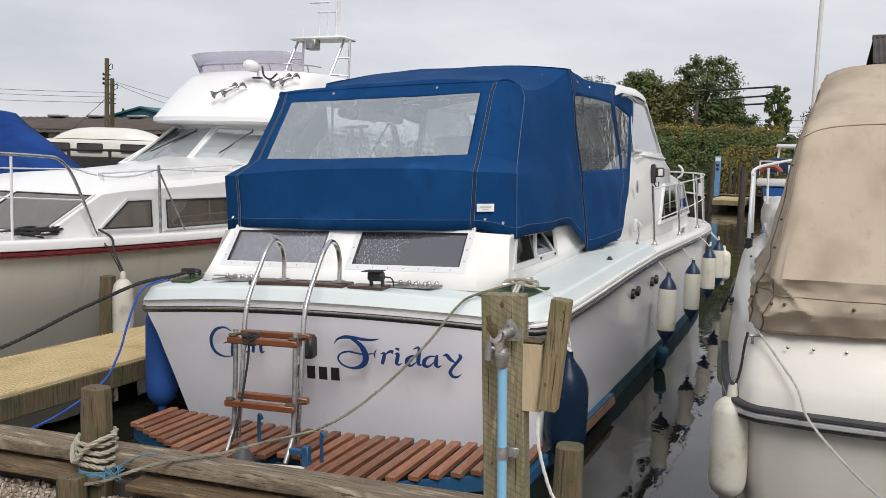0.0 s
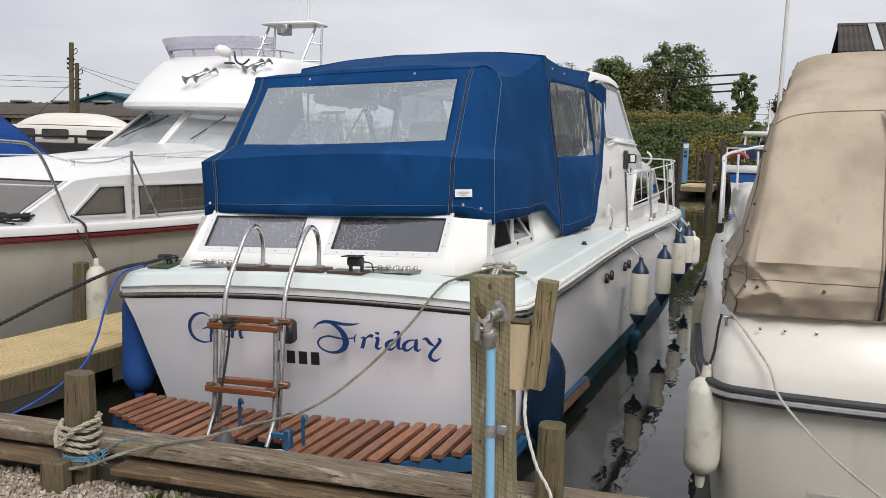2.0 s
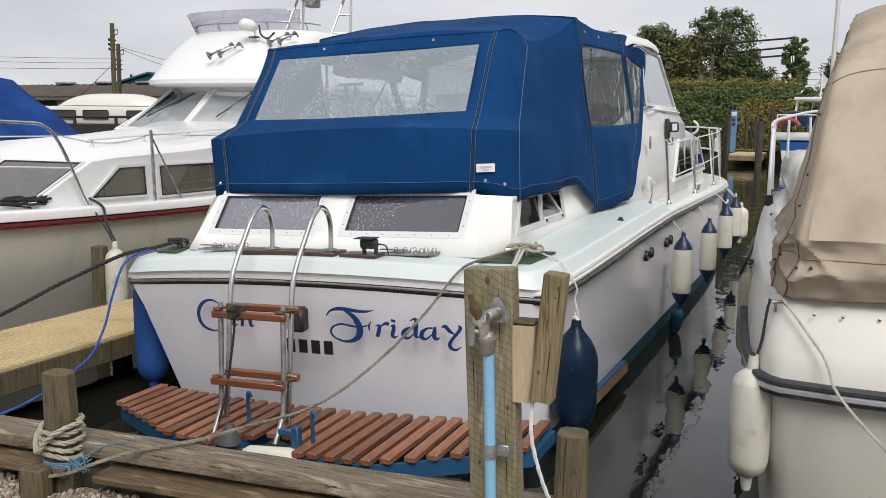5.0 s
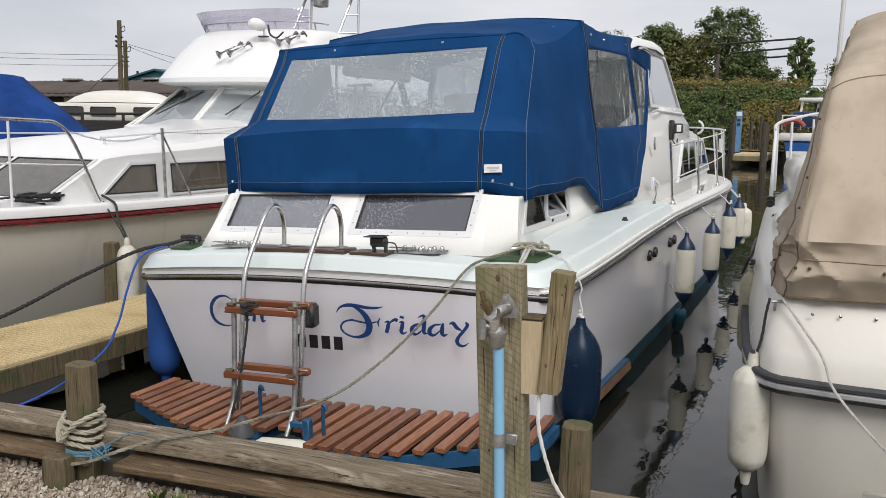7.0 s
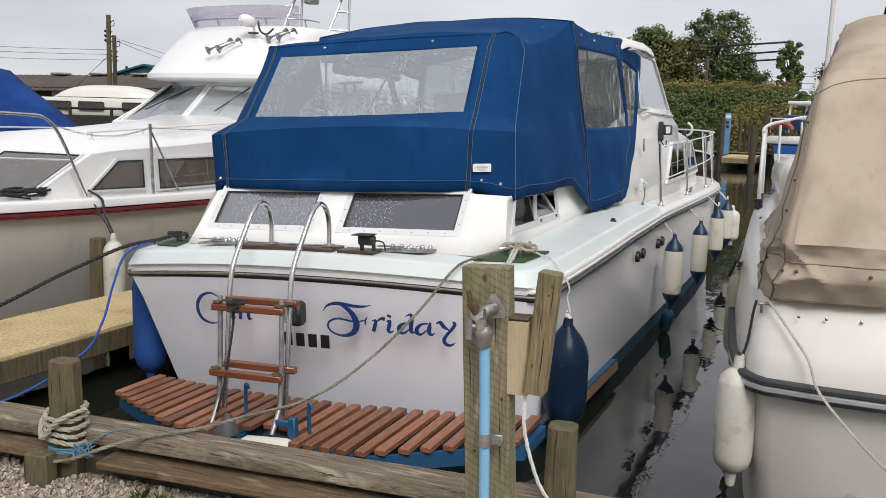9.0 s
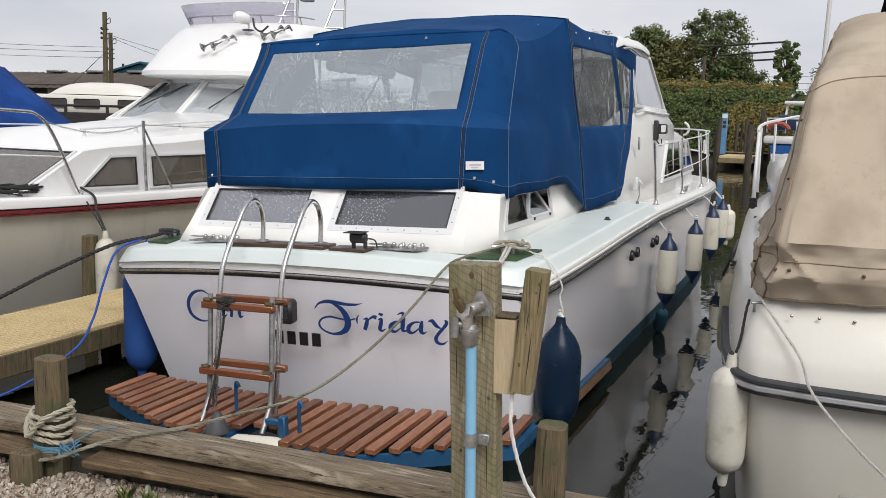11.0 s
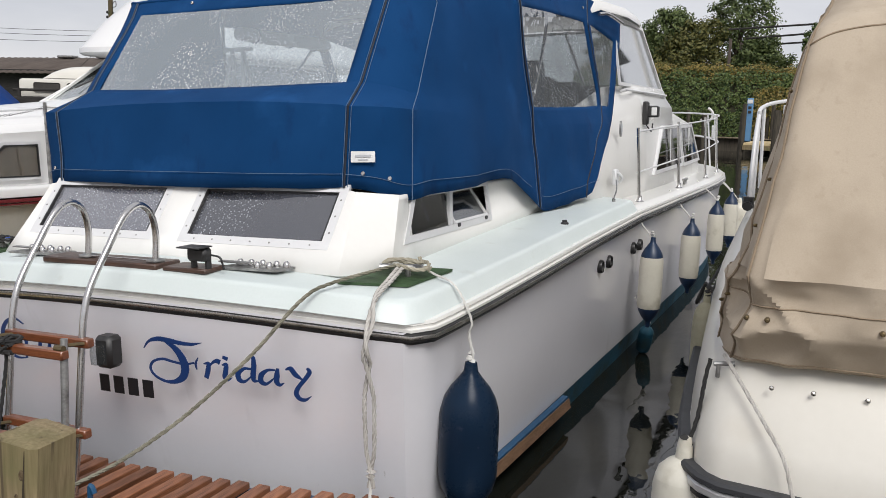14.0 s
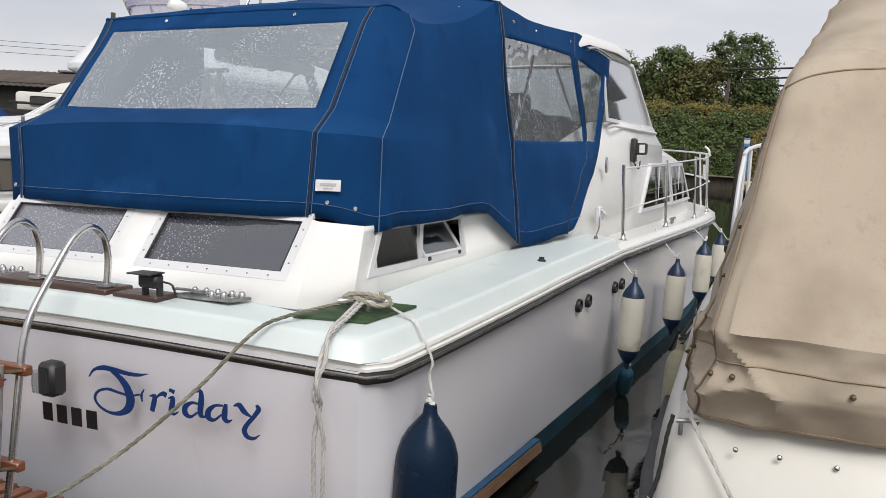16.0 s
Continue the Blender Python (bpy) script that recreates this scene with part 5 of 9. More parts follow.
PEN = {  # strokes of each letter from its foot line: points (along, up) and widths, in metres
    "G": (([(0.19, 0.172), (0.13, 0.192), (0.055, 0.172), (0.008, 0.120), (0.005, 0.060), (0.04, 0.012), (0.11, -0.010), (0.18, -0.004)], [0.005, 0.012, 0.022, 0.028, 0.026, 0.020, 0.012, 0.006]),
          ([(0.115, 0.080), (0.165, 0.096), (0.195, 0.086), (0.188, 0.040), (0.186, -0.004)], [0.005, 0.014, 0.022, 0.022, 0.014])),
    "F": (([(0.0, 0.140), (0.03, 0.174), (0.08, 0.190), (0.14, 0.188), (0.21, 0.180), (0.27, 0.180), (0.318, 0.190)], [0.004, 0.012, 0.022, 0.022, 0.018, 0.014, 0.003]),
          ([(0.123, 0.182), (0.172, 0.155), (0.206, 0.115), (0.221, 0.066), (0.206, 0.023), (0.164, -0.003), (0.108, -0.008), (0.052, 0.012), (0.027, 0.046), (0.047, 0.080), (0.10, 0.097), (0.153, 0.090), (0.218, 0.083), (0.270, 0.094)], [0.010, 0.026, 0.036, 0.042, 0.036, 0.022, 0.012, 0.010, 0.012, 0.012, 0.012, 0.011, 0.010, 0.008]),
          ([(0.294, 0.120), (0.280, 0.092), (0.283, 0.064)], [0.003, 0.012, 0.004])),
    "r": (([(-0.012, 0.066), (0.012, 0.068), (0.008, 0.038), (-0.004, 0.0)], [0.005, 0.018, 0.024, 0.022]), ([(0.010, 0.046), (0.032, 0.072), (0.056, 0.084), (0.072, 0.078)], [0.005, 0.010, 0.020, 0.022])),
    "i": (([(-0.012, 0.067), (0.008, 0.069), (0.004, 0.038), (-0.002, 0.012), (0.012, 0.0), (0.034, 0.012)], [0.005, 0.020, 0.024, 0.022, 0.013, 0.004]), ([(-0.006, 0.104), (0.018, 0.096)], [0.013, 0.017])),
    "d": (([(0.070, 0.060), (0.038, 0.060), (0.008, 0.038), (0.008, 0.010), (0.034, 0.0), (0.070, 0.026)], [0.008, 0.014, 0.024, 0.024, 0.013, 0.006]), ([(0.048, 0.104), (0.082, 0.116), (0.086, 0.080), (0.080, 0.036), (0.083, 0.010), (0.108, 0.008)], [0.004, 0.016, 0.024, 0.025, 0.018, 0.004])),
    "a": (([(0.072, 0.066), (0.036, 0.062), (0.006, 0.037), (0.004, 0.008), (0.030, 0.0), (0.066, 0.028)], [0.008, 0.013, 0.024, 0.024, 0.013, 0.006]), ([(0.086, 0.074), (0.080, 0.042), (0.078, 0.013), (0.092, 0.0), (0.112, 0.010)], [0.013, 0.025, 0.024, 0.015, 0.004])),
    "y": (([(0.0, 0.070), (0.024, 0.076), (0.046, 0.050), (0.074, 0.032)], [0.005, 0.022, 0.022, 0.007]), ([(0.100, 0.084), (0.110, 0.066), (0.088, 0.033), (0.058, -0.002), (0.044, -0.032), (0.057, -0.056), (0.085, -0.060), (0.112, -0.042)], [0.010, 0.020, 0.018, 0.018, 0.022, 0.018, 0.014, 0.003])),
    "n": (([(-0.014, 0.066), (0.008, 0.068), (0.006, 0.036), (0.0, 0.0)], [0.005, 0.018, 0.024, 0.022]), ([(0.008, 0.045), (0.038, 0.078), (0.066, 0.076), (0.068, 0.036), (0.074, 0.008), (0.098, 0.014)], [0.005, 0.012, 0.022, 0.025, 0.018, 0.004])),
}
for letter, x, z in (("G", -0.780, 0.800), ("i", -0.480, 0.838), ("n", -0.412, 0.838), ("F", 0.217, 0.799), ("r", 0.551, 0.828), ("i", 0.645, 0.829), ("d", 0.705, 0.828), ("a", 0.818, 0.827), ("y", 0.940, 0.828)):
    bm = BM()
    for line, wide in PEN[letter]:
        ribbon(bm, [(u, 0, v) for u, v in line], wide)
    bmesh.ops.recalc_face_normals(bm, faces=bm.faces)
    on_stern(bm, "boat_name", INK_BLUE, x, z)
for k in range(4):
    bm = BM()
    box(bm, (0.0, 0, 0), (0.060, 0.002, 0.084))
    on_stern(bm, "registration_bar", INK_BLACK, -0.046 + 0.088 * k, 0.742)

# ---- swim platform of slats on a blue frame ----
def plat_back(x):
    """The platform's outer edge: straight amidships, cut back at both ends."""
    return float(np.interp(x, [-1.2, -1.15, -0.44, -0.2, 0.75, 0.90, 1.16, 1.6], [-0.33, -0.375, -0.735, -0.77, -0.775, -0.735, -0.56, -0.27]))


platform = part("swim_platform", BM(), BLUE_STEEL, boat, "slatted teak bathing platform on a blue steel frame")
bm = BM()
for off in (0.03,):
    sweep(bm, [Vector((x, plat_back(x) + off, 0.31)) for x in np.linspace(-1.18, 1.57, 29)], [(-0.012, -0.055), (0.012, -0.055), (0.012, 0.03), (-0.012, 0.03)])
sweep(bm, [Vector((x, stern_y(x, 0.3) - 0.03, 0.31)) for x in np.linspace(-1.16, 1.55, 15)], [(-0.012, -0.055), (0.012, -0.055), (0.012, 0.03), (-0.012, 0.03)])
for x in (-1.185, -0.6, 0.0, 0.4, 1.0, 1.56):
    box(bm, (x, (plat_back(x) + stern_y(x, 0.3)) / 2, 0.29), (0.035, stern_y(x, 0.3) - plat_back(x) - 0.08, 0.06))
part("platform_frame", bm, BLUE_STEEL, platform, "blue painted steel frame")
n_slats = 28
for k in range(n_slats):
    x = -1.135 + 2.66 * k / (n_slats - 1)
    y1 = stern_y(x, 0.36) - 0.035
    y0 = plat_back(x)
    if 12 <= k <= 15:
        y0 = y0 + (0.20 if k in (13, 14) else 0.14)
    bm = BM()
    box(bm, (0, 0, 0), (0.062, y1 - y0, 0.032), 0.004)
    ob = part("slat", bm, TEAK, platform)
    ob.matrix_basis = pose(x, (y0 + y1) / 2, 0.362 + random.uniform(-0.003, 0.003), 0, 0, random.uniform(-1.0, 1.0))
for x, y in ((-0.10, -0.43), (0.455, -0.62)):
    bm = BM()
    tube(bm, smooth([(x, y, 0.28), (x, y, 0.52), (x + 0.012, y, 0.545), (x + 0.024, y, 0.52)], 4), 0.011, 8)
    part("locating_pin", bm, BLUE_STEEL, platform, "blue upright pin")
bm = BM()
box(bm, (0.39, -0.68, 0.38), (0.045, 0.045, 0.20), 0.006)
box(bm, (0.33, -0.68, 0.44), (0.10, 0.03, 0.035), 0.006)
box(bm, (0.17, -0.68, 0.282), (0.55, 0.17, 0.02), 0.004)
part("ladder_bracket", bm, BLUE_STEEL, platform, "blue bracket for the ladder foot")


# ---- water, banks and gravel ----
QUAY = pose(0.5, -1.62, 0, 0, 0, 5.2)  # along the edge timbers
bm = BM()
vs = [bm.verts.new(p) for p in ((-600, -40, 0.07), (600, -40, 0.07), (600, 54, 0.07), (-600, 54, 0.07))]
bm.faces.new(vs)
single("water", bm, WATER, "still dark river water between the boats", "water", kind="structure")
bm = BM()
vs = [bm.verts.new(p) for p in ((-900, -900, -1.4), (900, -900, -1.4), (900, 1500, -1.4), (-900, 1500, -1.4))]
bm.faces.new(vs)
single("ground", bm, EARTH, "dark mud bed that runs on as flat land", "ground", kind="structure")
bm = BM()
box(bm, (0, -25.02, -0.40), (240, 49.9, 1.9), 0.0, m=QUAY)
single("pavement", bm, GRAVEL, "quay surface of pale shingle behind edge timbers", "gravel", kind="structure")
bm = BM()
box(bm, (0, 100, -0.50), (900, 90, 2.1))
box(bm, (-75, 40, -0.50), (104, 52, 2.3))
single("far_bank", bm, GRASS, "low grassy bank beyond the moorings", "bank", kind="structure")


def pebbles(count, seed):
    rnd = random.Random(seed)
    mould = BM()
    ball = bmesh.ops.create_icosphere(mould, subdivisions=1, radius=1.0)["verts"]
    shape = [v.co.copy() for v in ball]
    order = {v: k for k, v in enumerate(ball)}
    sides = [[order[v] for v in f.verts] for f in {f for v in ball for f in v.link_faces}]
    sides.sort()
    mould.free()
    bm = BM()
    for _ in range(count):
        u, v = rnd.uniform(-2.6, 3.4), rnd.uniform(-1.15, -0.12)
        p = QUAY @ Vector((u - 0.2, v - 0.05, 0.55))
        s = 0.0055 + 0.0105 * rnd.random() ** 2.2
        mt = Matrix.Translation((p.x, p.y, p.z + s * 0.25 + rnd.uniform(0, 0.010))) @ pose(0, 0, 0, rnd.uniform(0, 360), rnd.uniform(0, 360), rnd.uniform(0, 360)) @ Matrix.Diagonal((s * rnd.uniform(0.9, 1.6), s * rnd.uniform(0.7, 1.1), s * rnd.uniform(0.6, 0.9), 1))
        vs = [bm.verts.new(mt @ q) for q in shape]
        for f in sides:
            bm.faces.new([vs[k] for k in f])
    return bm


def pebble_material():
    mat = bpy.data.materials.new("mixed_shingle")
    mat.use_nodes = True
    n, l = mat.node_tree.nodes, mat.node_tree.links
    geo, ramp = n.new("ShaderNodeNewGeometry"), n.new("ShaderNodeValToRGB")
    e = ramp.color_ramp.elements
    e[0].color, e[1].color = (0.140, 0.095, 0.062, 1), (0.50, 0.455, 0.39, 1)
    e.new(0.35).color = (0.255, 0.190, 0.132, 1)
    e.new(0.65).color = (0.36, 0.315, 0.26, 1)
    l.new(geo.outputs["Random Per Island"], ramp.inputs["Fac"])
    l.new(ramp.outputs["Color"], n["Principled BSDF"].inputs["Base Color"])
    n["Principled BSDF"].inputs["Roughness"].default_value = 0.7
    return mat


# ---- edge timbers, posts and tap ----
def timber(name, x0, x1, y0, y1, z0, z1, material, label, seed=0, wear=0.006):
    """A sawn baulk with worn, uneven edges, along the quay."""
    bm = BM()
    n = max(6, int((x1 - x0) / 0.12))
    rows = []
    for i in range(n + 1):
        x = x0 + (x1 - x0) * i / n
        j = lambda k: wear * noise.noise(Vector((x * 1.7, k * 3.1 + seed, seed * 1.3)))
        c = 0.007
        rows.append([Vector((x, y0 + c + j(1), z0)), Vector((x, y1 - c + j(2), z0)), Vector((x, y1 + j(3), z0 + c)), Vector((x, y1 + j(4), z1 - c + j(5))), Vector((x, y1 - c + j(6), z1 + j(7))), Vector((x, (y0 + y1) / 2, z1 + j(10) - 0.002)), Vector((x, y0 + c + j(8), z1 + j(9))), Vector((x, y0 + j(1), z1 - c + j(11))), Vector((x, y0 + j(2), z0 + c))])
    loft(bm, [[QUAY @ p for p in r] for r in rows], close=True, ends=True)
    bmesh.ops.recalc_face_normals(bm, faces=bm.faces)
    return single(name, bm, material, label, "timber", "quay edge timbers")


timber("edge_timber", -7.0, 7.5, -0.168, 0.0, 0.690, 0.75, OLD_TIMBER, "weathered grey timber baulk along the quay edge", 1)
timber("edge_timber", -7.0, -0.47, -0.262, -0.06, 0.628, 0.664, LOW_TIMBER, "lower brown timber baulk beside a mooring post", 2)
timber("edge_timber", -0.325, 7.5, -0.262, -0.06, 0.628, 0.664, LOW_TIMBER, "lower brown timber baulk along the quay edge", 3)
# Dark face rises under the lower baulk to stand in for the shadow gap.
timber("edge_timber", -7.0, 7.5, -0.15, 0.04, -0.6, 0.622, PILE, "timber quay facing, dark to fill the shadow gap below the edge", 4)


def post(name, x, y, z0, z1, wx, wy, material, label, lean=(0, 0), turn=5.0, bevel=0.012, group="timber posts", knots=(), cracks=(), cut_top=None):
    bm = BM()
    rows = []
    n = 8
    for i in range(n + 1):
        f = i / n
        z = z0 + (z1 - z0) * f
        s = 1.0 if i < n else (0.94 if bevel > 0.008 else 0.985)
        sh = lambda k: 0.003 * noise.noise(Vector((k * 4.0 + x, z * 3, y)))
        pts = []
        for a, b, k in ((-1, -1, 1), (1, -1, 2), (1, 1, 3), (-1, 1, 4)):
            for da, db in (((1, 0), (0, 1)) if a * b < 0 else ((0, 1), (1, 0))):
                pts.append(Vector((a * (wx / 2 * s - bevel * da) + sh(k), b * (wy / 2 * s - bevel * db) + sh(k + 5), z - (0.0 if i < n else 0.0))))
        rows.append(pts)
    top = [Vector((p.x * 0.86, p.y * 0.86, z1 + (0.006 if bevel > 0.008 else 0.0015))) for p in rows[-1]]
    rows.append(top)
    tilt = Matrix.Translation((0, 0, z1)) @ pose(x, y, 0, lean[0], lean[1], turn) @ Matrix.Translation((0, 0, -z1))
    loft(bm, [[tilt @ Vector((p.x, p.y, p.z)) for p in r] for r in rows], close=True, ends=True)
    bmesh.ops.recalc_face_normals(bm, faces=bm.faces)
    ob = single(name, bm, material, label, "post", group, sharp=30)
    for dx, z, r in knots:
        r *= 0.72
        kb = BM()
        lathe(kb, [(r, -0.002), (r, 0.0006), (r * 0.72, 0.0016), (r * 0.45, 0.0008), (r * 0.12, 0.0014)], 12, tilt @ pose(dx, -wy / 2, z, 90, 0, 0) @ Matrix.Diagonal((0.8, 1.25, 1, 1)))
        part("knot", kb, KNOT, ob, "dark knot in the wood")
    for dx, za, zb in cracks:
        kb = BM()
        prism(kb, [tilt @ Vector((dx, -wy / 2 - 0.0008, za)), tilt @ Vector((dx + 0.0022, -wy / 2 - 0.0008, za * 0.4 + zb * 0.6)), tilt @ Vector((dx + 0.0010, -wy / 2 - 0.0008, zb)), tilt @ Vector((dx - 0.0012, -wy / 2 - 0.0008, za * 0.6 + zb * 0.4))], 0.001, (0, 1, 0))
        part("drying_crack", kb, CRACK, ob, "thin dark drying crack")
    if cut_top:
        kb = BM()
        box(kb, (0, 0, z1 + 0.008), (wx * 0.92, wy * 0.92, 0.006), 0.002, m=tilt)
        part("sawn_end", kb, cut_top, ob, "dirty brown end grain")
    return ob


KNOT = surface("dark_wood_knot", (0.125, 0.090, 0.047), (0.060, 0.042, 0.022), rough=0.75, scale=90, fine=200)
CRACK = surface("dark_wood_crack", (0.035, 0.025, 0.014), rough=0.9, scale=40)


post("mooring_post", -0.012, -1.855, 0.0, 1.055, 0.128, 0.098, POST_DARK, "short squared timber mooring post wound with rope", turn=8, bevel=0.022, cracks=((0.012, 1.03, 0.90), (-0.03, 0.99, 0.92)))
post("mooring_post", 2.105, -1.62, -0.5, 1.045, 0.108, 0.105, POST_DARK, "short squared timber mooring post at the quay edge", turn=8, bevel=0.018, knots=((0.02, 0.93, 0.009),), cracks=((-0.02, 1.02, 0.80), (0.025, 0.88, 0.70)))
post("packing_block", -0.040, -1.975, 0.40, 0.680, 0.118, 0.080, POST_DARK, "dark timber block beside the mooring post", turn=6, group="timber blocks")
post("tap_post", 2.050, -2.31, 0.0, 1.715, 0.130, 0.072, SAWN, "tall sawn timber post that carries a tap", lean=(0, -2.6), turn=3, bevel=0.004, knots=((0.0, 1.688, 0.012), (0.045, 1.355, 0.007), (-0.035, 1.20, 0.006), (0.030, 0.98, 0.008)), cracks=((0.028, 1.70, 1.50), (-0.045, 1.52, 1.36), (0.038, 1.33, 1.08), (-0.01, 1.20, 0.95)))
post("spacer_block", 2.148, -2.305, 1.375, 1.575, 0.062, 0.07, FRESH, "pale cut spacer block nailed between two posts", lean=(0, -1.2), turn=3, bevel=0.004, group="timber blocks", cut_top=POST_DARK)
post("short_board", 2.230, -2.32, 1.385, 1.715, 0.056, 0.065, TREATED, "short treated timber offcut fixed beside a tall post", lean=(0, 5.0), turn=3, bevel=0.006, group="timber blocks", knots=((0.014, 1.685, 0.0065), (0.008, 1.660, 0.004), (-0.012, 1.463, 0.007)), cracks=((0.017, 1.712, 1.60), (-0.006, 1.70, 1.53), (0.010, 1.56, 1.42), (-0.018, 1.62, 1.50)))

tap = thing("garden_tap", "dull metal tap on a wall plate above a blue pipe", "tap", m=pose(2.075, -2.372, 0, 0, 0, 3))
bm = BM()
tube(bm, smooth([(0.018, -0.004, 1.614), (0.004, -0.030, 1.612), (-0.006, -0.044, 1.598), (-0.004, -0.042, 1.560)], 5), 0.0165, 14)
lathe(bm, [(0.020, -0.012), (0.024, -0.008), (0.024, 0.010), (0.018, 0.014)], 6, pose(-0.010, -0.048, 1.604, 55, -40, 0))
part("tap_body", bm, TAP_METAL, tap, "scratched grey metal tap elbow")
bm = BM()
tube(bm, [(-0.012, -0.050, 1.604), (-0.030, -0.062, 1.640)], 0.0135, 10)
lathe(bm, [(0.016, -0.006), (0.016, 0.006), (0.010, 0.010)], 6, Matrix.Translation((-0.026, -0.059, 1.632)) @ Vector((-0.4, -0.25, 0.8)).to_track_quat("Z", "Y").to_matrix().to_4x4())
tube(bm, [(-0.030, -0.062, 1.640), (-0.036, -0.066, 1.668)], 0.0075, 8)
part("spindle", bm, BRASS, tap, "brass spindle and gland nut")
bm = BM()
tube(bm, [(-0.034, -0.052, 1.590), (-0.034, -0.052, 1.536)], 0.0115, 10)
tube(bm, [(-0.034, -0.052, 1.572), (-0.008, -0.046, 1.572)], 0.009, 8)
part("drain_cock", bm, DULL_STEEL, tap, "small dull drain cock")
bm = BM()
prism(bm, [(-0.012, 0.0, 1.602), (0.006, 0.0, 1.652), (0.020, 0.0, 1.654), (0.052, 0.0, 1.606), (0.046, 0.0, 1.592), (0.0, 0.0, 1.585)], 0.006, (0, -1, 0))
for x, z in ((0.012, 1.642), (0.040, 1.602)):
    lathe(bm, [(0.0070, 0.005), (0.0070, 0.011), (0.003, 0.012)], 8, pose(x, 0, z, 90, 0, 0))
part("wall_plate", bm, DULL_STEEL, tap, "galvanised wall plate with screws")
bm = BM()
lathe(bm, [(0.0165, 1.512), (0.020, 1.516), (0.0245, 1.545), (0.0275, 1.549), (0.0275, 1.558), (0.021, 1.561), (0.018, 1.572)], 10, Matrix.Translation((0.0, -0.036, 0)))
part("union_nut", bm, DULL_STEEL, tap, "grey metal union nut")
bm = BM()
tube(bm, [(0.004, -0.032, 1.522), (0.012, -0.030, 1.25), (0.022, -0.030, 0.9), (0.034, -0.030, 0.45)], 0.0145, 14)
part("water_pipe", bm, PIPE_BLUE, tap, "light blue plastic water pipe")
bm = BM()
lathe(bm, [(0.0152, 1.240), (0.0190, 1.241), (0.0190, 1.275), (0.0152, 1.276)], 12, Matrix.Translation((0.012, -0.030, 0)))
box(bm, (0.042, -0.014, 1.258), (0.036, 0.018, 0.032), 0.003)
lathe(bm, [(0.007, 0), (0.007, 0.008)], 8, pose(0.046, -0.022, 1.258, 90, 0, 0))
part("pipe_clip", bm, DULL_STEEL, tap, "galvanised pipe clip")

# ---- ropes on the quay ----
def rope(name, pts, r, material, label, strands=True, group="mooring ropes", step=0.02):
    line = even(smooth(pts, 8), step)
    bm = rope_strands(line, r) if strands else tube(BM(), line, r, 7)
    return single(name, bm, material, label, "rope", group)


BX, BY = -0.012, -1.855
winds = []
for k in range(0, 75):
    a = 2 * math.pi * k / 18
    c, s = (math.copysign(abs(q) ** 0.62, q) for q in (math.cos(a), math.sin(a)))
    w = Vector((0.079 * c * (1 + 0.02 * math.sin(3 * a)), 0.064 * s, 0.0))
    w.rotate(Matrix.Rotation(radians(8), 4, "Z"))
    winds.append(Vector((BX + w.x, BY + w.y, 0.850 - 0.00190 * k + 0.012 * math.sin(a * 0.93 + 0.4))))
rope("mooring_rope", winds, 0.0115, ROPE, "thick weathered rope wound round a mooring post")
rope("mooring_rope", smooth([(BX + 0.092, BY + 0.02, 0.85), (BX + 0.074, BY - 0.072, 0.84), (BX + 0.01, BY - 0.092, 0.79), (BX - 0.04, BY - 0.094, 0.735), (BX - 0.086, BY - 0.055, 0.78), (BX - 0.098, BY, 0.83)], 4), 0.0115, ROPE, "crossing turn of thick weathered rope on a post")
B_TO_W = pose(0, 0, 0, 0, LIST, 0)
start = Vector((BX - 0.09, BY - 0.085, 0.625))
cleat_w = B_TO_W @ Vector((1.27, 0.42, 1.312))
lip_w = B_TO_W @ Vector((1.13, 0.12, 1.275))
edge_w = B_TO_W @ Vector((1.06, -0.01, 1.222))
run = [start, Vector((BX + 0.04, BY - 0.100, 0.650)), Vector((0.15, -1.955, 0.690)), Vector((0.25, -1.93, 0.735)), Vector((0.345, -1.845, 0.763)), Vector((0.435, -1.715, 0.764)), Vector((0.515, -1.60, 0.764)), Vector((0.565, -1.40, 0.755)), Vector((0.58, -1.18, 0.725)), Vector((0.595, -0.95, 0.700)), Vector((0.64, -0.70, 0.725)), Vector((0.70, -0.50, 0.795)), Vector((0.79, -0.36, 0.905)), Vector((0.905, -0.19, 1.075)), edge_w, lip_w, cleat_w]
rope("mooring_rope", run, 0.0085, ROPE_OLIVE, "olive-grey mooring rope from a post to the cruiser's stern cleat")
bm = BM()
for k in range(4):
    line = [Vector((BX + 0.083 * math.cos(a) * (1 - 0.1 * math.sin(2 * a) ** 2 + 0.06), BY + 0.068 * math.sin(a), 0.668 + 0.006 * k)) for a in np.linspace(0, 2 * math.pi, 19)]
    tube(bm, line, 0.005, 5, caps=False)
rnd = random.Random(4)
for k in range(14):
    a = Vector((BX + 0.10, BY - 0.04, 0.70))
    tube(bm, smooth([a, a + Vector((rnd.uniform(0.01, 0.06), rnd.uniform(-0.05, 0.03), rnd.uniform(-0.035, 0.04))), a + Vector((rnd.uniform(0.03, 0.09), rnd.uniform(-0.06, 0.03), rnd.uniform(-0.045, 0.035)))], 4), 0.003, 4)
tube(bm, smooth([(BX + 0.13, BY - 0.02, 0.715), (BX + 0.20, BY + 0.05, 0.757), (BX + 0.27, BY + 0.10, 0.765)], 4), 0.003, 4)
single("twine", bm, TWINE, "frayed pale blue twine tied round a mooring post", "twine")

# rope coiled on the starboard stern cleat, and its tails
def boat_pt(x, y, z):
    return B_TO_W @ Vector((x, y, z))


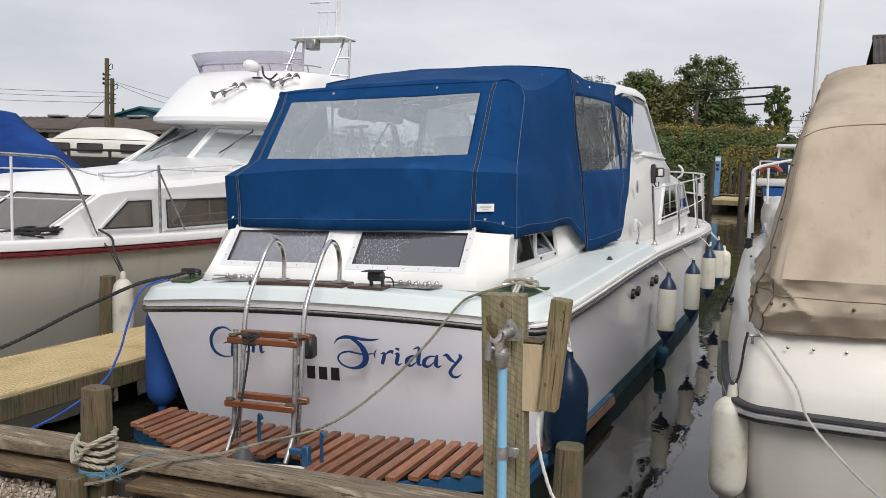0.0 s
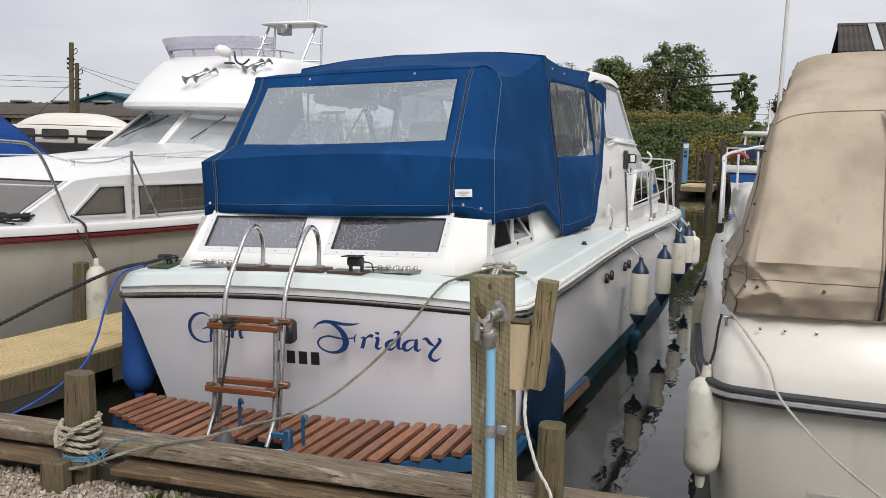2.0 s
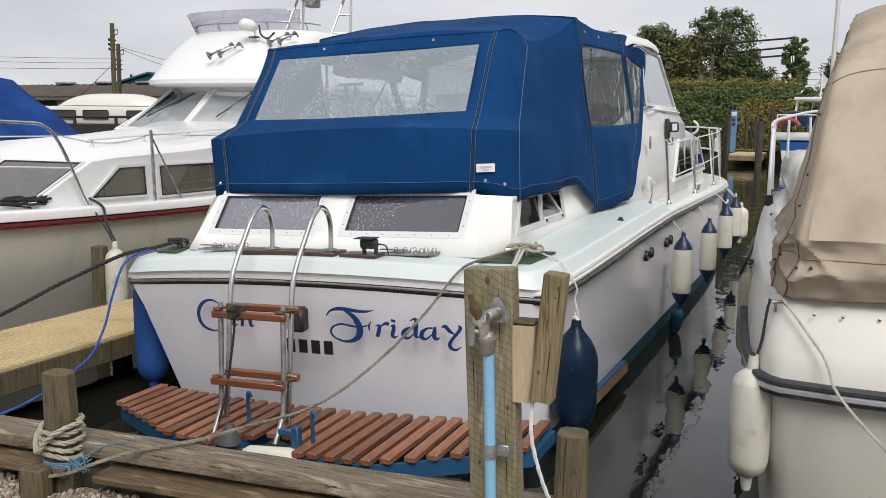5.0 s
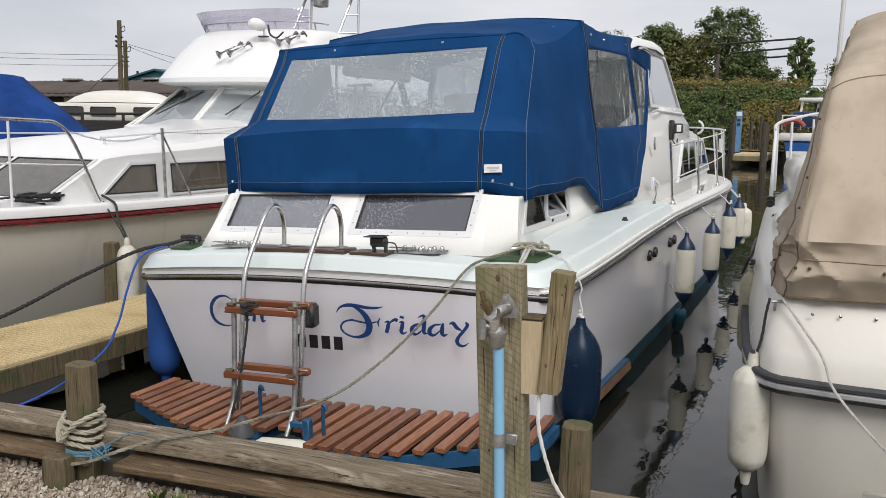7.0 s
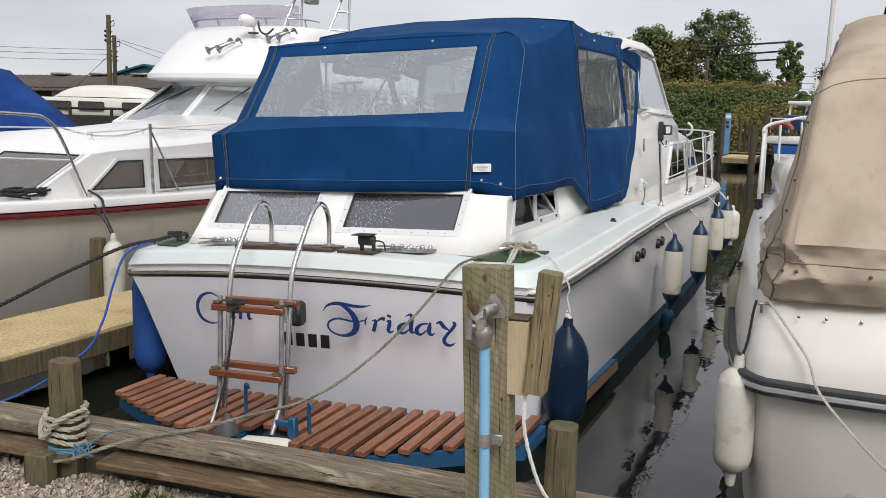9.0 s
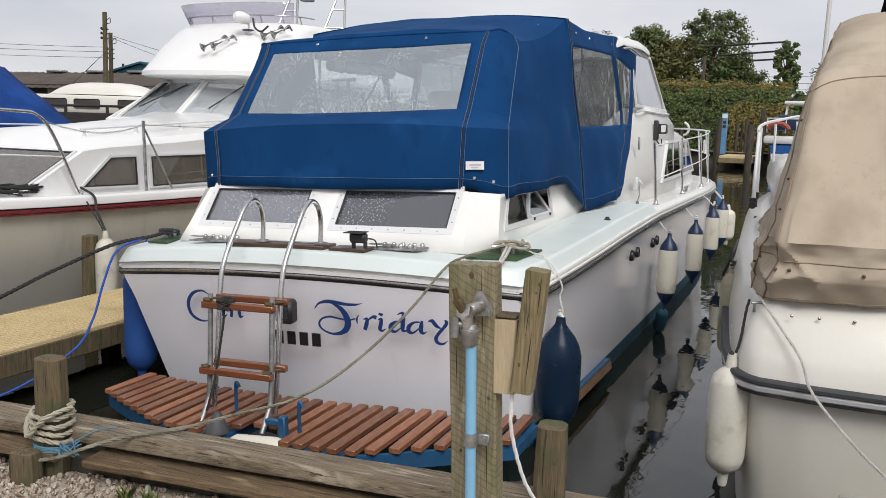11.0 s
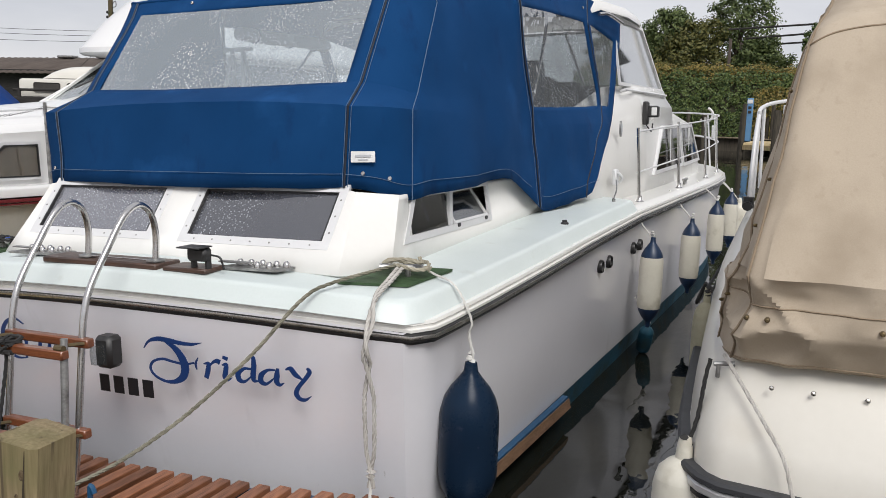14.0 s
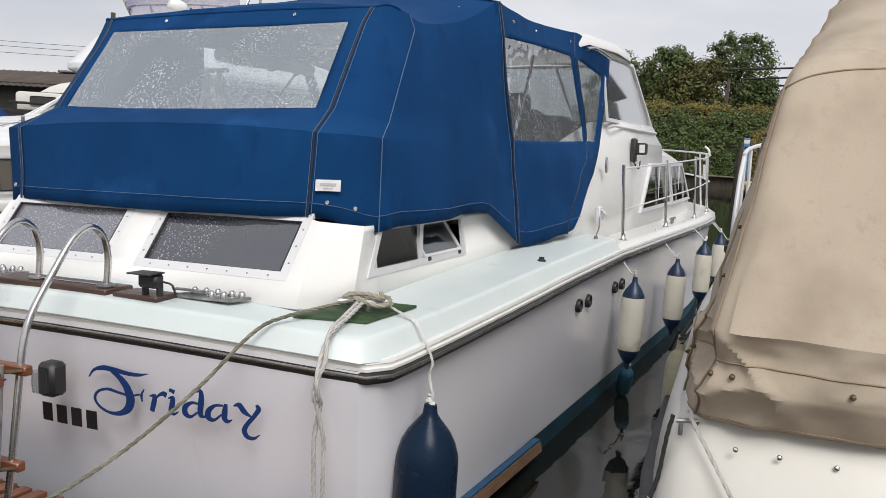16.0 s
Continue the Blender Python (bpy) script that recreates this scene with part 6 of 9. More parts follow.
turns = [boat_pt(1.30 + 0.10 * math.cos(a) + 0.02 * math.sin(2.3 * a), 0.47 + 0.045 * math.sin(a) + 0.02 * math.cos(1.7 * a), 1.285 + 0.004 * a + 0.01 * math.sin(3 * a)) for a in np.linspace(0, 13, 60)]
rope("mooring_rope", turns, 0.010, ROPE, "weathered rope made fast round the stern cleat")
for k, dx in enumerate((-0.012, 0.012)):
    tail = []
    for q, y, z in ((0.0, 0.40, 1.305), (0.4, 0.25, 1.272), (0.75, 0.135, 1.252), (1.0, 0.058, 1.215), (1.1, 0.016, 1.14), (1.1, -0.022, 1.07), (1.05, -0.020, 1.01), (1.0, 0.0, 0.98), (0.97, 0.006, 0.92), (0.95, 0.01, 0.84), (0.92, 0.012, 0.76), (0.90, 0.014, 0.68), (0.88, 0.016, 0.60), (0.86, 0.018, 0.53), (0.86, 0.02, 0.50), (0.86, 0.02, 0.44)):
        turn = math.pi * (k + (1.305 - z) * 7.0)
        apart = 0.026 * max(0.0, math.sin(math.pi * min(1.0, max(0.0, (0.93 - z) / 0.41)))) * (1 if k else -1)
        wound = 0.011 if z > 0.9 or z < 0.53 else 0.004
        tail.append(boat_pt(1.31 + 0.055 * q + wound * math.cos(turn) + apart, y - 0.006 + wound * 0.8 * math.sin(turn), z))
    rope("mooring_rope", tail, 0.0098, ROPE_GREY, "loose doubled rope hanging over the stern")
bm = BM()
for k in range(5):
    lathe(bm, [(0.004, -0.01), (0.02, 0), (0.004, 0.01)], 8, Matrix.Translation(boat_pt(1.357, 0.016, 0.50) + Vector((rnd.uniform(-0.01, 0.01), 0, rnd.uniform(-0.015, 0.015)))))
single("rope_knot", bm, ROPE_GREY, "knot in the hanging stern rope", "rope")
rope("white_line", [boat_pt(1.357, 0.012, 0.49), boat_pt(1.357, 0.005, 0.42), boat_pt(1.365, -0.02, 0.385), boat_pt(1.375, -0.06, 0.384)], 0.0075, ROPE_WHITE, "thin white tail of the hanging stern rope")
rope("white_line", [(2.175, -2.33, 1.385), (2.18, -2.34, 1.28), (2.215, -2.32, 1.14), (2.26, -2.28, 1.02), (2.27, -2.25, 0.80)], 0.0055, ROPE_WHITE, "white rope hanging from the spacer block")

rope("white_line", [boat_pt(1.33, 0.55, 1.295), boat_pt(1.42, 0.53, 1.262), boat_pt(1.505, 0.50, 1.244), boat_pt(1.555, 0.49, 1.20), boat_pt(1.592, 0.48, 1.14), boat_pt(1.622, 0.475, 1.07), boat_pt(1.606, 0.48, 1.02)], 0.006, ROPE_WHITE, "white fender lanyard from the stern cleat")
# port side: dark mooring line and a blue cord
rope("dark_mooring_line", [boat_pt(-1.27, 0.42, 1.315), boat_pt(-1.30, 0.25, 1.29), boat_pt(-1.46, 0.06, 1.25), (-1.75, -0.25, 1.02), (-2.2, -0.75, 0.72), (-2.9, -1.45, 0.55)], 0.014, ROPE_BLACK, "dark mooring line from the stern cleat to the jetty")
rope("blue_rope", [boat_pt(-1.24, 0.45, 1.315), boat_pt(-1.32, 0.22, 1.28), boat_pt(-1.42, 0.06, 1.21), boat_pt(-1.46, -0.04, 1.0), boat_pt(-1.50, -0.12, 0.75), (-1.60, -0.25, 0.48), (-1.9, -0.6, 0.22), (-2.4, -1.2, 0.10)], 0.008, ROPE_BLUE, "thin bright blue cord from the stern cleat", strands=False)
rope("dark_mooring_line", [boat_pt(-1.27 + 0.07 * math.cos(a), 0.42 + 0.05 * math.sin(a), 1.292 + 0.003 * a) for a in np.linspace(0, 12, 40)], 0.013, ROPE_BLACK, "dark rope made fast round the port cleat")

# ---- fenders ----
def fender(label, profile_r, length, body, ends, m, cord_to, cord=ROPE_WHITE, pointed=True, group="fenders", cone=0.19):
    """An inflated fender with moulded ends, hung by its eye."""
    f = thing("fender", label, "fender", group, m=m)
    h, r = length / 2, profile_r
    e = cone * length if pointed else 0.13 * length
    bm = BM()
    lathe(bm, [(r * 0.93, -h + e), (r * 0.985, -h + e + 0.03), (r, -h + e + 0.08), (r, h - e - 0.08), (r * 0.985, h - e - 0.03), (r * 0.93, h - e)], 24)
    part("body", bm, body, f)
    for sgn, nm in ((1, "top_end"), (-1, "bottom_end")):
        bm = BM()
        prof = [(r * 0.93, sgn * (h - e)), (r * 0.86, sgn * (h - e + 0.2 * e)), (r * 0.66, sgn * (h - e + 0.5 * e)), (r * 0.36, sgn * (h - e + 0.8 * e)), (r * 0.24, sgn * (h - 0.01)), (r * 0.20, sgn * (h + 0.03)), (r * 0.10, sgn * (h + 0.035))]
        if not pointed:
            prof = [(r * 0.93, sgn * (h - e)), (r * 0.84, sgn * (h - e * 0.6)), (r * 0.55, sgn * (h - e * 0.2)), (r * 0.30, sgn * h), (r * 0.25, sgn * (h + 0.05)), (r * 0.2, sgn * (h + 0.07)), (r * 0.06, sgn * (h + 0.075))]
        lathe(bm, prof if sgn > 0 else prof[::-1], 24)
        bmesh.ops.recalc_face_normals(bm, faces=bm.faces)
        part(nm, bm, ends, f, "moulded end with an eye")
    inv = m.inverted()
    topz = Vector((0, 0, h + 0.02))
    end = inv @ Vector(cord_to)
    bm = rope_strands(even(smooth([topz, topz.lerp(end, 0.35) + Vector((0.012, 0, 0)), topz.lerp(end, 0.8), end], 6), 0.02), 0.0075)
    part("lanyard", bm, cord, f, "white rope lanyard" if cord is ROPE_WHITE else "")
    bm = BM()
    for k in range(3):
        lathe(bm, [(0.003, -0.012), (0.017, 0), (0.003, 0.012)], 8, pose(random.uniform(-0.008, 0.008), random.uniform(-0.008, 0.008), h + 0.035 + 0.018 * k, random.uniform(0, 50), 0, 0))
    part("knot", bm, cord, f)
    return f


for y, x, z, lbl in ((3.78, 1.735, 0.765, "white cylindrical fender with dark blue ends"), (5.36, 1.80, 0.755, "white cylindrical fender with scuffed blue ends"), (6.97, 1.83, 0.80, "white cylindrical fender with dark blue ends"), (8.6, 1.815, 0.77, "white cylindrical fender with dark blue ends")):
    xb = half(y) - 0.08
    fender(lbl, 0.092, 0.66, FENDER_WHITE, FENDER_CAP, pose(x, y, z, 0, 0, y * 50), boat_pt(xb, y + 0.08, 1.21 + lift_at(xb, y)), group="fenders along the cruiser")
fender("white round-ended fender near the bow of the cruiser", 0.12, 0.5, FENDER_WHITE, FENDER_WHITE, pose(1.80, 9.9, 0.62), boat_pt(half(9.9) - 0.08, 9.9, 1.21), pointed=False, group="fenders along the cruiser")
fender("large navy-blue pointed fender beside the stern quarter", 0.137, 0.70, FENDER_NAVY, FENDER_NAVY, pose(1.572, 0.49, 0.572), boat_pt(1.606, 0.48, 1.02), group="fenders along the cruiser", cone=0.24)
fender("large bright blue cloth-covered fender on the port quarter", 0.122, 0.82, FENDER_BLUE, FENDER_BLUE, pose(-1.60, 0.42, 0.60), boat_pt(-1.50, 0.45, 1.26), group="fenders along the cruiser", cord=ROPE_BLUE, pointed=False)
fender("half-sunk blue fender at the waterline", 0.062, 0.30, BOOT, BOOT, pose(1.655, 4.15, 0.20, 22, 12, 0), boat_pt(1.58, 4.1, 0.5), group="fenders along the cruiser")

# ---- jetty on the port side ----
jetty = thing("jetty", "timber jetty decked with yellow plastic grating", "jetty", kind="structure")
bm = BM()
box(bm, (-2.42, 3.6, 0.455), (0.90, 12.4, 0.025))
part("deck_board", bm, GRATING, jetty)
bm = BM()
nx, ny = 26, 190
for i in range(ny + 1):
    y = -1.55 + i * 0.045
    box(bm, (-2.42, y, 0.484), (0.90, 0.011, 0.018))
for i in range(nx + 1):
    x = -2.865 + i * 0.0342
    box(bm, (x, 2.73, 0.481), (0.007, 8.6, 0.013))
part("grating", bm, GRATING, jetty, "square-holed yellow grating")
for x in (-1.985, -2.855):
    bm = BM()
    box(bm, (x, 3.6, 0.385), (0.055, 12.4, 0.16), 0.006)
    part("side_beam", bm, POST_DARK, jetty, "treated timber side beam")
for y in (-0.9, 1.3, 3.4, 6.0, 9.0):
    for x in (-2.08, -2.76):
        bm = BM()
        box(bm, (x, y, -0.4), (0.13, 0.13, 1.5), 0.01)
        part("support_post", bm, PILE, jetty, "dark timber support post")
post("mooring_post", -3.335, 1.66, -0.6, 0.93, 0.13, 0.13, POST_DARK, "squared timber mooring post beside the jetty", turn=10, bevel=0.02)

# small things left on the platform, and the line on the ladder
rope("dark_mooring_line", [boat_pt(-0.105, -0.50, 1.02), boat_pt(-0.105, -0.52, 0.9), boat_pt(-0.145, -0.56, 0.6), boat_pt(-0.18, -0.60, 0.42)], 0.008, ROPE_BLACK, "black line hanging down the boarding ladder")
bm = BM()
for k in range(26):
    a = k * 1.3
    tube(bm, [boat_pt(-0.095 + 0.045 * math.cos(a), -0.495 + 0.055 * math.sin(a), 1.03 + 0.03 * math.sin(a * 0.7)), boat_pt(-0.095 + 0.045 * math.cos(a + 1.2), -0.495 + 0.055 * math.sin(a + 1.2), 1.03 + 0.03 * math.sin(a * 0.7 + 0.9))], 0.008, 5)
single("rope_knot", bm, ROPE_BLACK, "black knotted rope round the top ladder rung", "rope")
bm = BM()
lathe(bm, [(0.06, -0.055), (0.068, -0.047), (0.054, -0.01), (0.030, 0.04), (0.019, 0.058), (0.007, 0.062)], 14, Matrix.Translation(boat_pt(0.01, -0.755, 0.420)) @ pose(0, 0, 0, 0, 5, 0))
single("rubber_boot", bm, surface("grey_black_rubber", (0.07, 0.072, 0.078), (0.05, 0.05, 0.055), rough=0.5, scale=9), "dark grey rubber cone lying on the platform", "cone")
bm = BM()
lathe(bm, [(0.01, -0.17), (0.03, -0.165), (0.05, -0.13), (0.053, 0.1), (0.04, 0.15), (0.015, 0.17)], 16, Matrix.Translation(boat_pt(0.275, -0.75, 0.325)) @ pose(0, 0, 0, 0, 88, 8))
single("small_buoy", bm, FENDER_WHITE, "small white buoy lying on the platform", "buoy")


# ---- the cream cruiser under a beige cover ----
RB = pose(3.975, -0.22, 0.055, 0, 0, 3.4)
beige = thing("cream_cruiser", "cream and white cruiser under a worn beige canvas cover", "boat", m=RB)


def r_half(y):
    return float(np.interp(y, [0, 0.15, 0.6, 2, 4, 5.5, 6.6, 7.3, 7.6], [1.24, 1.34, 1.39, 1.42, 1.36, 1.12, 0.72, 0.28, 0.02]))


def r_line(inset, z, stern=None):
    stern = inset if stern is None else stern
    side = [(r_half(y) - inset, y) for y in np.linspace(0.22 + stern, 7.55, 24)]
    w = r_half(0) - inset
    back = [(w * s, 0.06 * s * s * s * s + stern - 0.02) for s in np.linspace(-1, 1, 11)]
    corner = [(w + (side[0][0] - w) * 0.45, back[-1][1] + 0.035), (w + (side[0][0] - w) * 0.85, back[-1][1] + 0.10)]
    pts = [(-x, y) for x, y in side[::-1]] + [(-x, y) for x, y in corner[::-1]] + back + corner + side
    rise = lambda y: 0.045 * y
    return [Vector((x, y, z + (rise(y) if z > 0.5 else 0.3 * rise(y)))) for x, y in pts]


bm = BM()
loft(bm, [r_line(i, z) for i, z in ((0.03, 0.83), (0.045, 0.6), (0.07, 0.35), (0.10, 0.05), (0.16, -0.2))])
bmesh.ops.reverse_faces(bm, faces=bm.faces)
part("hull", bm, CREAM, beige, "aged cream hull with faint streaks", sharp=35)
base = r_line(0.0, 0.0)
lift = lambda d: [Vector((p.x, p.y, q.z + d)) for p, q in zip(base, r_line(0.0, 0.86))]
bm = BM()
sweep(bm, lift(0.0), [(-0.04, -0.038), (0.026, -0.038), (0.038, -0.028), (0.038, -0.010), (0.030, -0.003), (-0.04, -0.003)])
part("steel_strake", bm, surface("worn_aluminium_strake", (0.66, 0.66, 0.66), (0.50, 0.50, 0.50), rough=0.3, metal=0.55, scale=6, fine=60), beige, "bright metal rubbing strake")
bm = BM()
sweep(bm, lift(0.0), [(-0.04, -0.002), (0.030, -0.002), (0.042, 0.006), (0.042, 0.020), (0.032, 0.030), (-0.04, 0.030)])
part("rubber_strake", bm, surface("dark_grey_rubber", (0.040, 0.041, 0.045), (0.028, 0.029, 0.032), rough=0.5, scale=5), beige, "dark grey rubber strake")
# Black strip modelled in place of the shade line below the strake.
bm = BM()
sweep(bm, lift(0.0), [(0.024, -0.052), (0.032, -0.050), (0.032, -0.036), (0.024, -0.035)])
part("strake_shadow_strip", bm, RUBBER, beige, "thin black strip for the shade under the strake")
bm = BM()
loft(bm, [r_line(i, z, j) for i, z, j in ((0.0, 0.885, 0.0), (0.003, 0.965, 0.006), (0.008, 1.005, 0.022), (0.015, 1.06, 0.048), (0.028, 1.13, 0.088), (0.045, 1.19, 0.128), (0.075, 1.235, 0.175), (0.16, 1.25, 0.28), (0.42, 1.258, 0.45))])
bmesh.ops.reverse_faces(bm, faces=bm.faces)
part("deck_moulding", bm, GEL_WARM, beige, "warm white rounded deck moulding", sharp=60)
bm = BM()
inner = r_line(0.42, 1.256, 0.45)
inner = inner[: len(inner) // 2 + 1]
loft(bm, [inner, [Vector((-p.x, p.y, p.z)) for p in inner]])
bmesh.ops.recalc_face_normals(bm, faces=bm.faces)
part("side_deck", bm, GEL_WARM, beige, "warm white side deck")
bm = BM()
box(bm, (-0.55, -0.035, 0.20), (0.62, 0.02, 0.42), 0.008)
panel = part("stern_panel", bm, surface("grey_cream_plate", (0.40, 0.385, 0.34), (0.33, 0.315, 0.275), rough=0.45, scale=3, fine=40), beige, "cream plate bolted to the stern")
for x, z in ((-0.46, 0.36), (-0.46, 0.27), (-0.30, 0.36)):
    bm = BM()
    lathe(bm, [(0.022, 0), (0.022, 0.006), (0.012, 0.010)], 12, pose(x, -0.046, z, 90, 0, 0))
    part("bolt", bm, DULL_STEEL, panel)
bm = BM()
lathe(bm, [(0.075, 0), (0.075, 0.008), (0.06, 0.012), (0.05, 0.004)], 20, pose(-1.03, 0.0, 0.245, 90, 0, 0))
part("drain_plate", bm, DULL_STEEL, beige, "round metal drain plate")

# beige cover: columns from hem to top
RC = [
    column((0.0, 0.125, 1.262), (0.0, 0.060, 1.370), (0.0, 0.052, 1.449), (0.0, 0.048, 1.539), (0.0, 0.420, 2.33), (0.0, 0.465, 2.375), (0.0, 1.05, 2.71)),
    column((0.45, 0.125, 1.262), (0.45, 0.060, 1.370), (0.45, 0.052, 1.449), (0.446, 0.048, 1.539), (0.42, 0.420, 2.328), (0.42, 0.465, 2.373), (0.38, 1.06, 2.71)),
    column((0.62, 0.125, 1.262), (0.62, 0.060, 1.370), (0.62, 0.052, 1.449), (0.616, 0.046, 1.539), (0.58, 0.415, 2.325), (0.57, 0.460, 2.37), (0.50, 1.08, 2.705)),
    column((0.92, 0.128, 1.258), (0.92, 0.060, 1.370), (0.92, 0.052, 1.449), (0.915, 0.044, 1.539), (0.85, 0.395, 2.312), (0.83, 0.435, 2.357), (0.72, 1.12, 2.70)),
    column((1.13, 0.145, 1.250), (1.12, 0.072, 1.370), (1.105, 0.060, 1.447), (1.11, 0.046, 1.539), (1.01, 0.370, 2.288), (0.99, 0.412, 2.333), (0.86, 1.20, 2.69)),
    column((1.250, 0.235, 1.232), (1.228, 0.115, 1.365), (1.210, 0.090, 1.445), (1.205, 0.072, 1.536), (1.100, 0.370, 2.245), (1.080, 0.410, 2.29), (0.935, 1.28, 2.665)),
    column((1.285, 0.420, 1.232), (1.278, 0.310, 1.375), (1.258, 0.265, 1.455), (1.238, 0.225, 1.540), (1.108, 0.520, 2.240), (1.088, 0.560, 2.295), (0.935, 1.36, 2.655)),
    column((1.305, 0.800, 1.245), (1.300, 0.740, 1.400), (1.280, 0.690, 1.480), (1.250, 0.660, 1.545), (1.080, 0.90, 2.250), (1.055, 0.960, 2.34), (0.91, 1.55, 2.66)),
    column((1.25, 2.10, 1.32), (1.20, 2.10, 1.44), (1.135, 2.07, 1.54), (1.12, 2.09, 1.58), (0.93, 1.95, 2.31), (0.90, 1.95, 2.40), (0.78, 2.1, 2.67)),
    column((1.23, 2.70, 1.35), (1.18, 2.68, 1.47), (1.117, 2.63, 1.57), (1.10, 2.63, 1.61), (0.915, 2.35, 2.31), (0.885, 2.35, 2.40), (0.765, 2.4, 2.65)),
]
RALL = [[Vector((-p.x, p.y, p.z)) for p in c] for c in RC[:0:-1]] + RC
RM = len(RC) - 1
RN = 10
r_fine = refine(RALL, RN)


def r_fold(p):
    """How far the cloth stands off its taut shape: shallow sags above, creases fanning out of the low corner, a puckered apron."""
    sag_ = noise.noise(Vector((p.x * 1.5, p.y * 1.5, p.z * 1.3)) + Vector((3, 1, 7))) * 0.010
    sag_ += noise.noise(Vector((p.x * 4.0 + p.z * 3.4, p.y * 4.0, p.z * 2.2 - p.x * 1.6)) + Vector((1, 8, 2))) * 0.014
    apron = max(0.0, min(1.0, (1.53 - p.z) / 0.05)) * max(0.0, min(1.0, (p.z - 1.235) / 0.05))
    dx, dz = 1.2 - abs(p.x), p.z - 1.53
    far, ang = math.hypot(dx, dz), math.atan2(dz, dx + 1e-6)
    ray = math.sin(ang * 7.0 + 1.6 * noise.noise(p * 1.7))
    fan = (max(0.0, ray) ** 3) * 0.020 * min(1.0, far / 0.12) * max(0.0, 1.0 - far / 0.85)
    s = p.x * 9.0 + p.y * 6.0 + p.z * 9.0 + 2.5 * noise.noise(Vector((p.x * 3, p.y * 3, p.z * 4)))
    pucker = (abs(math.sin(s)) - 0.5) * 0.016 + noise.noise(Vector((p.x * 9 + p.z * 7, p.y * 9, p.z * 14))) * 0.012
    near = max(0.0, 1 - far / 0.45)
    crease = (0.11 - abs(noise.noise(Vector((p.x * 5.2 - p.z * 4.0, p.y * 5.0, p.z * 4.4)) + Vector((2, 6, 1))))) * (0.020 + 0.050 * near + 0.030 * apron)
    small = noise.noise(Vector((p.x * 9 + p.z * 5, p.y * 9, p.z * 6)) + Vector((5, 5, 5))) * 0.0065 + noise.noise(p * 17.0) * 0.0024
    return sag_ + small + pucker * apron * (0.45 + 0.4 * near) + fan + crease


bm, rv = BM(), {}
clear_r, rcv = {}, {}


def r_vert(target, store, i, j):
    if (i, j) not in store:
        p = r_fine[i][j].copy()
        out = Vector((p.x, p.y - 1.9, 0.0)).normalized()
        p += out * r_fold(p)
        store[(i, j)] = target.verts.new(p)
    return store[(i, j)]


for i in range(len(r_fine) - 1):
    for j in range(len(r_fine[0]) - 1):
        c = i // RN - RM
        k = c if c >= 0 else -c - 1
        window = (j // RN == 3) and (k == 7 or (k == 0))
        if window:
            side = 0 if k == 0 else (1 if c > 0 else -1)
            sheet = clear_r.setdefault(side, BM())
            sheet.faces.new([r_vert(sheet, rcv.setdefault(side, {}), a, b) for a, b in ((i, j), (i + 1, j), (i + 1, j + 1), (i, j + 1))])
        else:
            bm.faces.new([r_vert(bm, rv, a, b) for a, b in ((i, j), (i + 1, j), (i + 1, j + 1), (i, j + 1))])
top_r = [r_vert(bm, rv, i, len(r_fine[0]) - 1) for i in range(len(r_fine))]
n_t = len(top_r)
for i in range(n_t // 2 - 1):
    a, b, c, d = top_r[i], top_r[i + 1], top_r[n_t - 2 - i], top_r[n_t - 1 - i]
    bm.faces.new((a, b, c, d) if i < n_t // 2 - 2 or True else (a, b, c))
bmesh.ops.recalc_face_normals(bm, faces=bm.faces)
cover = part("canvas_cover", bm, BEIGE, beige, "sagging stained beige canvas cover", sharp=32, solid=0.005)
for sheet in clear_r.values():
    bmesh.ops.recalc_face_normals(sheet, faces=sheet.faces)
    part("cover_window", sheet, VINYL, cover, "cloudy clear vinyl panels", sharp=80).visible_shadow = False


def r_along(col, lift=0.008):
    i = (RM + col) * RN
    i0, f = math.floor(i), i - math.floor(i)
    out = []
    for j in range(len(r_fine[0])):
        p = r_fine[i0][j].lerp(r_fine[min(i0 + 1, len(r_fine) - 1)][j], f)
        out.append(p + Vector((p.x, p.y - 1.9, 0)).normalized() * (lift + r_fold(p)))
    return out


def r_across(row, c0, c1, lift=0.006):
    j = row * RN
    j0, f = math.floor(j), j - math.floor(j)
    out = []
    for i in range(int((RM + c0) * RN), int((RM + c1) * RN) + 1):
        p = r_fine[i][j0].lerp(r_fine[i][min(j0 + 1, len(r_fine[0]) - 1)], f)
        out.append(p + Vector((p.x, p.y - 1.9, 0)).normalized() * (lift + r_fold(p)))
    return out


SEAM = surface("brown_seam_thread", (0.27, 0.21, 0.145), rough=0.9, scale=20)
for col in (-1.72, 1.72):
    part("zip", tube(BM(), r_along(col, 0.009)[1 : 4 * RN - 2], 0.0068, 6), ZIP, cover, "dark zip up the cover")
    for off in (-0.13, 0.13):
        part("zip_flap", tube(BM(), r_along(col + off, 0.006)[1 : 4 * RN - 2], 0.004, 5), SEAM, cover, "stitched edge beside the zip")
for row, a, b in ((4.0, -9, 9), (2.0, -9, 9), (0.08, -9, 9)):
    part("seam", tube(BM(), r_across(row, a, b, 0.004), 0.0032, 5), SEAM, cover, "stitched seam")
part("seam", tube(BM(), r_along(-5.05), 0.004, 5), SEAM, cover)
part("seam", tube(BM(), r_along(-6.2), 0.004, 5), SEAM, cover)
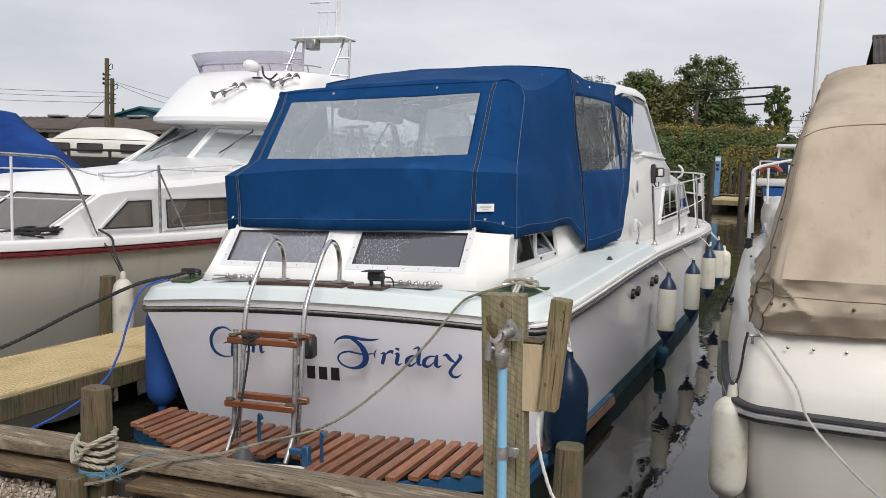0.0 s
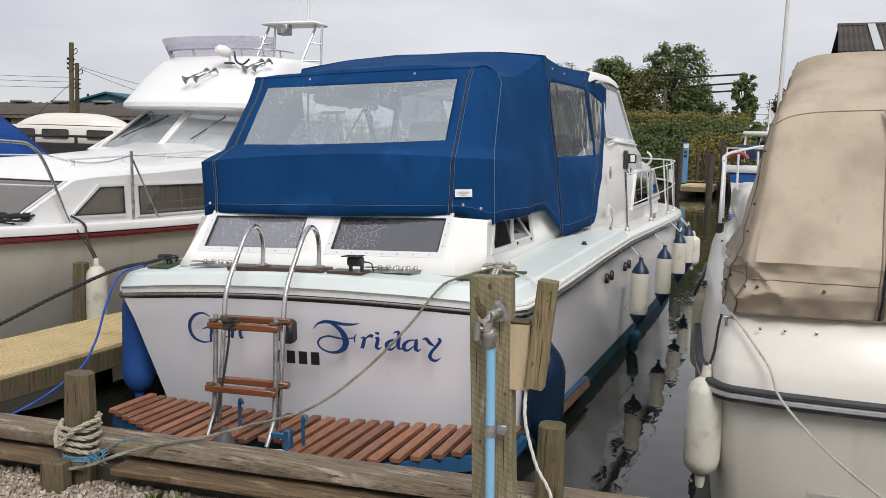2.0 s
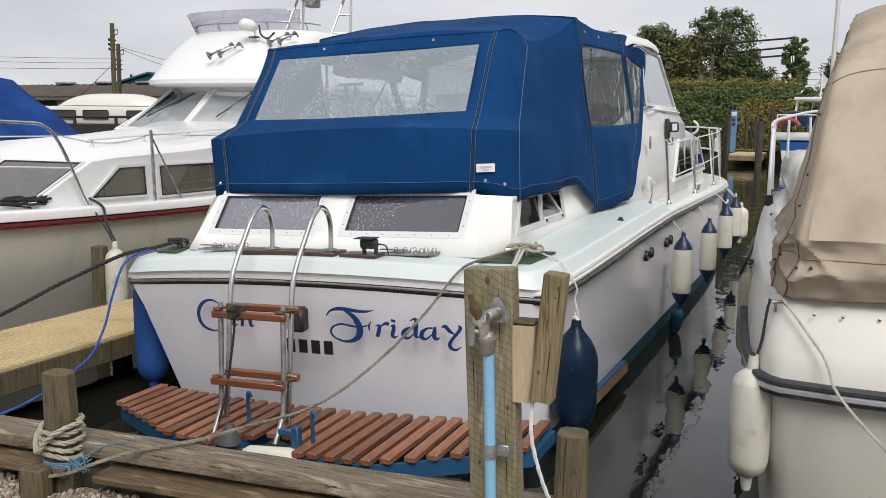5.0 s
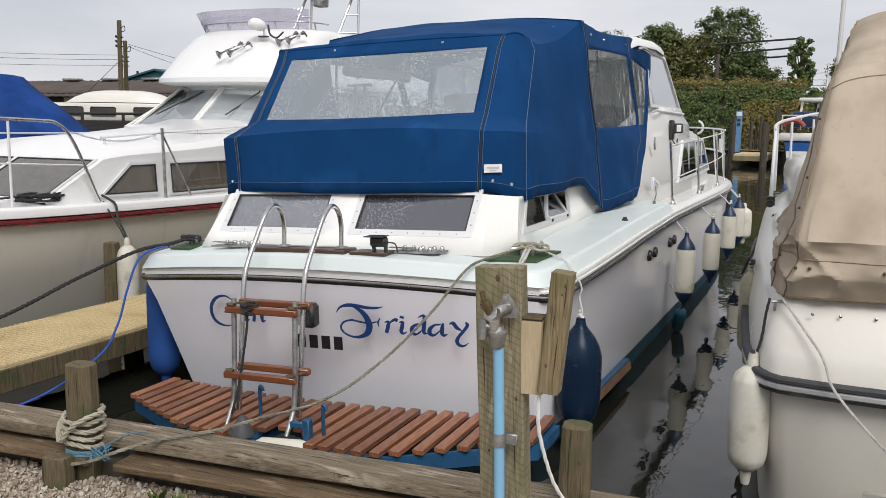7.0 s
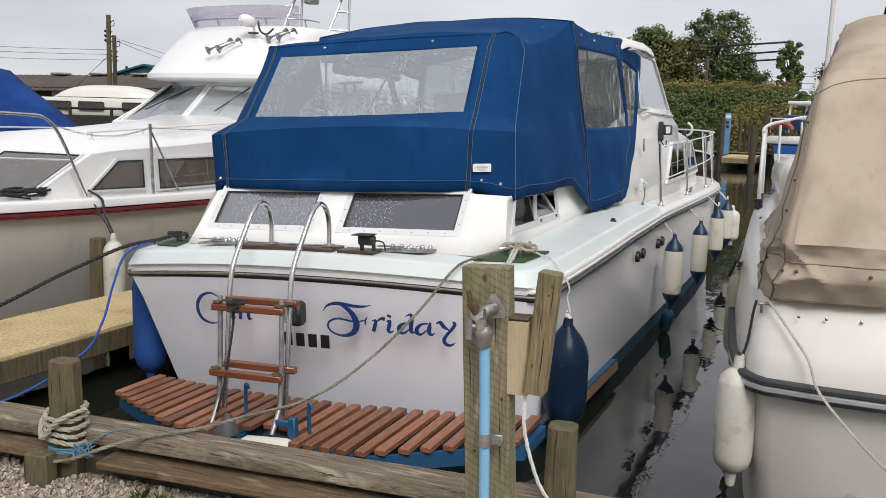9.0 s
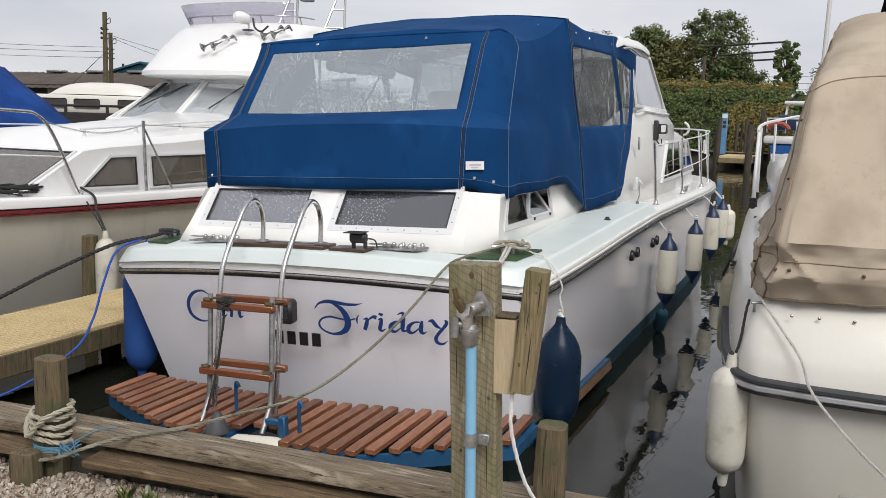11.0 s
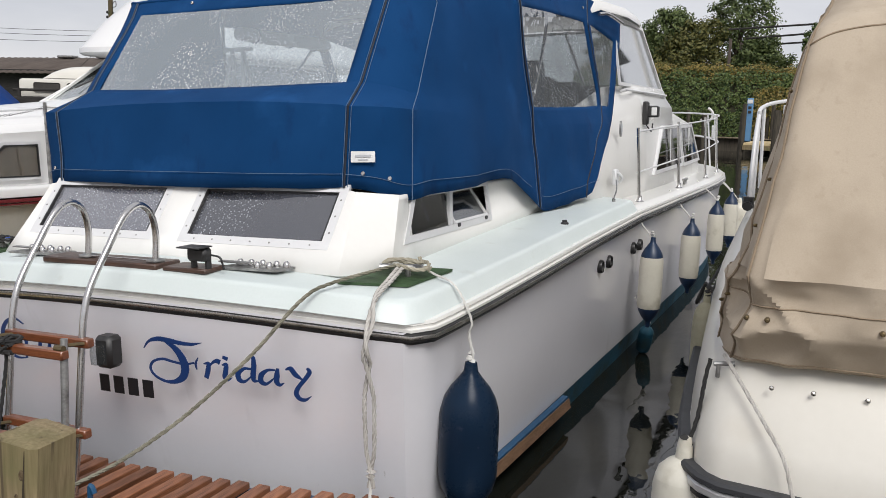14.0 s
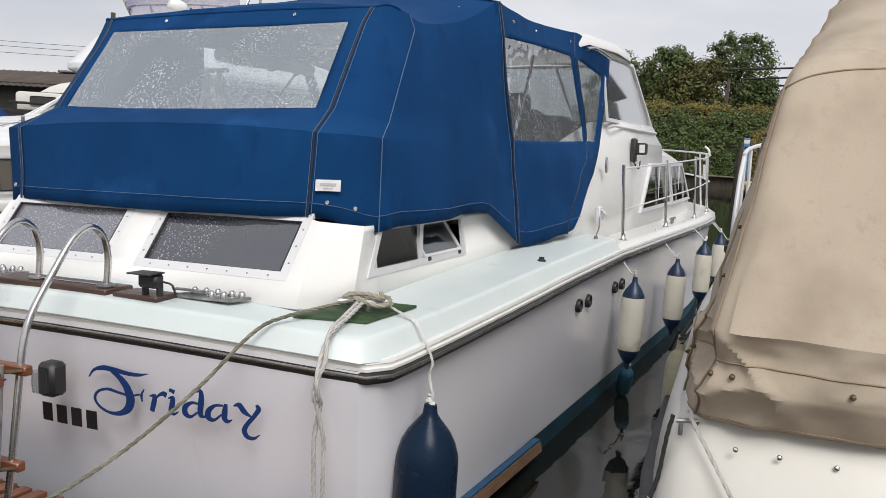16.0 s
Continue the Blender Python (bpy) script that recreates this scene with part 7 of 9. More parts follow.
# a loose strip of canvas that hangs from the seam beside the zip
bm = BM()
head, foot = (r_along(c, 0.030)[4 * RN] for c in (-1.95, -1.30)), (r_along(c, 0.045)[3 * RN + 1] for c in (-0.80, -0.30))
(h0, h1), (f0, f1) = head, foot
loft(bm, [[h0.lerp(f0, k / 12) + Vector((0, -0.012 * math.sin(k * 0.9), 0)) for k in range(13)], [h0.lerp(h1, 0.5).lerp(f0.lerp(f1, 0.5), k / 12) + Vector((0, -0.03 - 0.010 * math.sin(k * 0.7 + 1), 0)) for k in range(13)], [h1.lerp(f1, k / 12) + Vector((0, -0.010, 0)) for k in range(13)]])
bmesh.ops.recalc_face_normals(bm, faces=bm.faces)
part("flap", bm, BEIGE, cover, "loose canvas strip hanging from the seam", solid=0.005)
for c, r in ((-4.85, 1.5), (-4.3, 1.5), (-2.65, 1.5), (-1.0, 1.5), (1.0, 1.5), (-6.3, 1.2), (-6.1, 1.7), (-6.9, 1.9), (-5.6, 3.2), (-5.65, 3.4), (-5.6, 3.8)):
    i, j = int((RM + c) * RN), int(r * RN)
    p = r_fine[i][j] + Vector((r_fine[i][j].x, r_fine[i][j].y - 1.9, 0)).normalized() * (0.005 + r_fold(r_fine[i][j]))
    nrm = Vector((p.x * (0.1 if abs(c) < 5 else 1.0), p.y - 1.9, 0.1)).normalized()
    bm = BM()
    s = 0.0085 if abs(c) < 5 else 0.006
    lathe(bm, [(s, -0.004), (s, 0.004), (s * 0.9, 0.012), (s * 0.4, 0.016)], 10, Matrix.Translation(p) @ nrm.to_track_quat("Z", "Y").to_matrix().to_4x4())
    part("turn_button", bm, BRASS, cover, "dark turn-button")
for x in (-1.12, -1.0, -0.85, -0.45, -0.1, 0.3):
    bm = BM()
    lathe(bm, [(0.008, 0), (0.008, 0.003), (0.005, 0.006), (0.003, 0.012)], 10, pose(x, 0.108, 1.185, 55, 0, 0))
    part("deck_eyelet", bm, STEEL, beige, "small chrome deck eye")
# fairlead and line at the port quarter
bm = BM()
tube(bm, [(-1.30, 0.20, 1.215), (-1.235, 0.21, 1.22)], 0.008, 8)
for d in (0.015, 0.06):
    tube(bm, [(-1.30 + d, 0.20 + d * 0.2, 1.17), (-1.30 + d, 0.20 + d * 0.2, 1.216)], 0.007, 8)
tube(bm, [(-1.20, 0.20, 1.190), (-1.18, 0.205, 1.20)], 0.006, 8)
part("quarter_cleat", bm, DULL_STEEL, beige, "dull metal cleat on the quarter")
# bow rail
bm = BM()
rl = lambda y, dz, ins=0.09: Vector((-(r_half(y) - ins), y, 1.32 + 0.045 * y + dz))
tube(bm, smooth([rl(3.1, 0.0), rl(3.12, 0.25), rl(3.35, 0.52), rl(4.0, 0.60), rl(5.2, 0.62), rl(6.4, 0.64), Vector((0, 7.4, 2.22))], 6), 0.014, 10)
part("bow_rail", bm, ALU, beige, "white tubular bow rail")
for y in (3.55, 4.1, 5.0, 6.0):
    bm = BM()
    tube(bm, [rl(y, 0.0), rl(y - 0.08, 0.585)], 0.012, 8)
    part("rail_post", bm, ALU, beige)
bm = BM()
tube(bm, [rl(2.95, 0.02), rl(3.15, 0.02)], 0.03, 8)
tube(bm, [rl(3.02, 0.0), rl(3.02, 0.07)], 0.035, 8)
part("deck_cleat", bm, BLACK_PLASTIC, beige, "black deck cleat wound with rope")
bm = BM()
box(bm, (-0.4, 4.5, 1.62), (1.5, 2.6, 0.42), 0.16, seg=3)
part("fore_cabin", bm, GEL_WARM, beige, "warm white fore cabin top")
bm = BM()
lathe(bm, [(0.07, 0), (0.085, 0.02), (0.085, 0.16), (0.06, 0.19)], 14, pose(-0.80, 3.35, 1.98))
part("lamp_housing", bm, BLACK_PLASTIC, beige, "black round lamp housing by the windscreen")
# line from the quarter, over the stern
def rw(x, y, z):
    return RB @ Vector((x, y, z))


rope("white_line", [rw(-1.27, 0.20, 1.25), rw(-1.225, 0.13, 1.205), rw(-1.15, 0.055, 1.115), rw(-1.07, -0.02, 1.01), (2.955, -0.36, 0.95), (3.07, -0.52, 0.85), (3.21, -0.85, 0.80), (3.40, -1.3, 0.785), (3.62, -1.64, 0.768), (3.9, -2.0, 0.58)], 0.0068, ROPE_GREY, "pale mooring rope from the cream cruiser's quarter to the quay")
fender("fat scuffed white fender at the stern corner", 0.097, 0.54, FENDER_GREY, FENDER_GREY, pose(2.600, -0.13, 0.675, 0, 0, 40), rw(-1.31, 0.20, 1.23), ROPE_BLACK, pointed=False, group="fenders along the cream cruiser")
fender("slim algae-stained fender beside the hull", 0.058, 0.52, FENDER_ALGAE, FENDER_ALGAE, pose(2.482, 1.15, 0.95, 0, 0, 10), rw(-1.27, 3.0, 1.37), ROPE_BLACK, pointed=False, group="fenders along the cream cruiser")
rope("dark_mooring_line", [rw(-1.27, 3.0, 1.38), rw(-1.39, 2.3, 1.20), rw(-1.46, 1.6, 1.12), (2.472, 1.15, 1.30)], 0.009, ROPE_BLACK, "black fender line along the gunwale", strands=False)


# ---- the flybridge cruiser across the jetty ----
LB = pose(-4.93, 0, 0)
fly = thing("flybridge_cruiser", "white flybridge motor cruiser with dark red sheer stripe", "boat", m=LB)


def l_half(y):
    return float(np.interp(y, [-3.4, -3.0, -2.2, -1.2, 0, 1, 2, 3.5, 6, 9, 12], [0.02, 0.25, 0.68, 1.02, 1.25, 1.35, 1.40, 1.44, 1.5, 1.5, 1.42]))


def l_sheer(y):
    return 1.26 + 0.016 * max(0.0, 3.3 - y) + 0.007 * max(0.0, 2 - y) ** 2


LY = list(np.linspace(-3.38, 12, 30))


def l_rows(levels):
    out = []
    for inset, dz in levels:
        side = [Vector((max(0.01, l_half(y) - inset * min(1, 0.35 + l_half(y))), y + 0.12 * inset * 4 * (y < 0), (l_sheer(y) + dz) if dz > -0.9 else dz + 0.9)) for y in LY]
        out.append([Vector((-p.x, p.y, p.z)) for p in side[::-1]] + side)
    return out


bm = BM()
loft(bm, l_rows([(0.02, -0.13), (0.06, -0.35), (0.14, -0.62), (0.26, -0.88), (0.42, -0.92), (0.62, -1.25)]))
part("hull", bm, CREAM_PALE, fly, "aged cream topsides", sharp=40)
bm = BM()
loft(bm, l_rows([(0.0, -0.085), (0.0, -0.02), (0.015, 0.0), (0.05, 0.012), (0.10, 0.0)]))
part("gunwale", bm, GEL_BRIGHT, fly, "white moulded gunwale", sharp=40)
for dz, w in ((-0.112, 0.012), (-0.142, 0.006)):
    bm = BM()
    for sgn in (1, -1):
        sweep(bm, [Vector((sgn * (l_half(y) + 0.004), y, l_sheer(y) + dz)) for y in (LY if sgn < 0 else LY[::-1])], [(-0.03, -w), (0.012, -w), (0.012, w), (-0.03, w)])
    part("sheer_stripe", bm, RED_LINE, fly, "dark red sheer stripe")
bm = BM()
loft(bm, [[Vector((s * (l_half(y) - 0.09), y, l_sheer(y) + 0.0 + 0.03 * (1 - s * s))) for s in (-1, -0.5, 0, 0.5, 1)] for y in LY])
bmesh.ops.recalc_face_normals(bm, faces=bm.faces)
part("deck", bm, GEL_BRIGHT, fly, "white foredeck", sharp=50)

# low cabin with raked front windows
bm = BM()
prof = []
for y, zb, zt, w in ((1.30, 1.28, 1.32, 1.15), (2.03, 1.28, 1.705, 1.17), (2.35, 1.28, 1.735, 1.17), (3.4, 1.26, 1.78, 1.17), (4.6, 1.26, 1.86, 1.17), (5.6, 1.26, 2.02, 1.17)):
    cr = 0.0 if y < 2.1 else (zt - 1.3) / 0.4
    prof.append([Vector((w + 0.03, y, zb)), Vector((w, y, zt)), Vector((w * 0.93, y, zt + 0.06 * cr)), Vector((w * 0.5, y, zt + 0.13 * cr)), Vector((0, y, zt + 0.15 * cr))])
prof = [r + [Vector((-p.x, p.y, p.z)) for p in r[-2::-1]] for r in prof]
loft(bm, prof)
bmesh.ops.recalc_face_normals(bm, faces=bm.faces)
part("low_cabin", bm, GEL_BRIGHT, fly, "white low forward cabin", sharp=30)


def l_side(y, z):
    return Vector((1.215 - 0.03 * (z - 1.28) / 0.45, y, z))


def set_window(name, quad, glass, label, wide=0.03, curtain=True):
    win = part(name, frame_ring(BM(), quad, wide, 0.012, 0.01), ALU, fly, label)
    part("pane", pane(quad, back=-0.010, thick=0.003), glass, win, "glass with drawn curtains").visible_shadow = False
    mid = sum((Vector(p) for p in quad), Vector()) / len(quad)
    part("gasket", frame_ring(BM(), [p + (mid - p).normalized() * 0.016 for p in map(Vector, quad)], 0.013, 0.016, 0.01), RUBBER, win, "black rubber window seal")
    if curtain:
        q = [Vector(p) for p in quad]
        n = (q[1] - q[0]).cross(q[2] - q[1]).normalized()
        bm = BM()
        k = 24
        bottom = [q[0].lerp(q[1], i / k) + n * (0.0045 + 0.0022 * math.sin(i * 2.4)) for i in range(k + 1)]
        topp = [q[-1].lerp(q[2], i / k) + n * (0.0045 + 0.0022 * math.sin(i * 2.1)) for i in range(k + 1)]
        loft(bm, [bottom, topp])
        part("curtain", bm, CURTAIN, win, "drawn beige curtain")
    return win


CLEAR_CURTAIN = clear("curtained_window_glass", (0.78, 0.77, 0.75), haze=0.05, haze_colour=(0.2, 0.2, 0.2), gloss=0.10)
set_window("side_window", [l_side(1.99, 1.36), l_side(2.72, 1.345), l_side(2.72, 1.63), l_side(2.36, 1.635)], CLEAR_CURTAIN, "angled white-framed side window")
set_window("side_window", [l_side(2.95, 1.32), l_side(4.35, 1.32), l_side(4.35, 1.63), l_side(2.95, 1.625)], CLEAR_CURTAIN, "long white-framed side window")
for x0, x1 in ((-1.08, -0.03), (0.03, 1.08)):
    fz = lambda z: 1.30 + (z - 1.32) / 0.385 * 0.73 - 0.012
    quad = [Vector((x1, fz(1.345), 1.345)), Vector((x0, fz(1.345), 1.345)), Vector((x0 * 1.0, fz(1.685), 1.685)), Vector((x1 * 1.0, fz(1.685), 1.685))]
    quad = quad[::-1] if (quad[1] - quad[0]).cross(quad[2] - quad[1]).y > 0 else quad
    set_window("front_window", quad, CLEAR_CURTAIN, "large raked front cabin window")
# roof handrail
bm = BM()
tube(bm, [(0.86, 2.3, 1.915), (0.86, 5.2, 2.07)], 0.013, 8)
part("roof_rail", bm, ALU, fly, "white roof handrail")
for y in (2.35, 3.1, 3.85, 4.6):
    bm = BM()
    lathe(bm, [(0.05, 0), (0.045, 0.012), (0.018, 0.03), (0.016, 0.09)], 10, Matrix.Translation((0.86, y, 1.81 + 0.055 * (y - 2.3))))
    part("rail_foot", bm, ALU, fly)
# deckhouse, windscreen and brow
bm = BM()
rows = []
for y, w, z in ((4.70, 1.14, 2.0), (5.0, 1.17, 2.05), (9.5, 1.17, 2.05)):
    rows.append([Vector((w, y, 1.28)), Vector((w, y, z)), Vector((0, y - 0.06, z + 0.02)), Vector((-w, y, z)), Vector((-w, y, 1.28))])
loft(bm, rows, ends=True)
bmesh.ops.recalc_face_normals(bm, faces=bm.faces)
part("deckhouse", bm, GEL_BRIGHT, fly, "white deckhouse", sharp=30)
for x0, x1 in ((-1.30, -0.05), (0.05, 1.30)):
    yb = lambda x: 4.74 + 0.16 * (x / 1.1) ** 2
    yt = lambda x: 5.42 + 0.2 * (x / 1.0) ** 2
    sx = lambda x: x * 0.70 if abs(x) > 0.5 else x
    quad = [Vector((x0, yb(x0), 2.03)), Vector((x1, yb(x1), 2.03)), Vector((sx(x1), yt(x1), 2.56)), Vector((sx(x0), yt(x0), 2.56))]
    win = part("windscreen", frame_ring(BM(), quad, 0.045, 0.014, 0.02), GEL_BRIGHT, fly, "white-framed raked windscreen")
    part("pane", pane(quad, back=0.004), PALE_GLASS, win, "clear glass").visible_shadow = False
    bm = BM()
    c0 = quad[2].lerp(quad[3], 0.45)
    c1 = quad[0].lerp(quad[1], 0.25).lerp(c0, 0.25)
    tube(bm, [c0 + Vector((0, -0.03, 0.05)), c0 + Vector((0.02, -0.06, -0.04)), c1 + Vector((0, -0.04, 0.03))], 0.010, 6)
    part("wiper", bm, BLACK_PLASTIC, win, "black wiper arm")
for sgn in (1, -1):
    quad = [Vector((sgn * 1.13, 4.98, 2.06)), Vector((sgn * 1.15, 8.2, 2.06)), Vector((sgn * 1.02, 8.2, 2.56)), Vector((sgn * 0.93, 5.66, 2.56))]
    if sgn < 0:
        quad = [quad[1], quad[0], quad[3], quad[2]]
    win = part("deckhouse_window", frame_ring(BM(), quad, 0.04, 0.014), GEL, fly)
    part("pane", pane(quad, back=0.004), DARK_GLASS, win, "dark glass")
bm = BM()
box(bm, (0, 7.2, 2.02), (2.1, 4.0, 0.03))
box(bm, (0.2, 5.5, 2.10), (1.7, 0.7, 0.16), 0.05)
part("helm_shelf", bm, INTERIOR, fly, "pale shelf behind the windscreen")
bm = BM()
box(bm, (0.15, 5.25, 2.13), (0.55, 0.2, 0.16), 0.05, seg=2)
part("folded_towel", bm, CUSHION, fly, "white folded cloth behind the windscreen")


def brow_line(w, y0, y1, z, n=17):
    """A rounded front edge, seen from above."""
    pts = [Vector((-w, 9.6, z))]
    for k in range(n):
        a = math.pi * k / (n - 1)
        c, s = -math.cos(a), math.sin(a)
        c = math.copysign(abs(c) ** 0.75, c)
        pts.append(Vector((w * c, y1 - (y1 - y0) * s ** 0.8, z)))
    return pts + [Vector((w, 9.6, z))]


bm = BM()
loft(bm, [brow_line(0.90, 5.50, 6.0, 2.545), brow_line(0.93, 5.42, 5.95, 2.60), brow_line(1.16, 5.08, 5.75, 2.615), brow_line(1.18, 5.04, 5.72, 2.64), brow_line(1.18, 5.04, 5.72, 2.70), brow_line(1.16, 5.08, 5.75, 2.735), brow_line(1.13, 5.42, 6.05, 3.05), brow_line(1.09, 5.78, 6.4, 3.33), brow_line(1.06, 5.96, 6.6, 3.42), brow_line(1.02, 6.06, 6.68, 3.445), brow_line(0.98, 6.14, 6.74, 3.43), brow_line(0.96, 6.2, 6.8, 3.15)])
bmesh.ops.recalc_face_normals(bm, faces=bm.faces)
part("flybridge", bm, GEL_BRIGHT, fly, "smooth white flybridge front with a brow", sharp=40)
bm = BM()
tp, bt = brow_line(1.14, 5.84, 6.55, 3.70), brow_line(1.05, 6.0, 6.62, 3.42)
loft(bm, [bt[3:-4], tp[3:-4]])
screen = part("fly_screen", bm, FLY_SCREEN, fly, "low smoked acrylic screen", solid=0.006)
screen.visible_shadow = False
bm = BM()
tube(bm, [p + Vector((0, -0.03, 0.11)) for p in brow_line(1.04, 5.98, 6.60, 3.42)[2:-1]], 0.011, 8)
part("screen_rail", bm, STEEL, fly, "thin chrome rail round the screen")
for k in (3, 5, 8, 11, 13, 15):
    p = brow_line(1.04, 5.98, 6.60, 3.42)[k]
    bm = BM()
    tube(bm, [p + Vector((0, 0.01, 0.0)), p + Vector((0, -0.035, 0.11))], 0.012, 6)
    part("rail_bracket", bm, STEEL, fly)


def fly_face(x, f):
    """A point on the flybridge front, f from the brow to the coaming."""
    lo = brow_line(1.16, 5.08, 5.75, 2.735)
    hi = brow_line(1.09, 5.78, 6.4, 3.33)
    i = int(np.interp(x, [-1.1, 1.1], [2, 16]))
    return lo[i].lerp(hi[i], f) + Vector((0, -0.03, 0.02))


HORN = surface("dark_chrome", (0.34, 0.335, 0.33), (0.20, 0.20, 0.20), rough=0.15, metal=1.0, scale=12, fine=90)


def air_horn(x, f, long, beside):
    a = fly_face(x, f) + Vector((beside, 0.01, 0.01))
    d = Vector((-0.45, -0.65, -0.42)).normalized()
    bm = BM()
    rot = d.to_track_quat("Z", "Y").to_matrix().to_4x4()
    lathe(bm, [(0.022, 0), (0.03, 0.015), (0.018, 0.05), (0.009, 0.09), (0.011, long - 0.08), (0.026, long - 0.04), (0.064, long), (0.056, long + 0.002), (0.014, long - 0.04)], 14, Matrix.Translation(a + Vector((0, -0.06, 0.05))) @ rot)
    tube(bm, [a, a + Vector((0, -0.06, 0.05))], 0.014, 6)
    return part("air_horn", bm, HORN, fly, "chrome trumpet air horn")


for x, f, ln, beside in ((0.22, 0.62, 0.38, 0.0), (0.22, 0.62, 0.34, 0.13), (0.80, 0.90, 0.32, 0.0), (0.80, 0.90, 0.28, 0.12)):
    air_horn(x, f, ln, beside)
p = fly_face(0.40, 0.86)
bm = BM()
lathe(bm, [(0.05, 0), (0.07, 0.02), (0.085, 0.10), (0.075, 0.18), (0.04, 0.22)], 16, pose(p.x, p.y - 0.02, p.z + 0.16, 80, 0, -25))
tube(bm, [p, p + Vector((0, -0.02, 0.14))], 0.018, 8)
lamp = part("searchlight", bm, GEL_BRIGHT, fly, "white searchlight on a bracket")
bm = BM()
tube(bm, smooth([p + Vector((0.06, 0, 0.18)), p + Vector((0.12, -0.04, 0.05)), p + Vector((0.22, -0.03, 0.0)), p + Vector((0.30, 0.02, 0.08))], 6), 0.014, 8)
box(bm, tuple(p + Vector((0.0, -0.03, 0.02))), (0.14, 0.08, 0.02), 0.005)
part("cable", bm, BLACK_PLASTIC, lamp, "black cable")
# radar arch
for x in (-0.66, 0.27):
    bm = BM()
    tube(bm, [(x - 0.08, 8.0, 3.2), (x + 0.10, 8.45, 4.22)], 0.022, 8)
    tube(bm, [(x + 0.28, 8.3, 3.2), (x + 0.22, 8.45, 4.22)], 0.022, 8)
    for f in (0.4, 0.7):
        tube(bm, [Vector((x - 0.08, 8.0, 3.2)).lerp(Vector((x + 0.10, 8.45, 4.22)), f), Vector((x + 0.28, 8.3, 3.2)).lerp(Vector((x + 0.22, 8.45, 4.22)), f)], 0.015, 8)
    part("arch_leg", bm, STEEL, fly, "tubular radar arch legs")
bm = BM()
box(bm, (-0.05, 8.45, 4.25), (1.06, 0.5, 0.05), 0.02)
part("arch_platform", bm, GEL_BRIGHT, fly, "white arch platform")
bm = BM()
box(bm, (-0.10, 8.2, 4.13), (0.20, 0.2, 0.18), 0.02)
part("loudhailer", bm, DULL_STEEL, fly, "grey box under the arch")
for x, h, r in ((-0.45, 0.28, 0.012), (-0.12, 0.62, 0.014), (0.05, 0.45, 0.02), (0.22, 0.95, 0.03), (0.28, 2.2, 0.012), (0.40, 0.25, 0.012)):
    bm = BM()
    tube(bm, [(x, 8.45, 4.27), (x, 8.45, 4.27 + h)], r, 8, r_end=r * 0.6)
    if 0.4 < h < 0.7:
        box(bm, (x, 8.45, 4.27 + h), (0.42, 0.03, 0.03), 0.01)
    part("aerial", bm, ALU, fly, "thin aerial")
# bow rail, stanchion pair and chain
bm = BM()
rr = lambda y, z: Vector((l_half(y) - 0.13, y, z))
tube(bm, smooth([rr(1.86, l_sheer(1.86) + 0.01), rr(1.60, 1.85), rr(1.42, 2.05), rr(1.15, 2.085), rr(0.3, 2.11), rr(-1.0, 2.17), rr(-2.4, 2.25), Vector((0, -3.3, 2.3)), Vector((-0.5, -2.6, 2.25)), Vector((-1.1, -0.5, 2.15)), Vector((-1.24, 1.4, 2.08))], 6), 0.0155, 10)
part("bow_rail", bm, STEEL, fly, "bent stainless bow rail")
bm = BM()
tube(bm, smooth([rr(1.70, 1.66), rr(0.9, 1.70), rr(-0.6, 1.78), rr(-2.4, 1.9)], 5), 0.008, 8)
part("lower_wire", bm, ALU, fly, "white lower rail wire")
for y in (0.9, -0.4, -1.8):
    bm = BM()
    tube(bm, [rr(y, l_sheer(y)), rr(y, 2.1 - 0.03 * y)], 0.012, 8)
    part("rail_post", bm, ALU, fly)
bm = BM()
tube(bm, [rr(2.77, 1.27), rr(2.74, 2.02)], 0.016, 8)
tube(bm, [rr(3.17, 1.27), rr(2.76, 1.93)], 0.010, 8)
part("stanchion", bm, DULL_STEEL, fly, "braced metal stanchion")
bm = BM()
ch = sag(rr(1.5, 2.0), rr(2.74, 1.98), 0.10, 46)
for i in range(0, 46):
    c, d = ch[i], (ch[i + 1] - ch[i]).normalized()
    up = Vector((0, 0, 1)) if i % 2 else d.cross(Vector((0, 0, 1))).normalized()
    loop = [c + d * 0.016 * math.cos(a) + up * 0.009 * math.sin(a) for a in np.linspace(0, 2 * math.pi, 9)]
    tube(bm, loop, 0.0028, 4, caps=False)
part("chain", bm, DULL_STEEL, fly, "thin galvanised guard chain")
bm = BM()
tube(bm, sag(rr(2.74, 1.98), rr(6.2, 2.0), 0.03, 12), 0.007, 6)
part("guard_line", bm, ROPE_WHITE, fly, "white guard line")


def lw(x, y, z):
    return LB @ Vector((x, y, z))


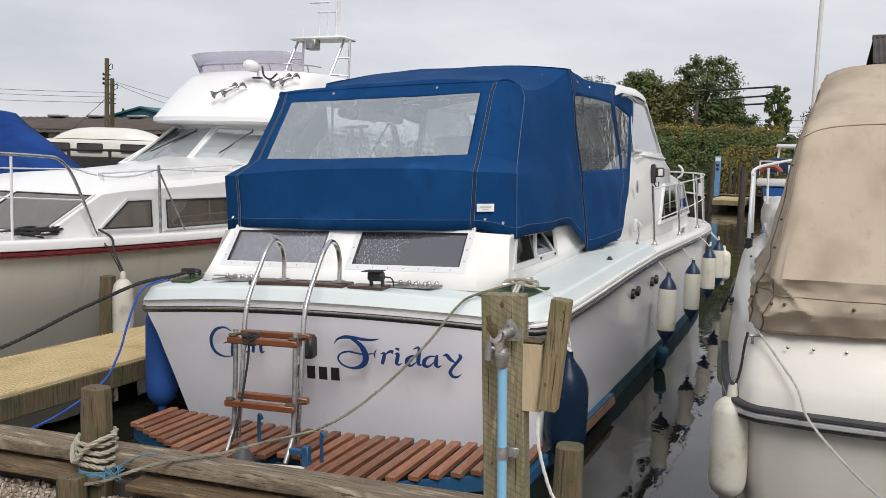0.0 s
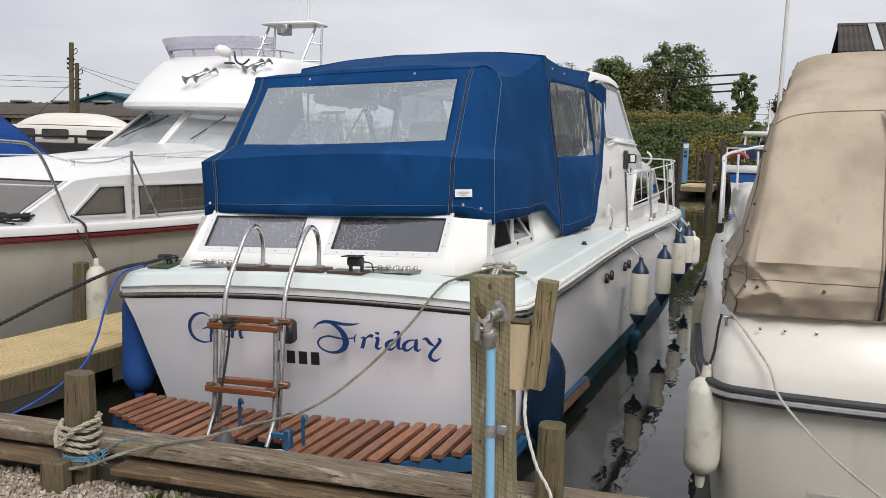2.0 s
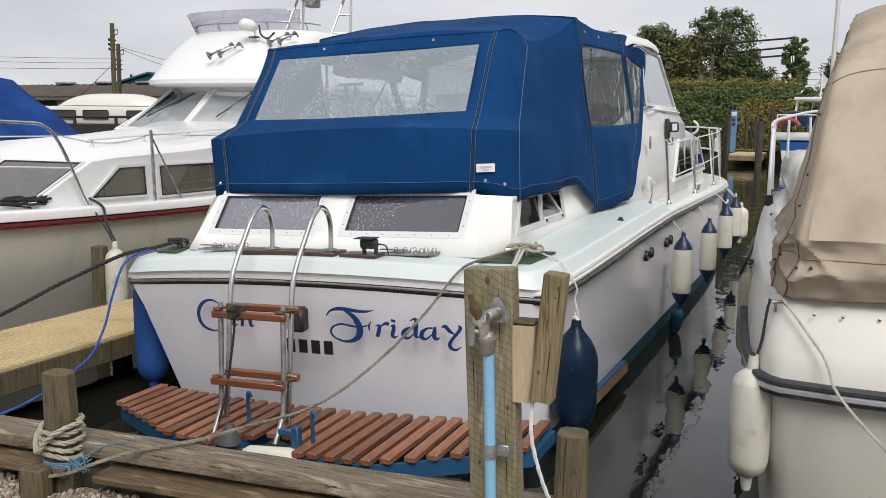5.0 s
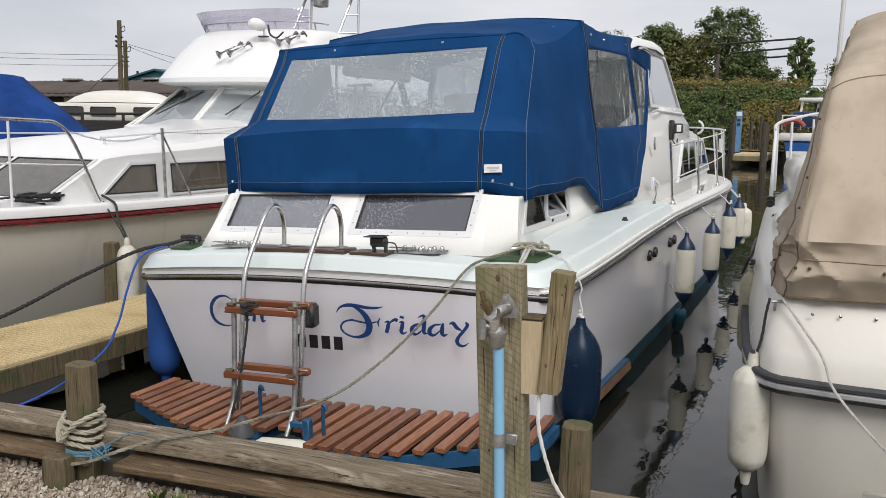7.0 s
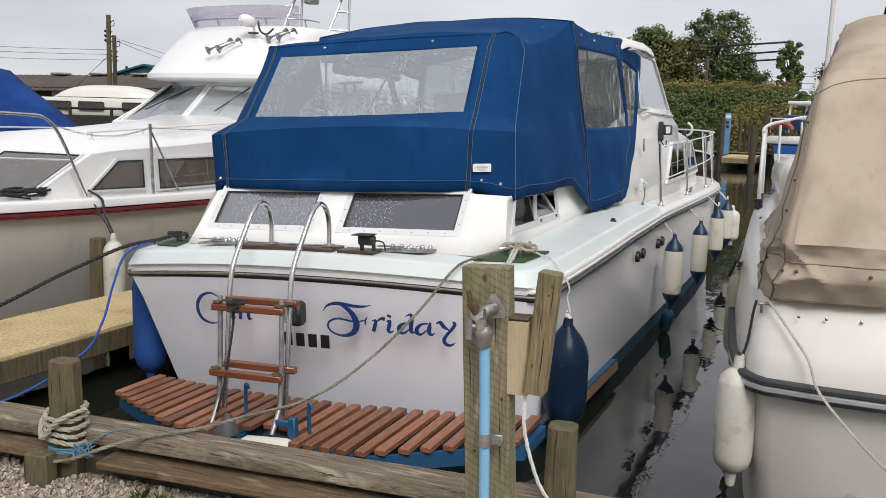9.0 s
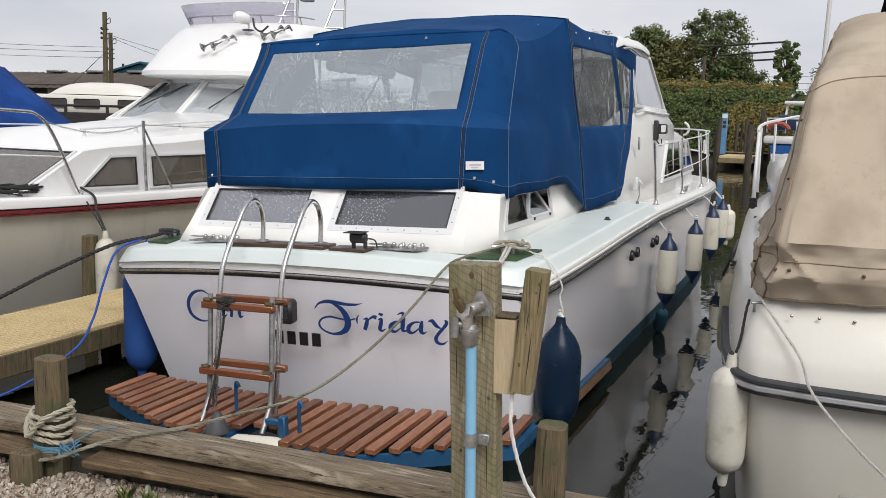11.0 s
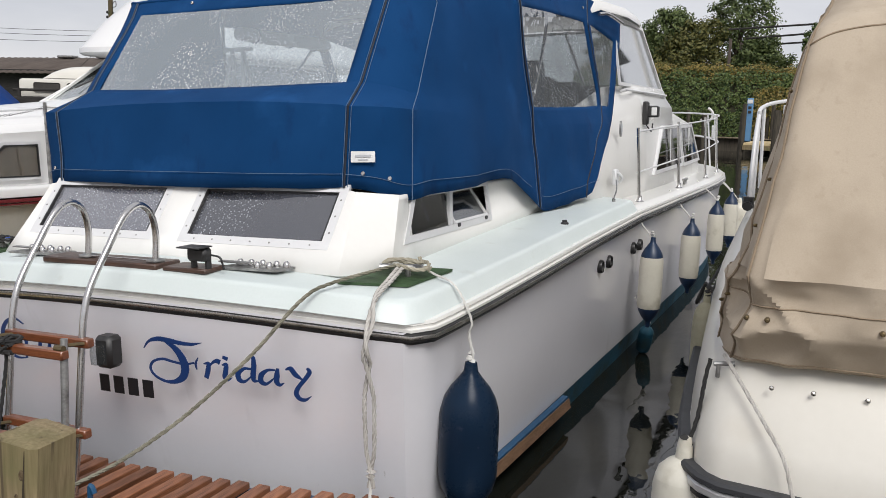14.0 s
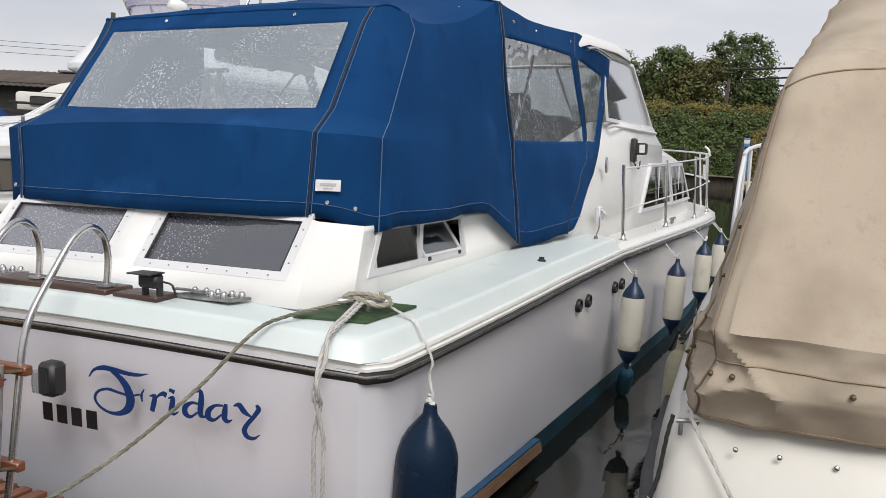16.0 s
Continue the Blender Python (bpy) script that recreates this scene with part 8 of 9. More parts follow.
rnd = random.Random(11)
coil = [lw(1.05 + 0.14 * math.cos(a) + rnd.uniform(-0.02, 0.02), 1.35 + 0.24 * math.sin(a) + rnd.uniform(-0.03, 0.03), l_sheer(1.3) + 0.03 + 0.0025 * a + rnd.uniform(0, 0.015)) for a in np.linspace(0, 26, 80)]
rope("dark_mooring_line", coil, 0.013, ROPE_BLACK, "heap of black rope coiled on the white foredeck")
rope("dark_mooring_line", [coil[-1], lw(0.85, 0.8, 1.36), lw(0.75, 0.2, 1.37), lw(0.9, -0.6, 1.42)], 0.011, ROPE_BLACK, "black rope lying across the foredeck")
fender("long scuffed white fender beside a mooring post", 0.10, 0.66, FENDER_GREY, FENDER_GREY, pose(-3.20, 1.72, 0.58, 0, 0, 20), lw(l_half(1.86) - 0.08, 1.86, 1.30), ROPE_BLACK, pointed=False, group="fenders")
rope("dark_mooring_line", [lw(1.27, 1.88, 1.36), lw(1.42, 1.9, 1.28), lw(1.50, 1.85, 1.15), (-3.22, 1.74, 0.98)], 0.012, ROPE_BLACK, "doubled black fender line over the gunwale", strands=False)


# ---- beyond: covered boat, sheds, poles ----
tarp_boat = thing("covered_boat", "moored boat under a ridged blue tarpaulin", "boat", m=pose(-10.9, 2.2, 0))
bm = BM()
rows = []
for y in np.linspace(-4.2, 5.0, 40):
    w = 2.0 * (1 - max(0, (-y - 1.5) / 3.6) ** 2)
    rows.append([Vector((s * w, y, 1.68 + (1 - abs(s)) ** 1.1 * (1.30 - 0.05 * abs(y - 2)) + 0.09 * noise.noise(Vector((s * 2, y * 0.9, 3))) + 0.05 * abs(math.sin(y * 2.3 + 3 * s)) * (1 - abs(s)) + 0.05 * math.sin(y * 3.1) * abs(s))) for s in np.linspace(-1, 1, 33)])
loft(bm, rows)
bmesh.ops.recalc_face_normals(bm, faces=bm.faces)
part("tarpaulin", bm, TARP, tarp_boat, "creased bright blue tarpaulin", sharp=60, solid=0.006)
bm = BM()
rows = []
for y in np.linspace(-5.0, 5.2, 15):
    w = 1.75 * (1 - max(0, (-y - 1.5) / 3.6) ** 2)
    rows.append([Vector((w * 0.75, y, -0.2)), Vector((w * 0.92, y, 0.6)), Vector((w, y, 1.35)), Vector((w * 0.97, y, 1.42)), Vector((-w * 0.97, y, 1.42)), Vector((-w, y, 1.35)), Vector((-w * 0.92, y, 0.6)), Vector((-w * 0.75, y, -0.2))])
loft(bm, rows, ends=True)
bmesh.ops.recalc_face_normals(bm, faces=bm.faces)
part("hull", bm, GEL, tarp_boat, "white hull")
bm = BM()
tube(bm, [(1.72, y, 1.86) for y in np.linspace(-3.4, 5, 8)], 0.016, 8)
tube(bm, [(1.72, y, 1.60) for y in np.linspace(-3.4, 5, 8)], 0.012, 8)
part("guard_rail", bm, ALU, tarp_boat, "white guard rail")
for y in (-3, -1.2, 0.6, 2.4, 4.2):
    bm = BM()
    tube(bm, [(1.72, y, 1.4), (1.72, y, 1.87)], 0.014, 8)
    part("rail_post", bm, ALU, tarp_boat)

cabin_boat = thing("laid_up_cruiser", "white cabin boat with a pale upturned dinghy on top", "boat", m=pose(-21.3, 20.5, 0, 0, 0, 22))
bm = BM()
box(bm, (0, 0, 2.35), (5.2, 2.2, 0.75), 0.12, seg=2)
part("cabin", bm, GEL_WARM, cabin_boat, "white cabin side")
for x in (-1.55, -0.35, 1.25):
    bm = BM()
    box(bm, (x, -1.105, 2.42), (0.95, 0.03, 0.34), 0.05)
    part("window", bm, DARK_CABIN, cabin_boat, "dark cabin window")
bm = BM()
rows = []
for x in np.linspace(-2.1, 2.0, 13):
    f = 1 - abs((x + 0.05) / 2.08) ** 3.5
    rows.append([Vector((x, 0.75 * math.cos(a) * (0.35 + 0.65 * f), 2.74 + (0.02 + 0.46 * f) * math.sin(a) ** 0.7)) for a in np.linspace(0.01, math.pi - 0.01, 11)])
loft(bm, rows)
bmesh.ops.recalc_face_normals(bm, faces=bm.faces)
part("upturned_dinghy", bm, GEL_WARM, cabin_boat, "pale upturned dinghy hull", sharp=50)
bm = BM()
for x in (-2.4, -1.0, 0.5, 2.0):
    tube(bm, [(x, -1.4, 1.7), (x, -1.4, 2.35)], 0.06, 8)
tube(bm, [(-2.6, -1.4, 2.32), (2.4, -1.4, 2.36)], 0.045, 8)
part("rail", bm, WALL_DARK, cabin_boat, "dark wooden rail")
bm = BM()
box(bm, (0.6, -1.2, 1.15), (8.5, 0.5, 1.9), 0.04)
part("hull", bm, WALL_DARK, cabin_boat, "black tarred hull side")

# long brown-roofed shed
shed = thing("long_shed", "long low boatyard shed with a brown corrugated roof", "shed", m=pose(-44.5, 40, 0, 0, 0, 2))
bm = BM()
box(bm, (0, 0, 1.7), (26, 8, 4.2))
part("wall", bm, WALL_DARK, shed, "dark boarded wall")
bm = BM()
box(bm, (4.2, -4.04, 2.4), (2.3, 0.10, 2.3), 0.01)
part("wall_panel", bm, WALL_BUFF, shed, "buff painted panel")
for x in (4.1, 7.2, 8.9, 10.6):
    bm = BM()
    box(bm, (x, -4.11, 2.75), (0.7, 0.06, 0.8), 0.02)
    frame_part = part("window", bm, GEL, shed, "white-framed shed window")
    bm = BM()
    box(bm, (x, -4.14, 2.75), (0.55, 0.04, 0.65))
    part("pane", bm, DARK_CABIN, frame_part, "dark pane")
bm = BM()
rows = []
for k in range(131):
    x = -13.4 + 26.8 * k / 130
    d = 0.035 * math.sin(k * 2.2)
    rows.append([Vector((x, -4.6, 3.55 + d)), Vector((x, 0, 4.75 + d)), Vector((x, 4.6, 3.55 + d))])
loft(bm, rows)
bmesh.ops.recalc_face_normals(bm, faces=bm.faces)
part("roof", bm, ROOF_BROWN, shed, "brown corrugated roof", sharp=20, solid=0.05)
for x in (0.0, 3.4, 6.8, 10.0):
    bm = BM()
    box(bm, (x, -0.2, 4.83), (1.3, 0.7, 0.16), 0.05)
    part("roof_vent", bm, DULL_STEEL, shed, "grey roof vent")

teal = thing("teal_shed", "shed with a teal sheet-metal gable", "shed", m=pose(-42.4, 47, 0, 0, 0, 0))
bm = BM()
prism(bm, [(-5.5, 0, 0), (3.2, 0, 0), (3.2, 0, 4.92), (-1.2, 0, 5.88), (-5.5, 0, 4.92)], 12, (0, 1, 0))
part("wall", bm, TEAL_METAL, teal, "teal sheet-metal gable wall")
for x0, z0, x1, z1 in ((-5.8, 4.88, -1.2, 5.90), (-1.2, 5.90, 3.5, 4.88)):
    bm = BM()
    prism(bm, [(x0, -0.25, z0), (x1, -0.25, z1), (x1, -0.25, z1 + 0.14), (x0, -0.25, z0 + 0.14)], 12.4, (0, 1, 0))
    part("roof", bm, TEAL_METAL, teal, "teal sheet roof")
bm = BM()
box(bm, (-1.0, -0.04, 5.2), (0.40, 0.06, 0.34), 0.02, m=None)
part("window", bm, GEL, teal, "small pale window")
bm = BM()
tube(bm, [(-4.0, 1, 5.1), (-4.0, 1, 5.95)], 0.09, 8)
part("flue", bm, WALL_DARK, teal, "thin black flue")


def pole_thing(x, y, h, r, label, leanx=0.0):
    p = thing("utility_pole", label, "pole", "utility poles", m=pose(x, y, 0, 0, leanx, 0))
    bm = BM()
    tube(bm, [(0, 0, 0), (0, 0, h)], r * 1.15, 12, r_end=r)
    part("shaft", bm, POST_DARK, p, "weathered timber shaft")
    bm = BM()
    for dz in (0.9, 1.15, 1.4):
        tube(bm, [(-0.25, 0, h - dz), (0.25, 0, h - dz)], 0.03, 6)
        lathe(bm, [(0.05, 0), (0.06, 0.06), (0.03, 0.12)], 8, Matrix.Translation((-0.25, 0, h - dz)))
    tube(bm, smooth([(0.1, 0, h - 0.45), (0.35, 0, h - 0.30), (0.38, 0, h - 0.55), (0.12, 0, h - 0.62)], 5), 0.02, 6)
    part("insulators", bm, WALL_DARK, p, "dark insulators and bracket")
    return p


pole_thing(-32.65, 32, 7.5, 0.12, "timber utility pole with wires", 0.6)
pole_thing(-33.4, 33.2, 6.55, 0.11, "shorter timber utility pole beside another", 0.4)
for a, b, d in (((-32.6, 32, 5.65), (-60, 24, 7.2), 0.4), ((-32.6, 32, 5.4), (-60, 24, 6.9), 0.4), ((-32.6, 32, 5.1), (-60, 24, 6.4), 0.4), ((-32.4, 32.2, 6.3), (-20.5, 34, 3.9), 0.25), ((-32.4, 32.2, 6.2), (-22.5, 34, 3.6), 0.3), ((-60, 30, 2.9), (-20, 48, 6.2), 0.4)):
    single("overhead_wire", tube(BM(), sag(a, b, d, 12), 0.011, 5), WALL_DARK, "thin dark overhead wire from a pole", "wire", "overhead wires")
single("guy_wire", tube(BM(), [(-32.7, 32, 5.3), (-34.6, 31, 3.2)], 0.015, 5), WALL_DARK, "thin guy wire stayed from a pole", "wire")

# far jetty, piles, service post
far_jetty = thing("far_jetty", "far timber landing with yellow deck", "jetty", kind="structure")
bm = BM()
box(bm, (-0.75, 50.0, 0.72), (1.75, 6.0, 0.10))
part("deck_board", bm, GRATING, far_jetty, "yellow grating deck")
bm = BM()
box(bm, (-0.75, 50.0, 0.52), (1.85, 6.1, 0.28), 0.02)
part("side_beam", bm, TREATED, far_jetty, "timber side beam")
bm = BM()
box(bm, (-20, 53.4, 0.35), (60, 0.7, 1.0), 0.03)
part("quay_facing", bm, PILE, far_jetty, "dark timber facing of the far bank")
bm = BM()
box(bm, (-20, 53.2, 0.88), (60, 0.9, 0.08), 0.02)
part("capping", bm, OLD_TIMBER, far_jetty, "pale timber capping")
rnd = random.Random(5)
for x, y, h, w in ((-0.03, 47.0, 2.6, 0.40), (-1.75, 47.2, 2.9, 0.26), (-2.2, 51, 2.4, 0.26), (0.5, 50, 3.55, 0.3), (0.95, 52, 3.2, 0.24), (-1.2, 53, 2.7, 0.22), (-0.6, 53, 3.0, 0.24), (-0.2, 53, 2.5, 0.22), (-0.85, 53.2, 2.2, 0.2), (1.4, 53, 2.6, 0.22), (-4.6, 52.8, 2.3, 0.3), (-5.6, 52.8, 2.5, 0.26)):
    bm = BM()
    tube(bm, [(x, y, -0.8), (x + rnd.uniform(-0.05, 0.05), y, h - 0.15), (x + rnd.uniform(-0.06, 0.06), y, h)], w / 2, 10, r_end=w / 2 * 0.86)
    single("mooring_stake", bm, PILE, "old grey timber mooring stake at the far landing", "stake", "far mooring stakes")
ped = thing("service_post", "pale blue service post beside the far landing", "post", m=pose(-1.70, 50, 0.77))
bm = BM()
box(bm, (0, 0, 1.25), (0.34, 0.3, 2.5), 0.04)
part("body", bm, PED_BLUE, ped)
bm = BM()
box(bm, (0, -0.152, 2.3), (0.30, 0.02, 0.22), 0.01)
part("plate", bm, LABEL_WHITE, ped, "white plate")
for z in (1.95, 1.7):
    bm = BM()
    box(bm, (0, -0.16, z), (0.18, 0.03, 0.16), 0.02)
    part("socket", bm, BLACK_PLASTIC, ped, "dark socket")
bm = BM()
ring = [Vector((-4.55 + 0.42 * math.cos(a), 53.0, 2.25 + 0.42 * math.sin(a))) for a in np.linspace(-2.4, 1.3, 20)]
tube(bm, ring, 0.08, 8)
single("life_ring", bm, GEL, "pale half-hidden life ring hung by the hedge", "life ring")

# blue and white boat by the landing
bw = thing("blue_white_boat", "small white and blue cabin boat moored by the far landing", "boat", m=pose(2.55, 47.0, -0.30, 0, 0, -14) @ Matrix.Diagonal((1.35, 1.3, 1.3, 1)))
bm = BM()
rows, rows2 = [], []
for y in np.linspace(0, 7.5, 12):
    w = 1.5 * (0.75 + 0.25 * min(1, y / 1.2)) * (1 - max(0, (y - 4.5) / 3.1) ** 2)
    z = 1.75 + 0.04 * y
    rows.append([Vector((w * 0.8, y, -0.2)), Vector((w * 0.95, y, 0.8)), Vector((w * 0.97, y, 1.0))])
    rows2.append([Vector((w * 0.97, y, 1.0)), Vector((w * 1.02, y, z - 0.38))])
full = [r + [Vector((-p.x, p.y, p.z)) for p in r[::-1]] for r in rows]
loft(bm, full, ends=True)
bmesh.ops.recalc_face_normals(bm, faces=bm.faces)
part("hull", bm, GEL, bw, "white hull")
bm = BM()
full = [r + [Vector((-p.x, p.y, p.z)) for p in r[::-1]] for r in rows2]
loft(bm, full, ends=True)
bmesh.ops.recalc_face_normals(bm, faces=bm.faces)
part("topside_band", bm, BOAT_BLUE, bw, "bright blue topside band")
bm = BM()
box(bm, (0, 3.7, 1.60), (2.95, 7.3, 0.36), 0.10, seg=2)
part("deck", bm, GEL, bw, "white deck moulding")
bm = BM()
box(bm, (0, 3.2, 3.25), (2.3, 3.2, 0.16), 0.06, seg=2)
for sx in (-1.05, 1.05):
    for y in (1.9, 4.6):
        tube(bm, [(sx * 1.08, y - 0.2, 2.0), (sx, y, 3.22)], 0.05, 8)
part("wheelhouse", bm, GEL, bw, "open white wheelhouse")
bm = BM()
box(bm, (0, 4.4, 2.5), (2.0, 0.6, 0.9), 0.05)
part("bulkhead", bm, DARK_CABIN, bw, "dark wheelhouse interior")
bm = BM()
box(bm, (-0.7, 1.0, 2.35), (0.9, 0.7, 0.7), 0.12, seg=2)
part("stern_cover", bm, FENDER_CAP, bw, "dark blue canvas heap")
bm = BM()
tube(bm, [(-0.85 + 0.42 * math.cos(a), -0.05, 2.0 + 0.30 * math.sin(a)) for a in np.linspace(0.2, math.pi - 0.2, 12)], 0.10, 8)
part("life_ring", bm, ORANGE, bw, "faded red life ring")
bm = BM()
for x in (-1.35, -0.6, 0.2, 1.0, 1.35):
    tube(bm, [(x, 0.1, 1.9), (x, 0.1, 2.55)], 0.03, 6)
tube(bm, [(-1.35, 0.1, 2.52), (1.35, 0.1, 2.52)], 0.03, 6)
part("stern_rail", bm, ALU, bw, "white stern rail")
bm = BM()
tube(bm, [(-0.3, 2.6, 3.3), (-0.3, 2.6, 4.5)], 0.03, 6)
prism(bm, [(-0.3, 2.6, 4.4), (-0.05, 2.55, 4.15), (-0.1, 2.6, 3.7), (-0.3, 2.6, 3.75)], 0.02, (0, 1, 0))
part("flagstaff", bm, LABEL_WHITE, bw, "short staff with a limp pale flag")
mast = thing("slender_mast", "slender pale mast rising behind the beige cover", "mast", m=pose(3.05, 18, 0, 0, 0.6, 0))
part("spar", tube(BM(), [(0, 0, -0.5), (0.0, 0, 7.6)], 0.06, 8, r_end=0.045), INTERIOR, mast)

# steel gantry over the far bank
gantry = thing("boat_hoist_frame", "rusty dark steel hoist frame above the hedge", "hoist frame", m=pose(0, 58, 0))
for x0, z0, x1, z1, y in ((-4.2, 7.92, 1.35, 8.22, 0), (-3.2, 7.45, 1.4, 7.80, 1.5), (-2.6, 7.12, 1.4, 7.38, 3.0)):
    bm = BM()
    tube(bm, [(x0, y, z0), (x1, y, z1)], 0.065, 6)
    part("beam", bm, WALL_DARK, gantry, "dark steel beam")
for x, y in ((1.35, 0), (1.42, 3), (-4.0, 0), (-3.6, 3)):
    bm = BM()
    box(bm, (x, y, 3.6), (0.18, 0.18, 7.4), 0.02)
    part("leg", bm, ROOF_BROWN, gantry, "rust-brown steel leg")

shelter = thing("boathouse", "boathouse with a dark lichened corrugated roof", "boathouse", m=pose(7.20, 21.8, 0))
bm = BM()
box(bm, (0, 0, 2.15), (4.95, 3.8, 5.5))
part("wall", bm, WALL_DARK, shelter, "dark boarded wall")
bm = BM()
prism(bm, [(-2.77, -2.1, 4.97), (2.77, -2.1, 4.97), (2.62, 0, 5.93), (-2.68, 0, 5.93)], 0.05, (0, 0, 1))
prism(bm, [(-2.77, 2.1, 4.97), (-2.68, 0, 5.93), (2.62, 0, 5.93), (2.77, 2.1, 4.97)], 0.05, (0, 0, 1))
wave = [(k / 168, 0.022 * math.sin(k * math.pi / 2)) for k in range(169)]
loft(bm, [[Vector((-2.77 + 5.54 * f, -2.1, 5.045 + d)) for f, d in wave], [Vector((-2.68 + 5.30 * f, 0, 6.005 + d)) for f, d in wave]])
part("roof", bm, ROOF_TILE, shelter, "dark weathered corrugated sheets")
bm = BM()
prism(bm, [(-1.92, -2.12, 5.072), (-1.72, -2.12, 5.072), (-1.76, -0.02, 6.032), (-1.95, -0.02, 6.032)], 0.02, (0, 0, 1))
part("roof_light", bm, LABEL_GREY, shelter, "pale clear roof sheet")
bm = BM()
tube(bm, [(-2.70, 0, 6.0), (2.62, 0, 6.0)], 0.07, 8)
part("ridge", bm, ROOF_TILE, shelter, "ridge capping")


# ---- trees and hedges of many small leaves ----
def leaves(bm_lists, rnd, centre, size, count, leaf, shell=0.55):
    """Scatter small leaves round an ellipsoid clump, with an uneven outline."""
    verts, faces = bm_lists
    for _ in range(count):
        d = Vector((rnd.gauss(0, 1), rnd.gauss(0, 1), rnd.gauss(0, 1))).normalized()
        k = shell + (1 - shell) * rnd.random() ** 0.6
        k *= 1 + 0.28 * noise.noise(Vector((d.x * 2.3 + centre[0], d.y * 2.3 + centre[1], d.z * 2.3 + centre[2])))
        p = Vector((centre[0] + d.x * size[0] * k, centre[1] + d.y * size[1] * k, centre[2] + d.z * size[2] * k))
        n = (d + Vector((rnd.uniform(-0.8, 0.8), rnd.uniform(-0.8, 0.8), rnd.uniform(-0.3, 0.9)))).normalized()
        u = n.orthogonal().normalized()
        a = rnd.uniform(0, 6.28)
        v = n.cross(u)
        u, v = u * math.cos(a) + v * math.sin(a), v * math.cos(a) - u * math.sin(a)
        s = leaf * rnd.uniform(0.6, 1.3)
        i = len(verts)
        verts += [p - u * s, p + v * s * 0.55, p + u * s, p - v * s * 0.55]
        faces.append((i, i + 1, i + 2, i + 3))


def leaf_object(name, lists, material, parent=None):
    me = bpy.data.meshes.new(name)
    me.from_pydata([tuple(v) for v in lists[0]], [], lists[1])
    me.materials.append(material)
    ob = new(name, me)
    ob.parent = parent
    return ob


def tree(x, y, h, spread, material, label, seed, count=17000, leaf=0.11, low=0.25, clumps=90, taper=0.62):
    rnd = random.Random(seed)
    t = thing("tree", label, "tree", "trees behind the moorings", m=pose(x, y, 0.5))
    bm = BM()
    top = Vector((rnd.uniform(-0.3, 0.3), rnd.uniform(-0.3, 0.3), h * 0.9))
    tube(bm, smooth([(0, 0, -0.5), (0.1, 0, h * 0.3), (0.0, 0.1, h * 0.6), top], 4), 0.035 * h * 0.6, 8, r_end=0.03)
    lists = ([], [])
    for k in range(clumps):
        f = low + (1 - low) * (k + 0.5) / clumps
        a = k * 2.4 + rnd.uniform(-0.4, 0.4)
        reach = spread * (1 - taper * max(0, (f - 0.45) / 0.55) ** 1.5) * rnd.uniform(0.35, 0.95)
        c = Vector((reach * math.cos(a), reach * math.sin(a) * 0.8, h * f))
        tube(bm, smooth([(0, 0, h * f * 0.72), c * 0.5 + Vector((0, 0, h * f * 0.42)), c], 3), 0.05, 5, r_end=0.012)
        sz = spread * rnd.uniform(0.15, 0.34)
        leaves(lists, rnd, c, (sz, sz, sz * rnd.uniform(0.6, 0.95)), count // clumps, leaf, 0.15)
    part("trunk", bm, BARK, t, "tapered trunk with limbs")
    leaf_object("crown", lists, material, t)
    return t


def hedge(name, x0, x1, y, z0, z1, depth, material, label, seed, per_m=420, leaf=0.13):
    rnd = random.Random(seed)
    verts, faces = [], []
    n = int((x1 - x0) * per_m)
    for _ in range(n):
        x = rnd.uniform(x0, x1)
        side = rnd.random()
        wob = 0.35 * noise.noise(Vector((x * 0.8, seed, 2.0)))
        if side < 0.75:
            z = z0 + (z1 + wob - z0) * rnd.random() ** 0.85
            p = Vector((x, y + 0.30 * noise.noise(Vector((x * 0.9, z * 0.9, seed))) + rnd.uniform(-0.18, 0.35), z))
            nrm = Vector((rnd.uniform(-0.7, 0.7), -1, rnd.uniform(-0.2, 0.9))).normalized()
        else:
            p = Vector((x, y + depth * rnd.random(), z1 + wob + rnd.uniform(-0.15, 0.22)))
            nrm = Vector((rnd.uniform(-0.7, 0.7), rnd.uniform(-0.7, 0.3), 1)).normalized()
        u = nrm.orthogonal().normalized()
        a = rnd.uniform(0, 6.28)
        v = nrm.cross(u)
        u, v = u * math.cos(a) + v * math.sin(a), v * math.cos(a) - u * math.sin(a)
        s = leaf * rnd.uniform(0.6, 1.3)
        # Leaves left out in clumps so the dark core shows as shade.
        if noise.noise(Vector((p.x * 1.9, p.y * 1.5, p.z * 2.3)) + Vector((seed, 0, 3))) + 0.5 * noise.noise(p * 5.0) < rnd.uniform(-0.55, -0.05):
            continue
        i = len(verts)
        verts += [p - u * s, p + v * s * 0.6, p + u * s, p - v * s * 0.6]
        faces.append((i, i + 1, i + 2, i + 3))
    h = thing(name, label, "hedge")
    leaf_object("foliage", (verts, faces), material, h)
    # Earth-coloured box inside, its dark colour imitating shade seen between the leaves.
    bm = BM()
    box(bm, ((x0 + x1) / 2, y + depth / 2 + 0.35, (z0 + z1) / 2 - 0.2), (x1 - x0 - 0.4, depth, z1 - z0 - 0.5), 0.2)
    part("shade_core", bm, EARTH, h, "dark core that stands in for shade between the leaves")
    return h


